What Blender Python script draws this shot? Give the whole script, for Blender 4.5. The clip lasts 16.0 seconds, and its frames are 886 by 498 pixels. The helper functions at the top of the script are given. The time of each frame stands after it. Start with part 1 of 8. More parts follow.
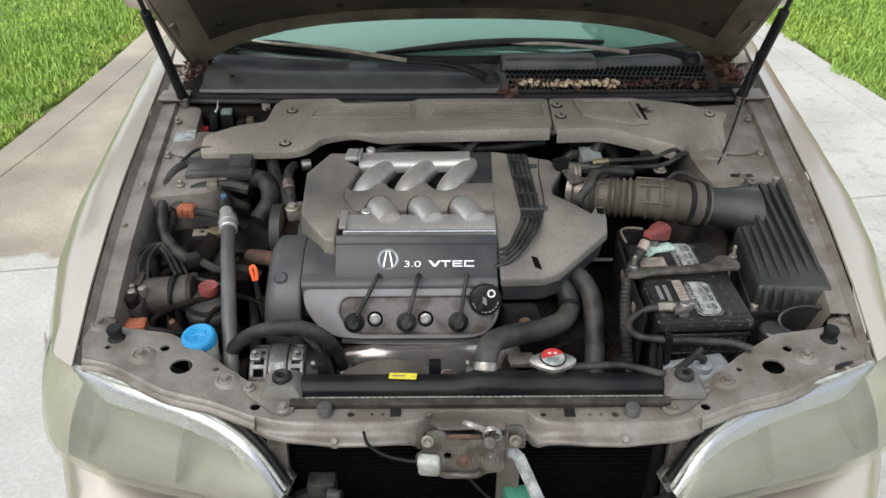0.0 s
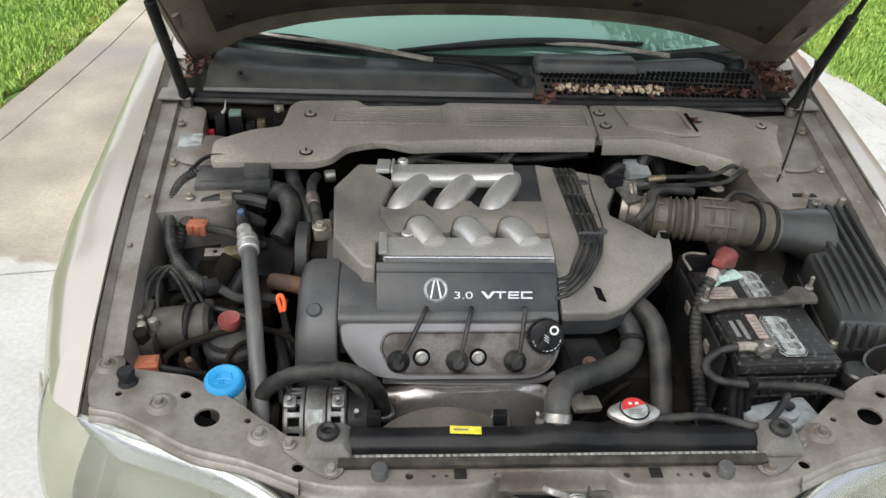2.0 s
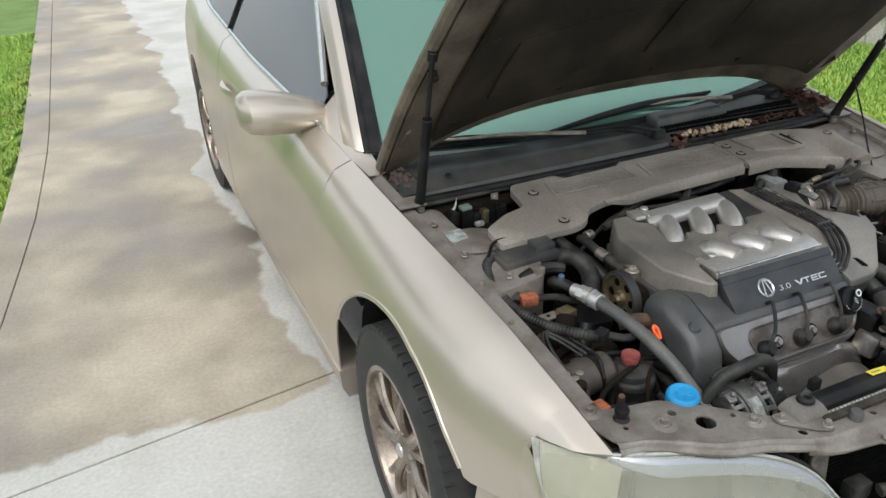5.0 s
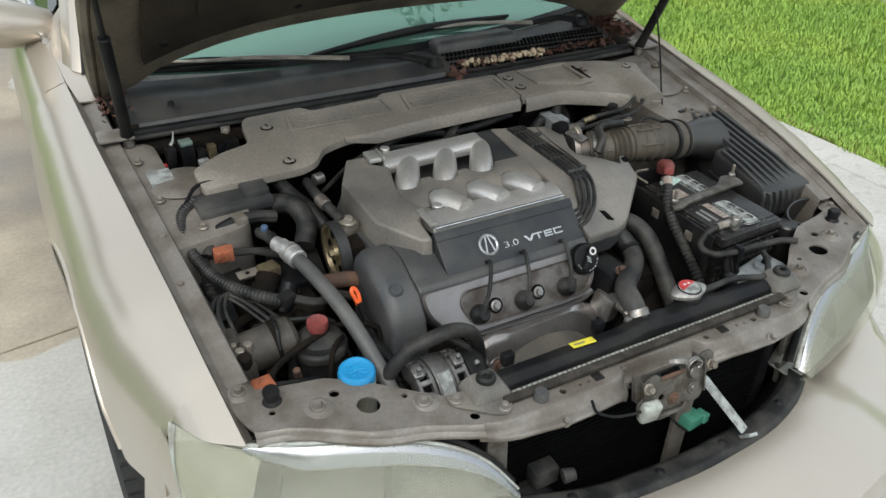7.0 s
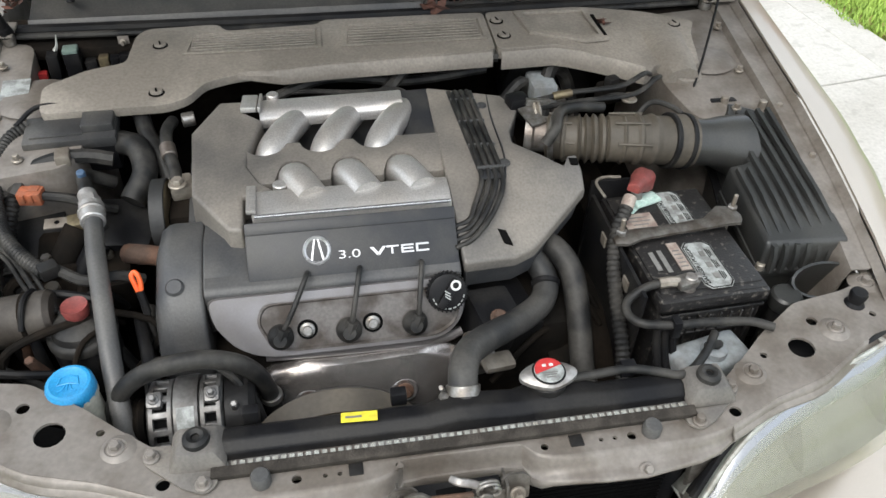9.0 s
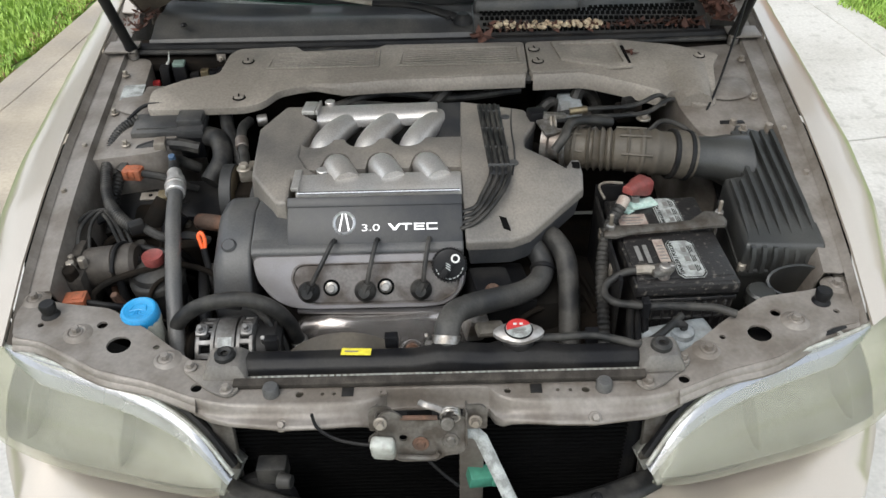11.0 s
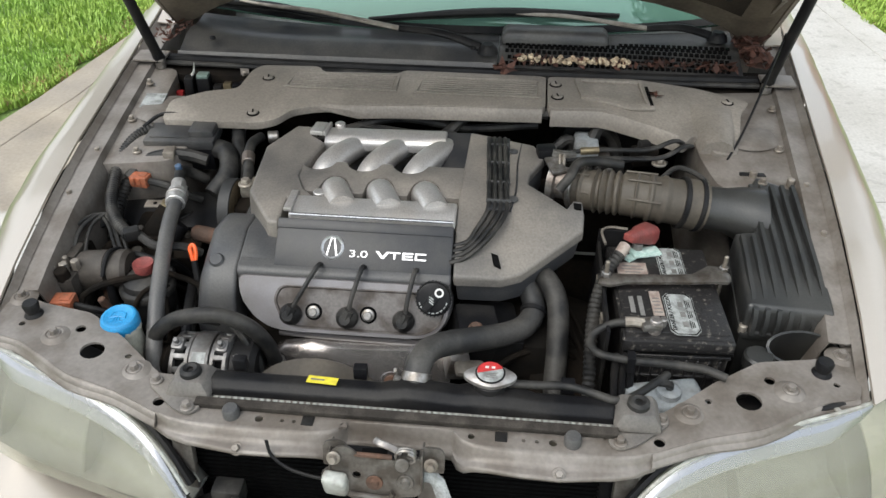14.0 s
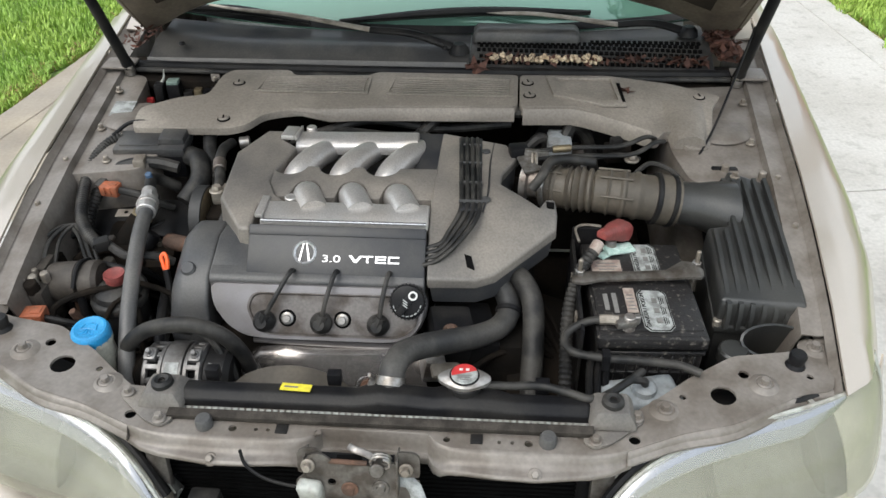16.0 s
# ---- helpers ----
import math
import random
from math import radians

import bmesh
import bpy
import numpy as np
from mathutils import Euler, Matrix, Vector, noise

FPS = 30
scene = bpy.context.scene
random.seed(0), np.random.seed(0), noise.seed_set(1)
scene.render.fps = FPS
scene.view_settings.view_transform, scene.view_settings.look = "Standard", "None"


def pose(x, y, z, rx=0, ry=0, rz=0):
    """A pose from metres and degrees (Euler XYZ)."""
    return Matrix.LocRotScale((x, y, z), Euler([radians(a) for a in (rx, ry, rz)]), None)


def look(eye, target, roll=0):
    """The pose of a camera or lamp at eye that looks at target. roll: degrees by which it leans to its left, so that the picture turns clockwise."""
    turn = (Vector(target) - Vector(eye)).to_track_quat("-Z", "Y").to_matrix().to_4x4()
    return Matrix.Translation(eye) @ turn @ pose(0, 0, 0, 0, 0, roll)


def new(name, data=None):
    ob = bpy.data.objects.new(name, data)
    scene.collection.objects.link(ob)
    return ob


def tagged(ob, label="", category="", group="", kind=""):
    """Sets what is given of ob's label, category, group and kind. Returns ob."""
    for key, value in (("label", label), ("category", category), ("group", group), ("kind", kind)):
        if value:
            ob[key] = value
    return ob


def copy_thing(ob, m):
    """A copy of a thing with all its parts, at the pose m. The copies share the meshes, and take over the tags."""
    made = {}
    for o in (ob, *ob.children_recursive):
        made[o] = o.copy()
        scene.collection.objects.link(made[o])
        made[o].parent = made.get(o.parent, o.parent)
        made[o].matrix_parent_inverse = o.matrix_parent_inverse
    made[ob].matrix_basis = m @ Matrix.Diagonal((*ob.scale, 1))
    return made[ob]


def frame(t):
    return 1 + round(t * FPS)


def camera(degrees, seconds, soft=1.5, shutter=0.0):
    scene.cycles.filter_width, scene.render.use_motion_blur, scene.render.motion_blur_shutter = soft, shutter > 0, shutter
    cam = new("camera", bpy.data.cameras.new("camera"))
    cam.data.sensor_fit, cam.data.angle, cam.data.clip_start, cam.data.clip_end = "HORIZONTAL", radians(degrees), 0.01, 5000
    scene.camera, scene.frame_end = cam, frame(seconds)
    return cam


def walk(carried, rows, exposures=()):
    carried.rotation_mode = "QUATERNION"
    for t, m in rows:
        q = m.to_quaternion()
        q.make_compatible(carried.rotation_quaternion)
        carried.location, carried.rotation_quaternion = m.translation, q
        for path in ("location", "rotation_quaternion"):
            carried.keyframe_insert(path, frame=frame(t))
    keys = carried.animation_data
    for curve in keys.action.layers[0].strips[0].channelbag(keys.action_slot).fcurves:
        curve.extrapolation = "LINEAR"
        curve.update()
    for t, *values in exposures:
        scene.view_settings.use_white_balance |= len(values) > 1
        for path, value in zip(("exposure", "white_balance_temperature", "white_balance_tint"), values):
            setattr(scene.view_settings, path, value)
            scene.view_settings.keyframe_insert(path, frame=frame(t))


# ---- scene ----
cam = camera(59.7, 16.0)
METRES, EYE, TILT, LEAN, TURN = 3.1, 1.565, -34.0, 0.0, -0.5
ROWS = [
    (0.0, 0.0, 0.0, 0.0, 0.0, 0.0, -0.0),
    (0.5, -0.0076, 0.005, 0.0024, -0.67, -0.21, 0.46),
    (1.0, -0.0208, 0.0087, 0.0023, -1.67, -0.52, 0.57),
    (1.5, -0.0339, 0.0223, 0.0072, -2.5, -1.15, -0.29),
    (2.0, -0.0502, 0.0515, 0.0217, -3.04, -0.92, -0.64),
    (2.5, -0.12, 0.0544, 0.0216, -4.21, 0.74, 0.86),
    (3.0, -0.2123, 0.0572, 0.0273, -6.04, 2.78, 4.23),
    (5.5, -0.3998, 0.0416, 0.0326, -21.87, 4.07, 15.74),
    (6.0, -0.3642, 0.0389, 0.029, -23.86, 2.55, 15.72),
    (6.5, -0.2933, 0.0378, 0.0174, -24.68, 0.0, 14.11),
    (7.0, -0.2355, 0.0516, 0.0193, -24.13, -2.82, 13.83),
    (7.5, -0.1756, 0.0869, 0.0384, -23.3, -6.15, 12.17),
    (8.0, -0.1084, 0.1063, 0.0426, -18.86, -8.36, 8.92),
    (8.5, -0.0558, 0.113, 0.0436, -13.1, -8.89, 5.68),
    (11.0, 0.0248, 0.0349, 0.008, 0.43, -3.99, 1.14),
    (11.5, 0.0483, 0.0437, 0.0138, 2.28, -3.44, -1.02),
    (12.0, 0.0591, 0.051, 0.0171, 4.1, -2.87, -1.97),
    (12.5, 0.0612, 0.053, 0.0165, 4.67, -2.72, -2.2),
    (13.0, 0.0624, 0.0517, 0.0147, 4.65, -2.71, -2.59),
    (13.5, 0.0613, 0.0498, 0.0139, 4.8, -2.52, -3.04),
    (14.0, 0.0611, 0.0474, 0.0132, 4.94, -2.32, -3.46),
    (14.5, 0.0637, 0.0499, 0.0157, 4.55, -2.03, -3.27),
    (15.0, 0.0637, 0.0518, 0.0148, 4.44, -2.22, -2.64),
    (15.5, 0.0682, 0.0523, 0.0156, 4.1, -2.45, -2.02),
    (16.0, 0.0685, 0.0497, 0.0155, 3.95, -2.4, -1.97),
]
walk(cam, [(t, pose(-0.05, 0, EYE, TILT, LEAN, TURN) @ pose(METRES * x, METRES * y, METRES * z, 90 + pitch, roll, yaw)) for t, x, y, z, yaw, pitch, roll in ROWS], exposures=[(0.0, 0.71, 6300, 7), (1.5, 0.71, 6300, 7), (2.0, 0.87, 6300, 7), (2.5, 0.97, 6300, 8), (3.0, 0.79, 6300, 8), (5.5, 0.53, 6250, 5), (7.0, 0.52, 6250, 4), (8.0, 0.84, 6300, 6), (8.5, 1.0, 6300, 7), (11.0, 0.84, 6300, 7), (16.0, 0.86, 6300, 7)])

# ---- sky, sun ----
world = bpy.data.worlds.new("sky")
scene.world = world
world.use_nodes = True
wn = world.node_tree.nodes
sky = wn.new("ShaderNodeTexSky")
sky.sky_type, sky.sun_disc = "NISHITA", False
sky.sun_elevation, sky.sun_rotation = radians(52), radians(-141)
sky.dust_density, sky.air_density = 5.0, 1.0
wn["Background"].inputs[1].default_value = 0.14
pale = wn.new("ShaderNodeHueSaturation")
pale.inputs["Saturation"].default_value = 0.70
world.node_tree.links.new(sky.outputs[0], pale.inputs["Color"])
# thin even cloud over the whole dome
cloud = wn.new("ShaderNodeMix")
cloud.data_type = "RGBA"
cloud.inputs["Factor"].default_value = 0.50
cloud.inputs["B"].default_value = (8.0, 8.3, 8.6, 1)
world.node_tree.links.new(pale.outputs[0], cloud.inputs["A"])
world.node_tree.links.new(cloud.outputs["Result"], wn["Background"].inputs[0])
sun = new("sun", bpy.data.lights.new("sun", "SUN"))
sun.data.energy, sun.data.angle, sun.data.color = 1.15, radians(40), (1.0, 0.96, 0.91)
sun.matrix_world = look((-6.0, -6.0, 12.3), (0, 1.5, 0))


# ---- materials ----
def mat(name, base, rough=0.6, metal=0.0, alt=None, amount=0.5, scale=18.0, fine=140.0, bump=0.15, coat=0.0, low=0.42, high=0.62, rvar=0.12, dist=0.002, spec=0.5, grit=0.32):
    """A surface with stains of a second colour at one scale and grain at another."""
    m = bpy.data.materials.new(name)
    m.use_nodes = True
    n, l = m.node_tree.nodes, m.node_tree.links
    b = n["Principled BSDF"]
    co = n.new("ShaderNodeTexCoord")
    big, small = n.new("ShaderNodeTexNoise"), n.new("ShaderNodeTexNoise")
    big.inputs["Scale"].default_value, big.inputs["Detail"].default_value = scale, 6
    small.inputs["Scale"].default_value, small.inputs["Detail"].default_value = fine, 4
    for t in (big, small):
        l.new(co.outputs["Object"], t.inputs["Vector"])
    ramp = n.new("ShaderNodeMapRange")
    ramp.inputs["From Min"].default_value, ramp.inputs["From Max"].default_value = low, high
    ramp.inputs["To Max"].default_value = amount
    l.new(big.outputs["Fac"], ramp.inputs["Value"])
    mix = n.new("ShaderNodeMix")
    mix.data_type = "RGBA"
    alt = alt or tuple(c * 0.6 for c in base)
    mix.inputs["A"].default_value, mix.inputs["B"].default_value = (*base, 1), (*alt, 1)
    l.new(ramp.outputs[0], mix.inputs["Factor"])
    grain = n.new("ShaderNodeMix")
    grain.data_type, grain.blend_type = "RGBA", "MULTIPLY"
    grain.inputs["Factor"].default_value = grit
    l.new(mix.outputs["Result"], grain.inputs["A"])
    lift = n.new("ShaderNodeMapRange")
    lift.inputs["From Min"].default_value, lift.inputs["From Max"].default_value = 0.28, 0.72
    lift.inputs["To Min"].default_value, lift.inputs["To Max"].default_value = 0.45, 1.55
    l.new(small.outputs["Fac"], lift.inputs["Value"])
    l.new(lift.outputs[0], grain.inputs["B"])
    l.new(grain.outputs["Result"], b.inputs["Base Color"])
    rr = n.new("ShaderNodeMapRange")
    rr.inputs["To Min"].default_value, rr.inputs["To Max"].default_value = max(0.02, rough - rvar), min(1, rough + rvar)
    l.new(big.outputs["Fac"], rr.inputs["Value"])
    l.new(rr.outputs[0], b.inputs["Roughness"])
    b.inputs["Metallic"].default_value = metal
    b.inputs["Specular IOR Level"].default_value = spec
    b.inputs["Coat Weight"].default_value = coat
    b.inputs["Coat Roughness"].default_value = 0.08
    if bump:
        bp = n.new("ShaderNodeBump")
        bp.inputs["Strength"].default_value, bp.inputs["Distance"].default_value = bump, dist
        l.new(small.outputs["Fac"], bp.inputs["Height"])
        l.new(bp.outputs[0], b.inputs["Normal"])
    return m


PAINT = mat("champagne_paint", (0.50, 0.44, 0.375), 0.30, 0.6, alt=(0.45, 0.395, 0.335), amount=0.4, scale=3, fine=900, bump=0.0, coat=0.5, rvar=0.04, grit=0.1)
BAY = mat("dusty_bay_paint", (0.20, 0.18, 0.16), 0.45, 0.15, alt=(0.105, 0.087, 0.07), amount=0.75, scale=15, fine=150, bump=0.10, grit=0.22)
# Near-black base carries the shade of deep bay gaps; brown blotches are grime.
DARKBAY = mat("shaded_grime", (0.009, 0.008, 0.007), 0.85, 0.0, alt=(0.020, 0.015, 0.011), amount=0.6, scale=16, fine=120, bump=0.4, spec=0.06)
HOODIN = mat("hood_underside", (0.020, 0.016, 0.013), 0.8, 0.0, alt=(0.060, 0.046, 0.035), amount=0.6, spec=0.2, scale=5, fine=220, bump=0.35)
HOODRIM = mat("hood_frame_paint", (0.16, 0.13, 0.10), 0.55, 0.2, alt=(0.06, 0.047, 0.037), amount=0.8, scale=9, fine=120, bump=0.2)
PLASTIC = mat("dusty_grey_plastic", (0.056, 0.056, 0.057), 0.48, 0.0, alt=(0.135, 0.127, 0.115), amount=0.75, scale=9, fine=300, bump=0.12, low=0.4, high=0.68)
PLATE = mat("satin_black_plate", (0.022, 0.023, 0.026), 0.4, 0.0, alt=(0.05, 0.048, 0.045), amount=0.5, scale=22, fine=500, bump=0.05, spec=0.35)
COVER = mat("dusty_cowl_plastic", (0.165, 0.147, 0.125), 0.6, 0.0, alt=(0.285, 0.255, 0.218), amount=0.8, scale=6, fine=190, bump=0.12)
BLACK = mat("black_plastic", (0.008, 0.008, 0.009), 0.42, 0.0, alt=(0.030, 0.028, 0.025), amount=0.5, scale=15, fine=260, bump=0.15, spec=0.16)
COWL = mat("weathered_cowl_black", (0.034, 0.034, 0.035), 0.40, 0.0, alt=(0.10, 0.093, 0.083), amount=0.55, scale=11, fine=240, bump=0.15)
AIRBOX = mat("airbox_plastic", (0.024, 0.0245, 0.024), 0.34, 0.0, alt=(0.055, 0.053, 0.048), amount=0.5, scale=10, fine=350, bump=0.1)
RUBBER = mat("dusty_rubber_hose", (0.013, 0.013, 0.013), 0.5, 0.0, alt=(0.060, 0.056, 0.05), amount=0.7, scale=20, fine=180, bump=0.15, spec=0.25)
BROWNRUB = mat("dusty_intake_rubber", (0.079, 0.067, 0.051), 0.6, 0.0, alt=(0.044, 0.037, 0.029), amount=0.7, scale=20, fine=160, bump=0.15)
TYRE = mat("tyre_rubber", (0.022, 0.022, 0.023), 0.75, 0.0, alt=(0.05, 0.047, 0.042), amount=0.5, scale=12, fine=200, bump=0.2)
RIM = mat("bronze_grey_alloy", (0.34, 0.29, 0.25), 0.42, 0.7, alt=(0.14, 0.10, 0.075), amount=0.75, scale=12, fine=160, bump=0.08)
ALU = mat("cast_aluminium", (0.50, 0.485, 0.47), 0.40, 0.65, alt=(0.40, 0.36, 0.32), amount=0.5, scale=14, fine=420, bump=0.1)
ALUDIRT = mat("tarnished_aluminium", (0.36, 0.345, 0.33), 0.45, 0.7, alt=(0.13, 0.10, 0.08), amount=0.8, scale=25, fine=160, bump=0.25)
VALVE = mat("valve_cover_grey", (0.21, 0.20, 0.203), 0.32, 0.4, alt=(0.155, 0.14, 0.13), amount=0.6, scale=13, fine=320, bump=0.03, grit=0.08)
VALVEDIRT = mat("oily_valve_recess", (0.13, 0.118, 0.11), 0.38, 0.35, alt=(0.045, 0.034, 0.026), amount=0.9, scale=26, fine=200, bump=0.12)
SHIELD = mat("heat_shield_steel", (0.42, 0.40, 0.39), 0.24, 0.8, alt=(0.17, 0.14, 0.12), amount=0.7, scale=12, fine=200, bump=0.1)
CHROME = mat("chrome", (0.60, 0.60, 0.61), 0.20, 0.9, alt=(0.5, 0.49, 0.47), amount=0.5, scale=30, fine=400, bump=0.03, rvar=0.06)
STEEL = mat("bolt_steel", (0.31, 0.30, 0.285), 0.38, 0.8, alt=(0.17, 0.145, 0.12), amount=0.7, scale=60, fine=300, bump=0.08)
RUST = mat("rusty_steel", (0.12, 0.065, 0.042), 0.8, 0.2, alt=(0.06, 0.04, 0.03), amount=0.8, scale=30, fine=200, bump=0.3)
BLUE = mat("blue_cap_plastic", (0.025, 0.25, 0.50), 0.38, 0.0, alt=(0.03, 0.22, 0.48), amount=0.5, scale=25, fine=400, bump=0.05)
CAPBLUE = mat("dull_blue_cap", (0.06, 0.11, 0.19), 0.5, 0.0, alt=(0.05, 0.08, 0.13), amount=0.6, scale=50, bump=0.05)
RED = mat("faded_red_plastic", (0.24, 0.055, 0.048), 0.55, 0.0, alt=(0.14, 0.04, 0.035), amount=0.7, scale=40, fine=300, bump=0.1)
BRIGHTRED = mat("red_print", (0.42, 0.035, 0.035), 0.4, 0.0, alt=(0.5, 0.04, 0.04), amount=0.3, bump=0.0)
WHITE = mat("white_print", (0.66, 0.66, 0.65), 0.45, 0.0, alt=(0.45, 0.43, 0.4), amount=0.5, scale=60, bump=0.0)
LETTER = mat("silver_print", (0.48, 0.48, 0.49), 0.3, 0.6, alt=(0.5, 0.5, 0.5), amount=0.3, bump=0.0)
LABEL = mat("worn_grey_label", (0.33, 0.345, 0.335), 0.5, 0.0, alt=(0.10, 0.10, 0.095), amount=0.7, scale=70, fine=500, bump=0.05)
LABELTAN = mat("worn_tan_label", (0.33, 0.28, 0.24), 0.55, 0.0, alt=(0.2, 0.14, 0.12), amount=0.8, scale=60, fine=500, bump=0.05)
# Near-black for print; also holds the shade of holes, gaps and the condenser.
INKSHADE = mat("ink_and_shade_black", (0.004, 0.004, 0.004), 0.85, bump=0.0, spec=0.05)
GREYINK = mat("faded_print", (0.17, 0.165, 0.155), 0.6, bump=0.0)
ORANGE = mat("orange_plastic", (0.85, 0.13, 0.025), 0.4, 0.0, alt=(0.7, 0.11, 0.03), amount=0.4, scale=40, bump=0.05)
RUSTORANGE = mat("dirty_orange_connector", (0.34, 0.10, 0.045), 0.6, 0.0, alt=(0.16, 0.07, 0.04), amount=0.8, scale=50, fine=240, bump=0.15)
YELLOW = mat("yellow_sticker", (0.72, 0.62, 0.05), 0.45, 0.0, alt=(0.5, 0.42, 0.06), amount=0.4, scale=60, bump=0.03)
GREEN = mat("green_connector", (0.06, 0.22, 0.15), 0.45, 0.0, alt=(0.07, 0.22, 0.16), amount=0.5, scale=50, bump=0.05)
BATT = mat("battery_case", (0.016, 0.015, 0.015), 0.42, 0.0, alt=(0.16, 0.145, 0.125), amount=0.75, scale=120, fine=320, bump=0.2, low=0.58, high=0.72, grit=0.6)
BRACKET = mat("tarnished_bracket", (0.30, 0.27, 0.23), 0.5, 0.5, alt=(0.14, 0.115, 0.09), amount=0.7, scale=25, fine=200, bump=0.15)
MILKY = mat("milky_reservoir", (0.45, 0.44, 0.37), 0.5, 0.0, alt=(0.33, 0.29, 0.2), amount=0.6, scale=20, bump=0.05)
ALTALU = mat("sooty_aluminium", (0.20, 0.195, 0.19), 0.45, 0.55, alt=(0.07, 0.062, 0.055), amount=0.75, scale=30, fine=160, bump=0.2)
GREENCAP = mat("pale_green_relay_plastic", (0.14, 0.19, 0.165), 0.45, 0.0, alt=(0.14, 0.17, 0.15), amount=0.5, scale=30, bump=0.05)
GREYBOTTLE = mat("grey_reservoir", (0.25, 0.27, 0.28), 0.5, 0.0, alt=(0.15, 0.14, 0.13), amount=0.6, scale=30, bump=0.1)
FOAM = mat("dusty_foam_strip", (0.058, 0.051, 0.044), 0.95, 0.0, alt=(0.028, 0.025, 0.022), amount=0.8, scale=40, fine=400, bump=0.5, spec=0.1)
GRIMECAN = mat("grimy_brown_can", (0.060, 0.051, 0.042), 0.6, 0.1, alt=(0.028, 0.023, 0.019), amount=0.8, scale=30, fine=200, bump=0.2)
HOSE = mat("dusty_black_hose", (0.026, 0.026, 0.026), 0.5, 0.0, alt=(0.08, 0.075, 0.068), amount=0.7, scale=16, fine=220, bump=0.12, spec=0.3)
BELT = mat("drive_belt", (0.02, 0.02, 0.02), 0.6, bump=0.2)
BRASSY = mat("zinc_pulley", (0.28, 0.23, 0.14), 0.42, 0.7, alt=(0.13, 0.10, 0.07), amount=0.7, scale=30, bump=0.1)
TIMING = mat("dark_timing_cover", (0.040, 0.041, 0.044), 0.46, 0.0, alt=(0.085, 0.081, 0.075), amount=0.6, scale=12, fine=300, bump=0.12)
DUSTY = mat("dust_coated_plastic", (0.092, 0.086, 0.08), 0.46, 0.0, alt=(0.215, 0.193, 0.166), amount=0.85, scale=7, fine=260, bump=0.12, low=0.38, high=0.66)
GREASY = mat("greasy_latch_steel", (0.135, 0.125, 0.112), 0.40, 0.5, alt=(0.06, 0.048, 0.038), amount=0.85, scale=38, fine=200, bump=0.15)
CLOUDY = mat("cloudy_plastic", (0.36, 0.37, 0.34), 0.45, 0.0, alt=(0.22, 0.20, 0.17), amount=0.7, scale=40, bump=0.05)
CONCRETE = None
BEZEL = mat("lamp_bezel_silver", (0.36, 0.365, 0.38), 0.26, 0.85, alt=(0.34, 0.34, 0.34), amount=0.4, scale=14, fine=300, bump=0.0, grit=0.1)
MARKER = mat("side_marker_cell", (0.43, 0.42, 0.36), 0.5, 0.0, alt=(0.31, 0.30, 0.26), amount=0.5, scale=20, fine=200, bump=0.05)
BARK = mat("bark", (0.22, 0.17, 0.125), 0.9, 0.0, alt=(0.10, 0.075, 0.055), amount=0.9, scale=14, fine=60, bump=0.9, dist=0.01)
FENCE = mat("weathered_white_fence", (0.52, 0.50, 0.44), 0.75, 0.0, alt=(0.33, 0.32, 0.27), amount=0.7, scale=4, fine=60, bump=0.3)
CEDAR = mat("cedar_boards", (0.45, 0.20, 0.10), 0.7, 0.0, alt=(0.27, 0.12, 0.07), amount=0.7, scale=6, fine=60, bump=0.3)
SOIL = mat("soil", (0.15, 0.235, 0.055), 0.95, 0.0, alt=(0.11, 0.165, 0.042), amount=0.7, scale=3, fine=70, bump=0.8, dist=0.01)
DRYLEAF = mat("dry_leaves", (0.085, 0.034, 0.022), 0.8, 0.0, alt=(0.06, 0.028, 0.02), amount=0.8, scale=40, bump=0.1)
SEED = mat("pale_seeds", (0.52, 0.42, 0.29), 0.7, 0.0, alt=(0.35, 0.24, 0.15), amount=0.7, scale=60, bump=0.1)
INTERIOR = mat("grey_dash", (0.33, 0.35, 0.36), 0.7, 0.0, alt=(0.25, 0.27, 0.28), amount=0.4, scale=8, bump=0.1)
CABIN = mat("dark_cabin_trim", (0.03, 0.03, 0.032), 0.8, bump=0.1, spec=0.2)
REFLECT = mat("lamp_reflector", (0.22, 0.22, 0.20), 0.42, 0.4, alt=(0.12, 0.12, 0.108), amount=0.6, scale=9, bump=0.0)


def random_tint(m, spread):
    """Each island of the mesh takes a slightly different brightness."""
    n, l = m.node_tree.nodes, m.node_tree.links
    b = n["Principled BSDF"]
    src = b.inputs["Base Color"].links[0].from_socket
    geo, rng, mul = n.new("ShaderNodeNewGeometry"), n.new("ShaderNodeMapRange"), n.new("ShaderNodeMix")
    rng.inputs["To Min"].default_value, rng.inputs["To Max"].default_value = 1 - spread, 1 + spread
    l.new(geo.outputs["Random Per Island"], rng.inputs["Value"])
    mul.data_type, mul.blend_type = "RGBA", "MULTIPLY"
    mul.inputs["Factor"].default_value = 1
    l.new(src, mul.inputs["A"])
    l.new(rng.outputs[0], mul.inputs["B"])
    l.new(mul.outputs["Result"], b.inputs["Base Color"])
    return m


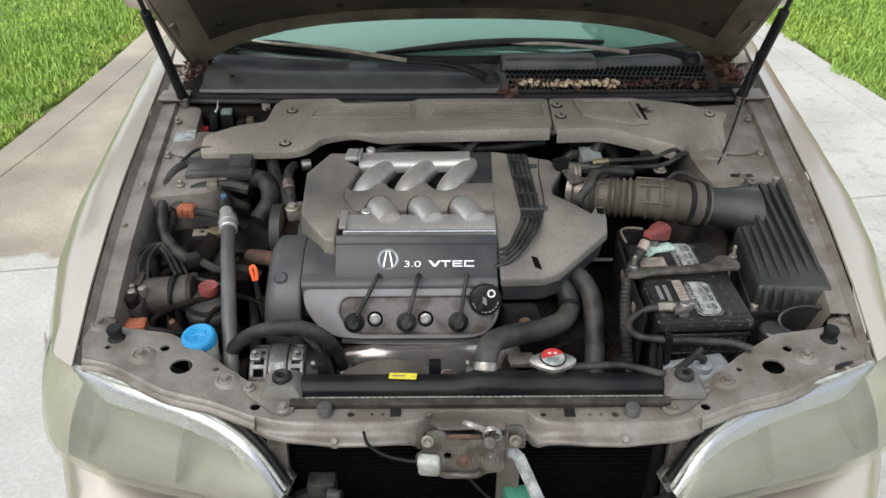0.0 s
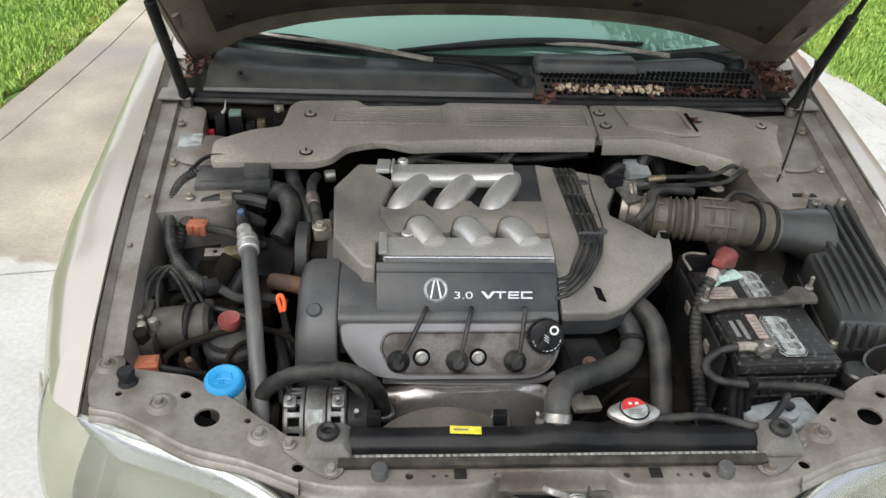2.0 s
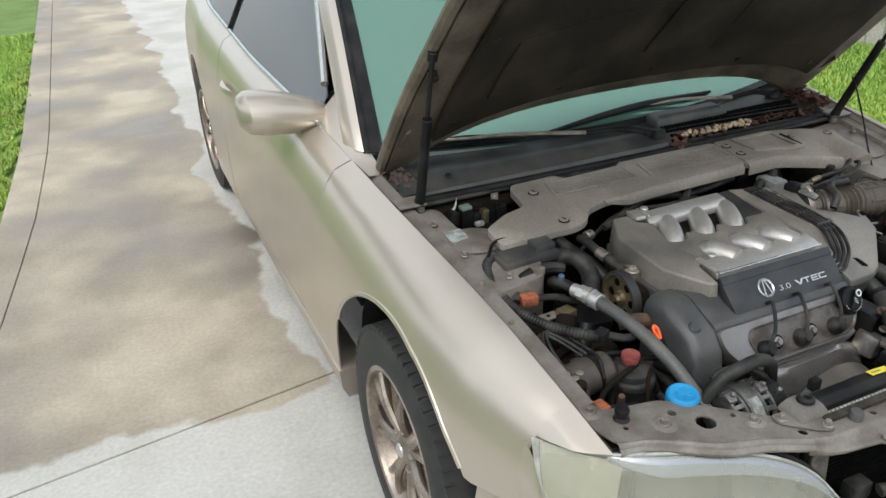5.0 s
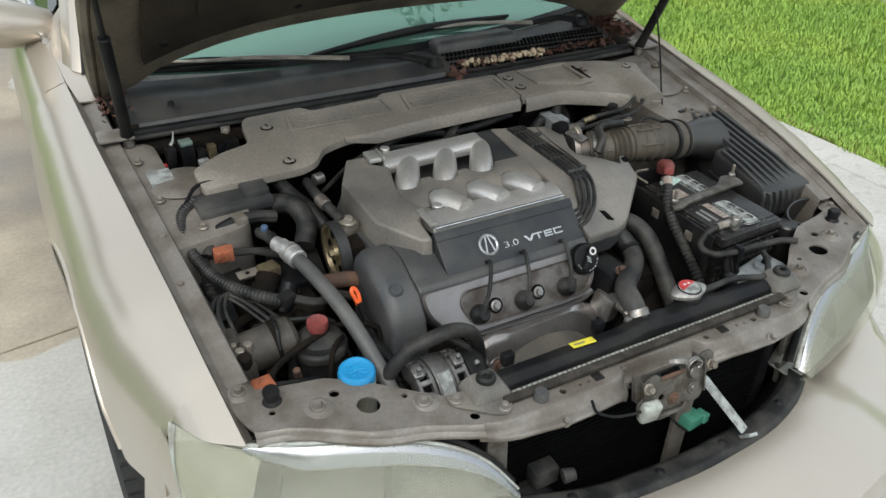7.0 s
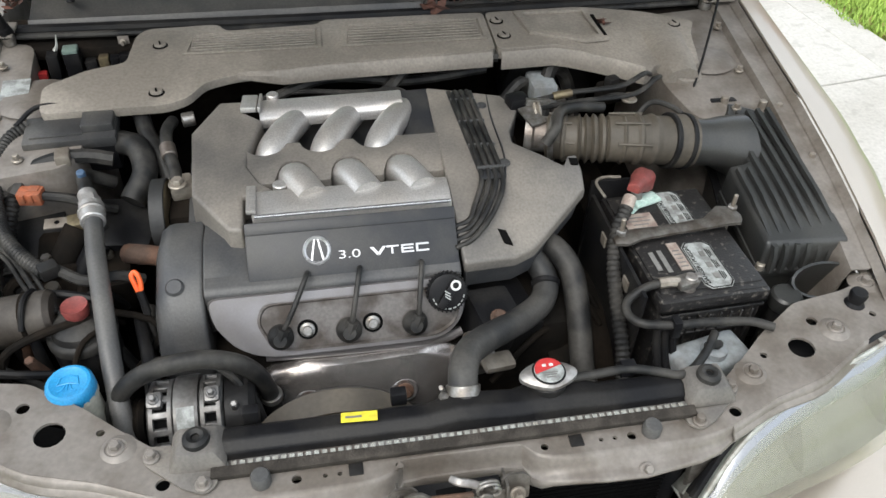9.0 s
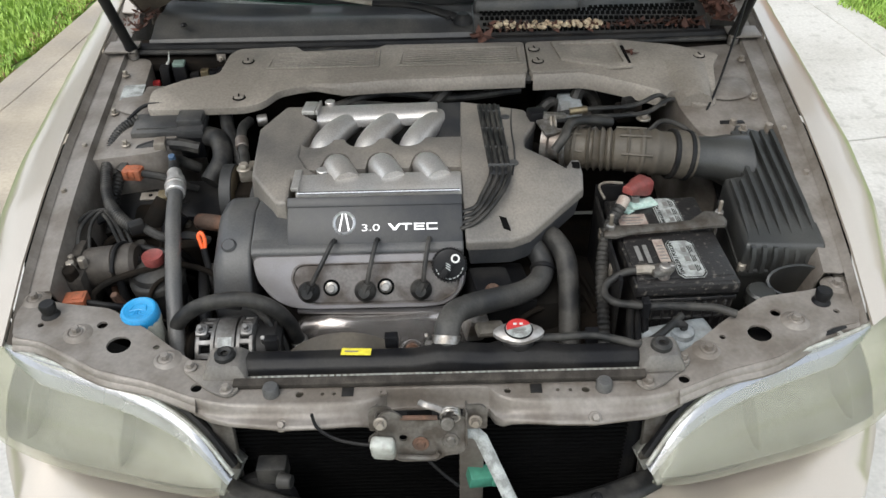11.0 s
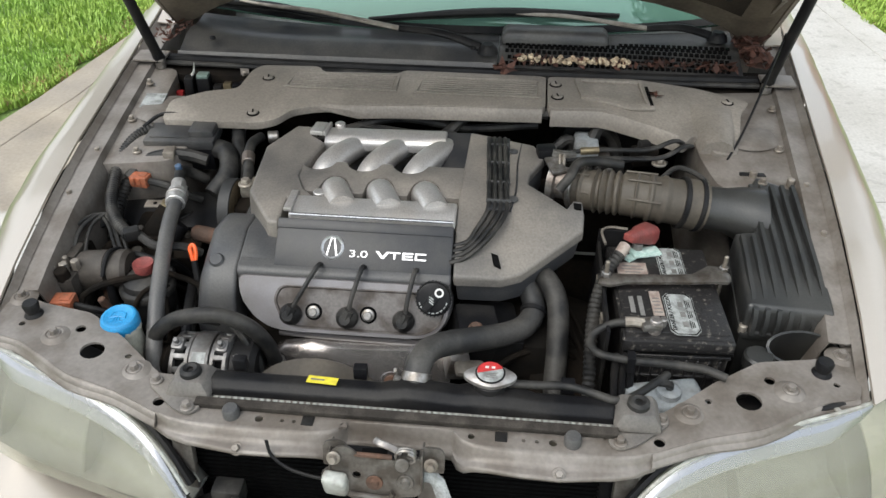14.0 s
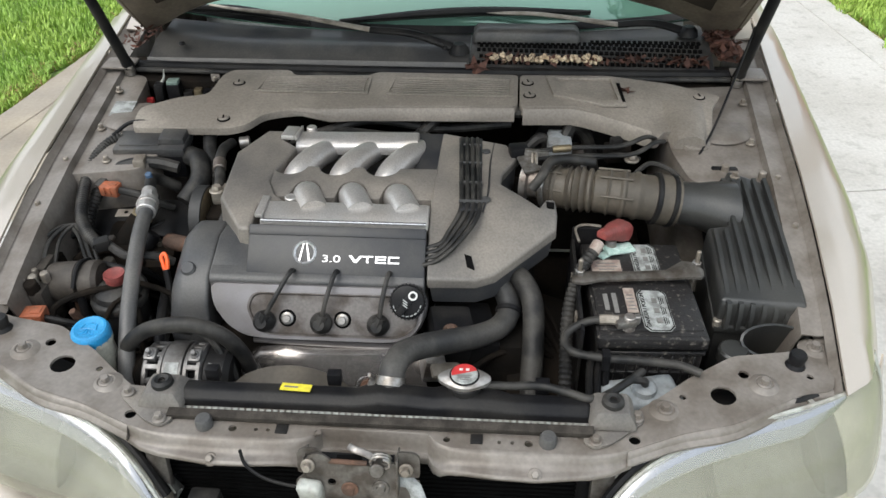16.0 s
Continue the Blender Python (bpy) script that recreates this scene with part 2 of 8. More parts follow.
GRASS = random_tint(mat("grass_blades", (0.24, 0.39, 0.065), 0.6, 0.0, alt=(0.33, 0.46, 0.08), amount=0.8, scale=1.6, fine=12, bump=0.0, grit=0.2), 0.14)
GRASS.node_tree.nodes["Principled BSDF"].inputs["Subsurface Weight"].default_value = 0.0
DRYGRASS = random_tint(mat("dry_grass", (0.30, 0.20, 0.08), 0.8, 0.0, alt=(0.16, 0.09, 0.05), amount=0.8, scale=5, fine=20, bump=0.0), 0.4)
LEAF = random_tint(mat("tree_leaves", (0.055, 0.11, 0.028), 0.55, 0.0, alt=(0.08, 0.14, 0.03), amount=0.6, scale=1.2, fine=9, bump=0.0), 0.4)
random_tint(SEED, 0.3), random_tint(DRYLEAF, 0.45)


def glass(name, tint, rough=0.02, through_it=0.5, ior=1.5, clear_tint=None):
    """Thin tinted pane: part of the light passes, the rest is mirrored by Fresnel gloss."""
    m = bpy.data.materials.new(name)
    m.use_nodes = True
    n, l = m.node_tree.nodes, m.node_tree.links
    b = n["Principled BSDF"]
    b.inputs["Base Color"].default_value = (*tint, 1)
    b.inputs["Roughness"].default_value, b.inputs["IOR"].default_value = rough, ior
    b.inputs["Coat Weight"].default_value, b.inputs["Coat Roughness"].default_value = 0.0, 0.02
    clear, mix = n.new("ShaderNodeBsdfTransparent"), n.new("ShaderNodeMixShader")
    clear.inputs[0].default_value = (*(clear_tint or [min(1, c * 1.2 + 0.42) for c in tint]), 1)
    mix.inputs[0].default_value = through_it
    l.new(b.outputs[0], mix.inputs[1])
    l.new(clear.outputs[0], mix.inputs[2])
    l.new(mix.outputs[0], n["Material Output"].inputs[0])
    return m


# Teal base colour holds the glass tint and part of the sky reflection.
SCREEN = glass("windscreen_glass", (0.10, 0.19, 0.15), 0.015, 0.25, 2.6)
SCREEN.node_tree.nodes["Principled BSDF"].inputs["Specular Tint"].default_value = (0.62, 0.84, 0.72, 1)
SIDEGLASS = glass("dark_side_glass", (0.02, 0.022, 0.02), 0.02, 0.12, 2.4)
LENS = glass("hazy_lamp_lens", (0.40, 0.395, 0.33), 0.06, 0.74, 1.5, (0.96, 0.96, 0.92))


# ---- building helpers ----
def V(*a):
    return Vector(a)


def finish(name, bm, material, angle=38):
    bmesh.ops.recalc_face_normals(bm, faces=bm.faces)
    me = bpy.data.meshes.new(name)
    bm.to_mesh(me)
    bm.free()
    me.materials.append(material)
    me.polygons.foreach_set("use_smooth", [True] * len(me.polygons))
    me.set_sharp_from_angle(angle=radians(angle))
    return me


def thing(name, at, label, category, group="", kind=""):
    ob = new(name)
    ob.location = at
    ob.empty_display_size = 0.05
    return tagged(ob, label, category, group, kind)


def part(name, bm, material, parent, label="", angle=38):
    """One mesh under a thing or a part; the mesh is built in world places."""
    ob = new(name, finish(name, bm, material, angle))
    ob.parent = parent
    if parent.data is None:
        ob.matrix_parent_inverse = Matrix.Translation(-parent.location)
    if label:
        tagged(ob, label)
    return ob


def solo(name, bm, material, label, category="", group="", kind="", angle=38):
    return tagged(new(name, finish(name, bm, material, angle)), label, category, group, kind)


def bevel(bm, w, seg=2, angle=32):
    bmesh.ops.remove_doubles(bm, verts=bm.verts, dist=1e-5)
    bmesh.ops.recalc_face_normals(bm, faces=bm.faces)
    es = [e for e in bm.edges if len(e.link_faces) == 2 and e.calc_face_angle(0) > radians(angle)]
    if es and w:
        bmesh.ops.bevel(bm, geom=es, offset=w, segments=seg, affect="EDGES", profile=0.6, clamp_overlap=True)
    return bm


def box(c, s, rot=(0, 0, 0), w=0.004, seg=2, bm=None):
    b = bmesh.new()
    bmesh.ops.create_cube(b, size=1)
    b.transform(pose(*c, *rot) @ Matrix.Diagonal((*s, 1)))
    bevel(b, w, seg)
    return join(bm, b)


def join(bm, b):
    """Adds b to bm (or returns b alone)."""
    if bm is None:
        return b
    me = bpy.data.meshes.new("tmp")
    b.to_mesh(me)
    b.free()
    bm.from_mesh(me)
    bpy.data.meshes.remove(me)
    return bm


def basis(p0, p1):
    d = (Vector(p1) - Vector(p0)).normalized()
    return Matrix.Translation(p0) @ d.to_track_quat("Z", "Y").to_matrix().to_4x4()


def lathe(profile, m=Matrix(), seg=24, bm=None):
    """Turns (radius, height) pairs round z; m sets the axis."""
    b = bmesh.new() if bm is None else bm
    rings = []
    for r, h in profile:
        if r < 1e-6:
            rings.append([b.verts.new(m @ V(0, 0, h))])
        else:
            rings.append([b.verts.new(m @ V(r * math.cos(2 * math.pi * i / seg), r * math.sin(2 * math.pi * i / seg), h)) for i in range(seg)])
    for a, c in zip(rings, rings[1:]):
        for i in range(seg):
            j = (i + 1) % seg
            f = [a[i % len(a)], a[j % len(a)], c[j % len(c)], c[i % len(c)]]
            f = list(dict.fromkeys(f))
            if len(f) > 2:
                b.faces.new(f)
    return b


def cyl(p0, p1, r0, r1=None, seg=18, w=0.0015, bm=None):
    r1 = r0 if r1 is None else r1
    h = (Vector(p1) - Vector(p0)).length
    w = min(w, h / 3, r0 / 3, r1 / 3)
    return lathe([(0, 0), (r0 - w, 0), (r0, w), (r1, h - w), (r1 - w, h), (0, h)], basis(p0, p1), seg, bm)


def spline(pts, res=8):
    """Points along a Catmull-Rom curve through pts."""
    p = [Vector(q) for q in pts]
    p = [p[0] * 2 - p[1]] + p + [p[-1] * 2 - p[-2]]
    out = []
    for a, b, c, d in zip(p, p[1:], p[2:], p[3:]):
        for i in range(res):
            t = i / res
            out.append(0.5 * ((2 * b) + (c - a) * t + (2 * a - 5 * b + 4 * c - d) * t * t + (3 * b - a - 3 * c + d) * t ** 3))
    return out + [p[-2]]


def tube(pts, r, seg=10, res=8, bm=None, ribs=0.0, pitch=0.006, squash=1.0, straight=False):
    """A hose along pts; r is a number or a function of 0..1; ribs makes it corrugated."""
    b = bmesh.new() if bm is None else bm
    c = [Vector(q) for q in pts] if straight else spline(pts, res)
    if ribs:
        n = max(4, int(sum((u - v).length for u, v in zip(c, c[1:])) / pitch * 2))
        acc = [0]
        for u, v in zip(c, c[1:]):
            acc.append(acc[-1] + (v - u).length)
        fine, k = [], 0
        for i in range(n + 1):
            s = acc[-1] * i / n
            while k < len(c) - 2 and acc[k + 1] < s:
                k += 1
            fine.append(c[k].lerp(c[k + 1], (s - acc[k]) / max(1e-9, acc[k + 1] - acc[k])))
        c = fine
    up, rings = None, []
    for i, p in enumerate(c):
        d = (c[min(i + 1, len(c) - 1)] - c[max(i - 1, 0)]).normalized()
        up = (d.orthogonal() if up is None else up - d * up.dot(d)).normalized()
        side = d.cross(up)
        rad = r(i / (len(c) - 1)) if callable(r) else r
        if ribs and i % 2:
            rad -= ribs
        rings.append([b.verts.new(p + rad * (up * math.cos(a) + side * math.sin(a) * squash)) for a in [2 * math.pi * k / seg for k in range(seg)]])
    for u, v in zip(rings, rings[1:]):
        for i in range(seg):
            b.faces.new((u[i], u[(i + 1) % seg], v[(i + 1) % seg], v[i]))
    b.faces.new(rings[0][::-1])
    b.faces.new(rings[-1])
    return b


def loft(rings, closed=True, caps=True, bm=None, w=0.0, seg=2):
    """Skins rows of equal numbers of points."""
    b = bmesh.new()
    vs = [[b.verts.new(p) for p in ring] for ring in rings]
    n = len(vs[0])
    for u, v in zip(vs, vs[1:]):
        for i in range(n if closed else n - 1):
            f = list(dict.fromkeys((u[i], u[(i + 1) % n], v[(i + 1) % n], v[i])))
            b.faces.new(f)
    if caps and closed:
        b.faces.new(vs[0][::-1])
        b.faces.new(vs[-1])
    if w:
        bevel(b, w, seg)
    return join(bm, b)


def sheet(rings, thick, bm=None):
    """An open skin given thickness along its normals."""
    b = loft(rings, closed=False, caps=False)
    bmesh.ops.recalc_face_normals(b, faces=b.faces)
    bmesh.ops.solidify(b, geom=b.faces[:], thickness=thick)
    return join(bm, b)


def rounded(pts, r, n=4):
    """A polygon with its corners rounded."""
    out, m = [], len(pts)
    for i in range(m):
        a, b, c = Vector(pts[i - 1][:2]), Vector(pts[i][:2]), Vector(pts[(i + 1) % m][:2])
        k = min(r, (a - b).length * 0.45, (c - b).length * 0.45)
        u, v = b + (a - b).normalized() * k, b + (c - b).normalized() * k
        for j in range(n + 1):
            t = j / n
            out.append(tuple((1 - t) ** 2 * u + 2 * t * (1 - t) * b + t * t * v))
    return out


def ring2(x, y, r, n=14):
    return [(x + r * math.cos(2 * math.pi * i / n), y + r * math.sin(2 * math.pi * i / n)) for i in range(n)]


def plate(outline, z, thick, holes=(), w=0.0, bm=None, m=None, seg=2):
    """A flat or sloping plate with real holes. z: a number or a function of x, y."""
    b = bmesh.new()
    edges = []
    for loop in (outline, *holes):
        vs = [b.verts.new((x, y, 0)) for x, y in loop]
        edges += [b.edges.new((vs[i - 1], vs[i])) for i in range(len(vs))]
    bmesh.ops.triangle_fill(b, use_beauty=True, use_dissolve=False, edges=edges)
    top = b.faces[:]
    r = bmesh.ops.extrude_face_region(b, geom=top)
    low = {v for v in r["geom"] if isinstance(v, bmesh.types.BMVert)}
    for v in b.verts:
        h = z(v.co.x, v.co.y) if callable(z) else z
        v.co.z = h - (thick if v in low else 0)
    if m:
        b.transform(m)
    if w:
        bevel(b, w, seg, 40)
    return join(bm, b)


def tilt(p0, p1, p2):
    """The plane's height through three points, as a function of x, y."""
    n = (Vector(p1) - Vector(p0)).cross(Vector(p2) - Vector(p0))
    return lambda x, y: p0[2] - (n.x * (x - p0[0]) + n.y * (y - p0[1])) / n.z


def lerp_table(table, t):
    """Linear look-up in (key, value) pairs."""
    for (a, u), (b, v) in zip(table, table[1:]):
        if t <= b:
            k = min(1, max(0, (t - a) / (b - a)))
            return u + (v - u) * k
    return table[-1][1]


def bolt(at, r, parent, up=(0, 0, 1), material=None, name="bolt"):
    p, u = Vector(at), Vector(up).normalized()
    b = cyl(p - u * 0.002, p + u * 0.003, r * 1.6, seg=14)
    b = cyl(p + u * 0.003, p + u * 0.011, r, r * 0.95, seg=6, bm=b, w=0.001)
    return part(name, b, material or BRACKET, parent)

# ---- ground, driveway, lawns ----
def concrete_material():
    """Pale broom-finished concrete; one side carries a broad brown water stain with a ragged border."""
    m = mat("driveway_concrete", (0.50, 0.485, 0.455), 0.75, 0.0, alt=(0.40, 0.382, 0.35), amount=0.8, scale=2.2, fine=70, bump=0.2, dist=0.002, grit=0.2)
    n, l = m.node_tree.nodes, m.node_tree.links
    b = n["Principled BSDF"]
    src = b.inputs["Base Color"].links[0].from_socket
    co, sep = n.new("ShaderNodeTexCoord"), n.new("ShaderNodeSeparateXYZ")
    l.new(co.outputs["Object"], sep.inputs[0])
    wob = n.new("ShaderNodeTexNoise")
    wob.inputs["Scale"].default_value, wob.inputs["Detail"].default_value = 1.6, 8
    l.new(co.outputs["Object"], wob.inputs["Vector"])

    def calc(op, a, c):
        k = n.new("ShaderNodeMath")
        k.operation = op
        for i, v in enumerate((a, c)):
            if isinstance(v, (int, float)):
                k.inputs[i].default_value = v
            else:
                l.new(v, k.inputs[i])
        return k.outputs[0]
    # the stain lies left of x = -0.9 and beyond y = 2.35, with a ragged rim
    dx = calc("SUBTRACT", -0.72, sep.outputs[0])
    dy = calc("SUBTRACT", sep.outputs[1], 2.2)
    edge = calc("MINIMUM", calc("MULTIPLY", dx, 1.0), calc("ADD", dy, calc("MULTIPLY", dx, 0.06)))
    rag = calc("ADD", edge, calc("MULTIPLY", calc("SUBTRACT", wob.outputs["Fac"], 0.5), 0.55))
    stain = n.new("ShaderNodeMapRange")
    stain.inputs["From Min"].default_value, stain.inputs["From Max"].default_value = 0.10, 0.125
    l.new(rag, stain.inputs["Value"])
    far = n.new("ShaderNodeMapRange")
    far.inputs["From Min"].default_value, far.inputs["From Max"].default_value = 9.0, 5.0
    l.new(sep.outputs[1], far.inputs["Value"])
    blot = n.new("ShaderNodeTexNoise")
    blot.inputs["Scale"].default_value, blot.inputs["Detail"].default_value = 1.3, 7
    l.new(co.outputs["Object"], blot.inputs["Vector"])
    tone = n.new("ShaderNodeValToRGB")
    tone.color_ramp.elements[0].position, tone.color_ramp.elements[0].color = 0.38, (0.40, 0.35, 0.30, 1)
    tone.color_ramp.elements[1].position, tone.color_ramp.elements[1].color = 0.62, (0.90, 0.80, 0.66, 1)
    l.new(blot.outputs["Fac"], tone.inputs[0])
    mul = n.new("ShaderNodeMix")
    mul.data_type, mul.blend_type = "RGBA", "MULTIPLY"
    l.new(calc("MULTIPLY", stain.outputs[0], 0.95), mul.inputs["Factor"])
    l.new(src, mul.inputs["A"])
    l.new(tone.outputs["Color"], mul.inputs["B"])
    # worn spots, stronger on the other strip
    spots = n.new("ShaderNodeTexNoise")
    spots.inputs["Scale"].default_value, spots.inputs["Detail"].default_value = 17, 5
    l.new(co.outputs["Object"], spots.inputs["Vector"])
    sp = n.new("ShaderNodeMapRange")
    sp.inputs["From Min"].default_value, sp.inputs["From Max"].default_value = 0.56, 0.64
    l.new(spots.outputs["Fac"], sp.inputs["Value"])
    east = n.new("ShaderNodeMapRange")
    east.inputs["From Min"].default_value, east.inputs["From Max"].default_value = 0.0, 1.4
    east.inputs["To Min"].default_value, east.inputs["To Max"].default_value = 0.05, 0.32
    l.new(sep.outputs[0], east.inputs["Value"])
    mul2 = n.new("ShaderNodeMix")
    mul2.data_type = "RGBA"
    mul2.inputs["B"].default_value = (0.25, 0.235, 0.21, 1)
    l.new(calc("MULTIPLY", sp.outputs[0], east.outputs[0]), mul2.inputs["Factor"])
    l.new(mul.outputs["Result"], mul2.inputs["A"])
    l.new(mul2.outputs["Result"], b.inputs["Base Color"])
    # the stained part is still damp
    wet = n.new("ShaderNodeMapRange")
    wet.inputs["From Min"].default_value, wet.inputs["From Max"].default_value = 0.52, 0.36
    wet.inputs["To Min"].default_value, wet.inputs["To Max"].default_value = 0.75, 0.32
    l.new(blot.outputs["Fac"], wet.inputs["Value"])
    rmix = n.new("ShaderNodeMix")
    rmix.inputs["A"].default_value = 0.75
    l.new(stain.outputs[0], rmix.inputs["Factor"])
    l.new(wet.outputs[0], rmix.inputs["B"])
    l.new(rmix.outputs["Result"], b.inputs["Roughness"])
    return m


CONCRETE = concrete_material()
EDGE_L = [(-8, -2.9), (2.2, -2.22), (2.96, -2.08), (3.48, -1.985), (4.44, -1.89), (5.54, -1.84), (20, -1.8)]
EDGE_R = [(-8, 2.9), (1.9, 2.375), (2.5, 2.33), (3.63, 2.2), (4.96, 2.05), (8, 1.9), (20, 1.8)]

bm = bmesh.new()
bmesh.ops.create_grid(bm, x_segments=1, y_segments=1, size=400)
bm.transform(pose(0, 0, -0.035))
ground = solo("ground", bm, SOIL, "green turf ground under and beyond the lawn", "ground", kind="structure")
driveway = thing("driveway", (0, 0, -0.03), "pale concrete driveway slabs with brown water stains", "driveway", kind="structure")
JOINTS = [(-6.5, 0.10), (-3.6, 0.10), (-0.75, 0.13), (2.43, 0.15), (5.36, 0.05), (8.26, 0.03), (10.95, 0.02), (14, 0.0), (19, 0.0)]
for (y0, s0), (y1, s1) in zip(JOINTS, JOINTS[1:]):
    ys = [y0 + (y1 - y0) * k / 6 for k in range(7)]
    for side in (0, 1, 2):
        def xs(y, side=side):
            a, c = lerp_table(EDGE_L, y), lerp_table(EDGE_R, y)
            return ((a, a + 0.16), (a + 0.164, c - 0.184), (c - 0.18, c))[side]
        left, right = [], []
        for k in range(7):
            t = k / 6
            s = s0 + (s1 - s0) * t
            inset = 0.004 * (1 - 2 * t)
            xa, xb = xs(ys[k])
            left.append((xa, ys[k] + s * xa + inset))
            right.append((xb, ys[k] + s * xb + inset))
        part("slab", plate(left + right[::-1], 0.0, 0.06, w=0.003, seg=1), CONCRETE, driveway)
bm = bmesh.new()
bmesh.ops.create_grid(bm, x_segments=1, y_segments=1, size=1)
bm.transform(Matrix.Translation((0, 6, -0.025)) @ Matrix.Diagonal((1.6, 14, 1, 1)))
part("bed", bm, DARKBAY, driveway)


def blades(name, region, count, size, material, label, lean=0.5, seed=1):
    """Turf: many bent blades of grass in one mesh."""
    rng = np.random.default_rng(seed)
    pts = []
    while sum(len(p) for p in pts) < count:
        p = rng.random((count, 2))
        p = region(p[:, 0], p[:, 1])
        pts.append(p)
    p = np.concatenate(pts)[:count]
    a = rng.random(count) * 2 * np.pi
    patch = 0.75 + 0.3 * np.sin(p[:, 0] * 4.1 + 1.3 * np.sin(p[:, 1] * 2.7)) * np.sin(p[:, 1] * 3.3)
    h = size * (0.55 + 0.7 * rng.random(count)) * patch
    w = 0.0028 + 0.0025 * rng.random(count)
    d = np.stack([np.cos(a), np.sin(a)], 1)
    q = np.stack([-d[:, 1], d[:, 0]], 1)
    bend = (lean * (0.3 + rng.random(count)) * h)[:, None]
    base = np.concatenate([p, np.full((count, 1), -0.03)], 1)

    def at(off, z):
        return base + np.concatenate([off, (z + 0.0)[:, None]], 1)
    v = np.stack([at(q * w[:, None], 0 * h), at(-q * w[:, None], 0 * h), at(d * bend * 0.35 - q * w[:, None] * 0.8, h * 0.6),
                  at(d * bend * 0.35 + q * w[:, None] * 0.8, h * 0.6), at(d * bend, h)], 1).reshape(-1, 3)
    i = np.arange(count)[:, None] * 5
    quads = np.concatenate([i, i + 1, i + 2, i + 3], 1)
    tris = np.concatenate([i + 3, i + 2, i + 4], 1)
    me = bpy.data.meshes.new(name)
    me.from_pydata(v.tolist(), [], quads.tolist() + tris.tolist())
    me.materials.append(material)
    return tagged(new(name, me), label, "grass", kind="stuff")


def strip(edge, sign, reach, y0, y1, power=1.6):
    def f(a, b):
        y = y0 + (y1 - y0) * b
        e = np.interp(y, [k for k, _ in edge], [v for _, v in edge])
        wob = 0.03 * np.sin(y * 9.0) + 0.02 * np.sin(y * 23.0)
        return np.stack([e + sign * (0.02 + wob + reach * a ** power), y], 1)
    return f


blades("lawn_west", strip(EDGE_L, -1, 3.6, 1.8, 9.5), 120000, 0.045, GRASS, "lush green uncut lawn beside the driveway", seed=3)
blades("lawn_east", strip(EDGE_R, 1, 2.9, 0.9, 7.5, 1.25), 150000, 0.055, GRASS, "lush bright green lawn in front of the fence", seed=4)
blades("lawn_far", strip([(-30, -3.5), (30, -5.2)], -1, 9, -10, 16), 30000, 0.14, GRASS, "green lawn farther from the driveway", seed=6)
blades("dry_fringe", strip(EDGE_R, 1, 0.12, 0.9, 7.5, 1.0), 4000, 0.035, DRYGRASS, "dry brown grass along the concrete edge", 1.6, seed=5)
blades("dry_fringe_west", strip(EDGE_L, -1, 0.10, 1.8, 8, 1.0), 3000, 0.035, DRYGRASS, "dry brown grass along the concrete edge", 1.6, seed=7)

# white board fence with a cedar gate section, and the tree in front of it
fence = thing("fence", (4.9, 4.0, -0.03), "weathered white painted board fence behind the lawn", "fence", kind="structure")
A, B = V(4.62, 5.05, 0), V(5.06, 2.1, 0)
run = (B - A)
step = 0.145
count = int(run.length / step)
yaw = math.degrees(math.atan2(run.y, run.x))
for k in range(count):
    p = A + run * ((k + 0.5) / count)
    part("board", box((p.x, p.y, 0.86), (step - 0.006, 0.02, 1.78), (0, 0, yaw), 0.002, 1), FENCE, fence)
for z in (0.33, 1.0, 1.6):
    p = A + run * 0.5 + V(-0.03, 0, 0)
    part("rail", box((p.x, p.y, z), (run.length, 0.04, 0.14), (0, 0, yaw), 0.004, 1), FENCE, fence)
part("post", box((A.x - 0.02, A.y, 0.88), (0.11, 0.11, 1.86), (0, 0, yaw), 0.006), FENCE, fence)
cedar = thing("cedar_fence", (4.5, 5.8, -0.03), "orange-brown cedar board fence section", "fence", kind="structure")
for k in range(16):
    part("board", box((4.60 - 0.012 * k, 5.18 + 0.142 * k, 0.86), (0.02, 0.137, 1.78), (0, 0, 5), 0.002, 1), CEDAR, cedar)


def leaf_cloud(centres, count, size, seed):
    rng = np.random.default_rng(seed)
    c = np.array([q[:3] for q in centres])
    rad = np.array([q[3] for q in centres])
    which = rng.integers(0, len(c), count)
    d = rng.normal(size=(count, 3))
    d /= np.linalg.norm(d, axis=1)[:, None]
    p = c[which] + d * (rad[which] * rng.random(count) ** 0.45)[:, None]
    u = rng.normal(size=(count, 3))
    u /= np.linalg.norm(u, axis=1)[:, None]
    w = np.cross(u, rng.normal(size=(count, 3)))
    w /= np.linalg.norm(w, axis=1)[:, None]
    s = (size * (0.6 + 0.8 * rng.random(count)))[:, None]
    v = np.stack([p - u * s, p + w * s * 0.45, p + u * s, p - w * s * 0.45], 1).reshape(-1, 3)
    me = bpy.data.meshes.new("crown")
    me.from_pydata(v.tolist(), [], (np.arange(count)[:, None] * 4 + np.arange(4)).tolist())
    me.materials.append(LEAF)
    return me


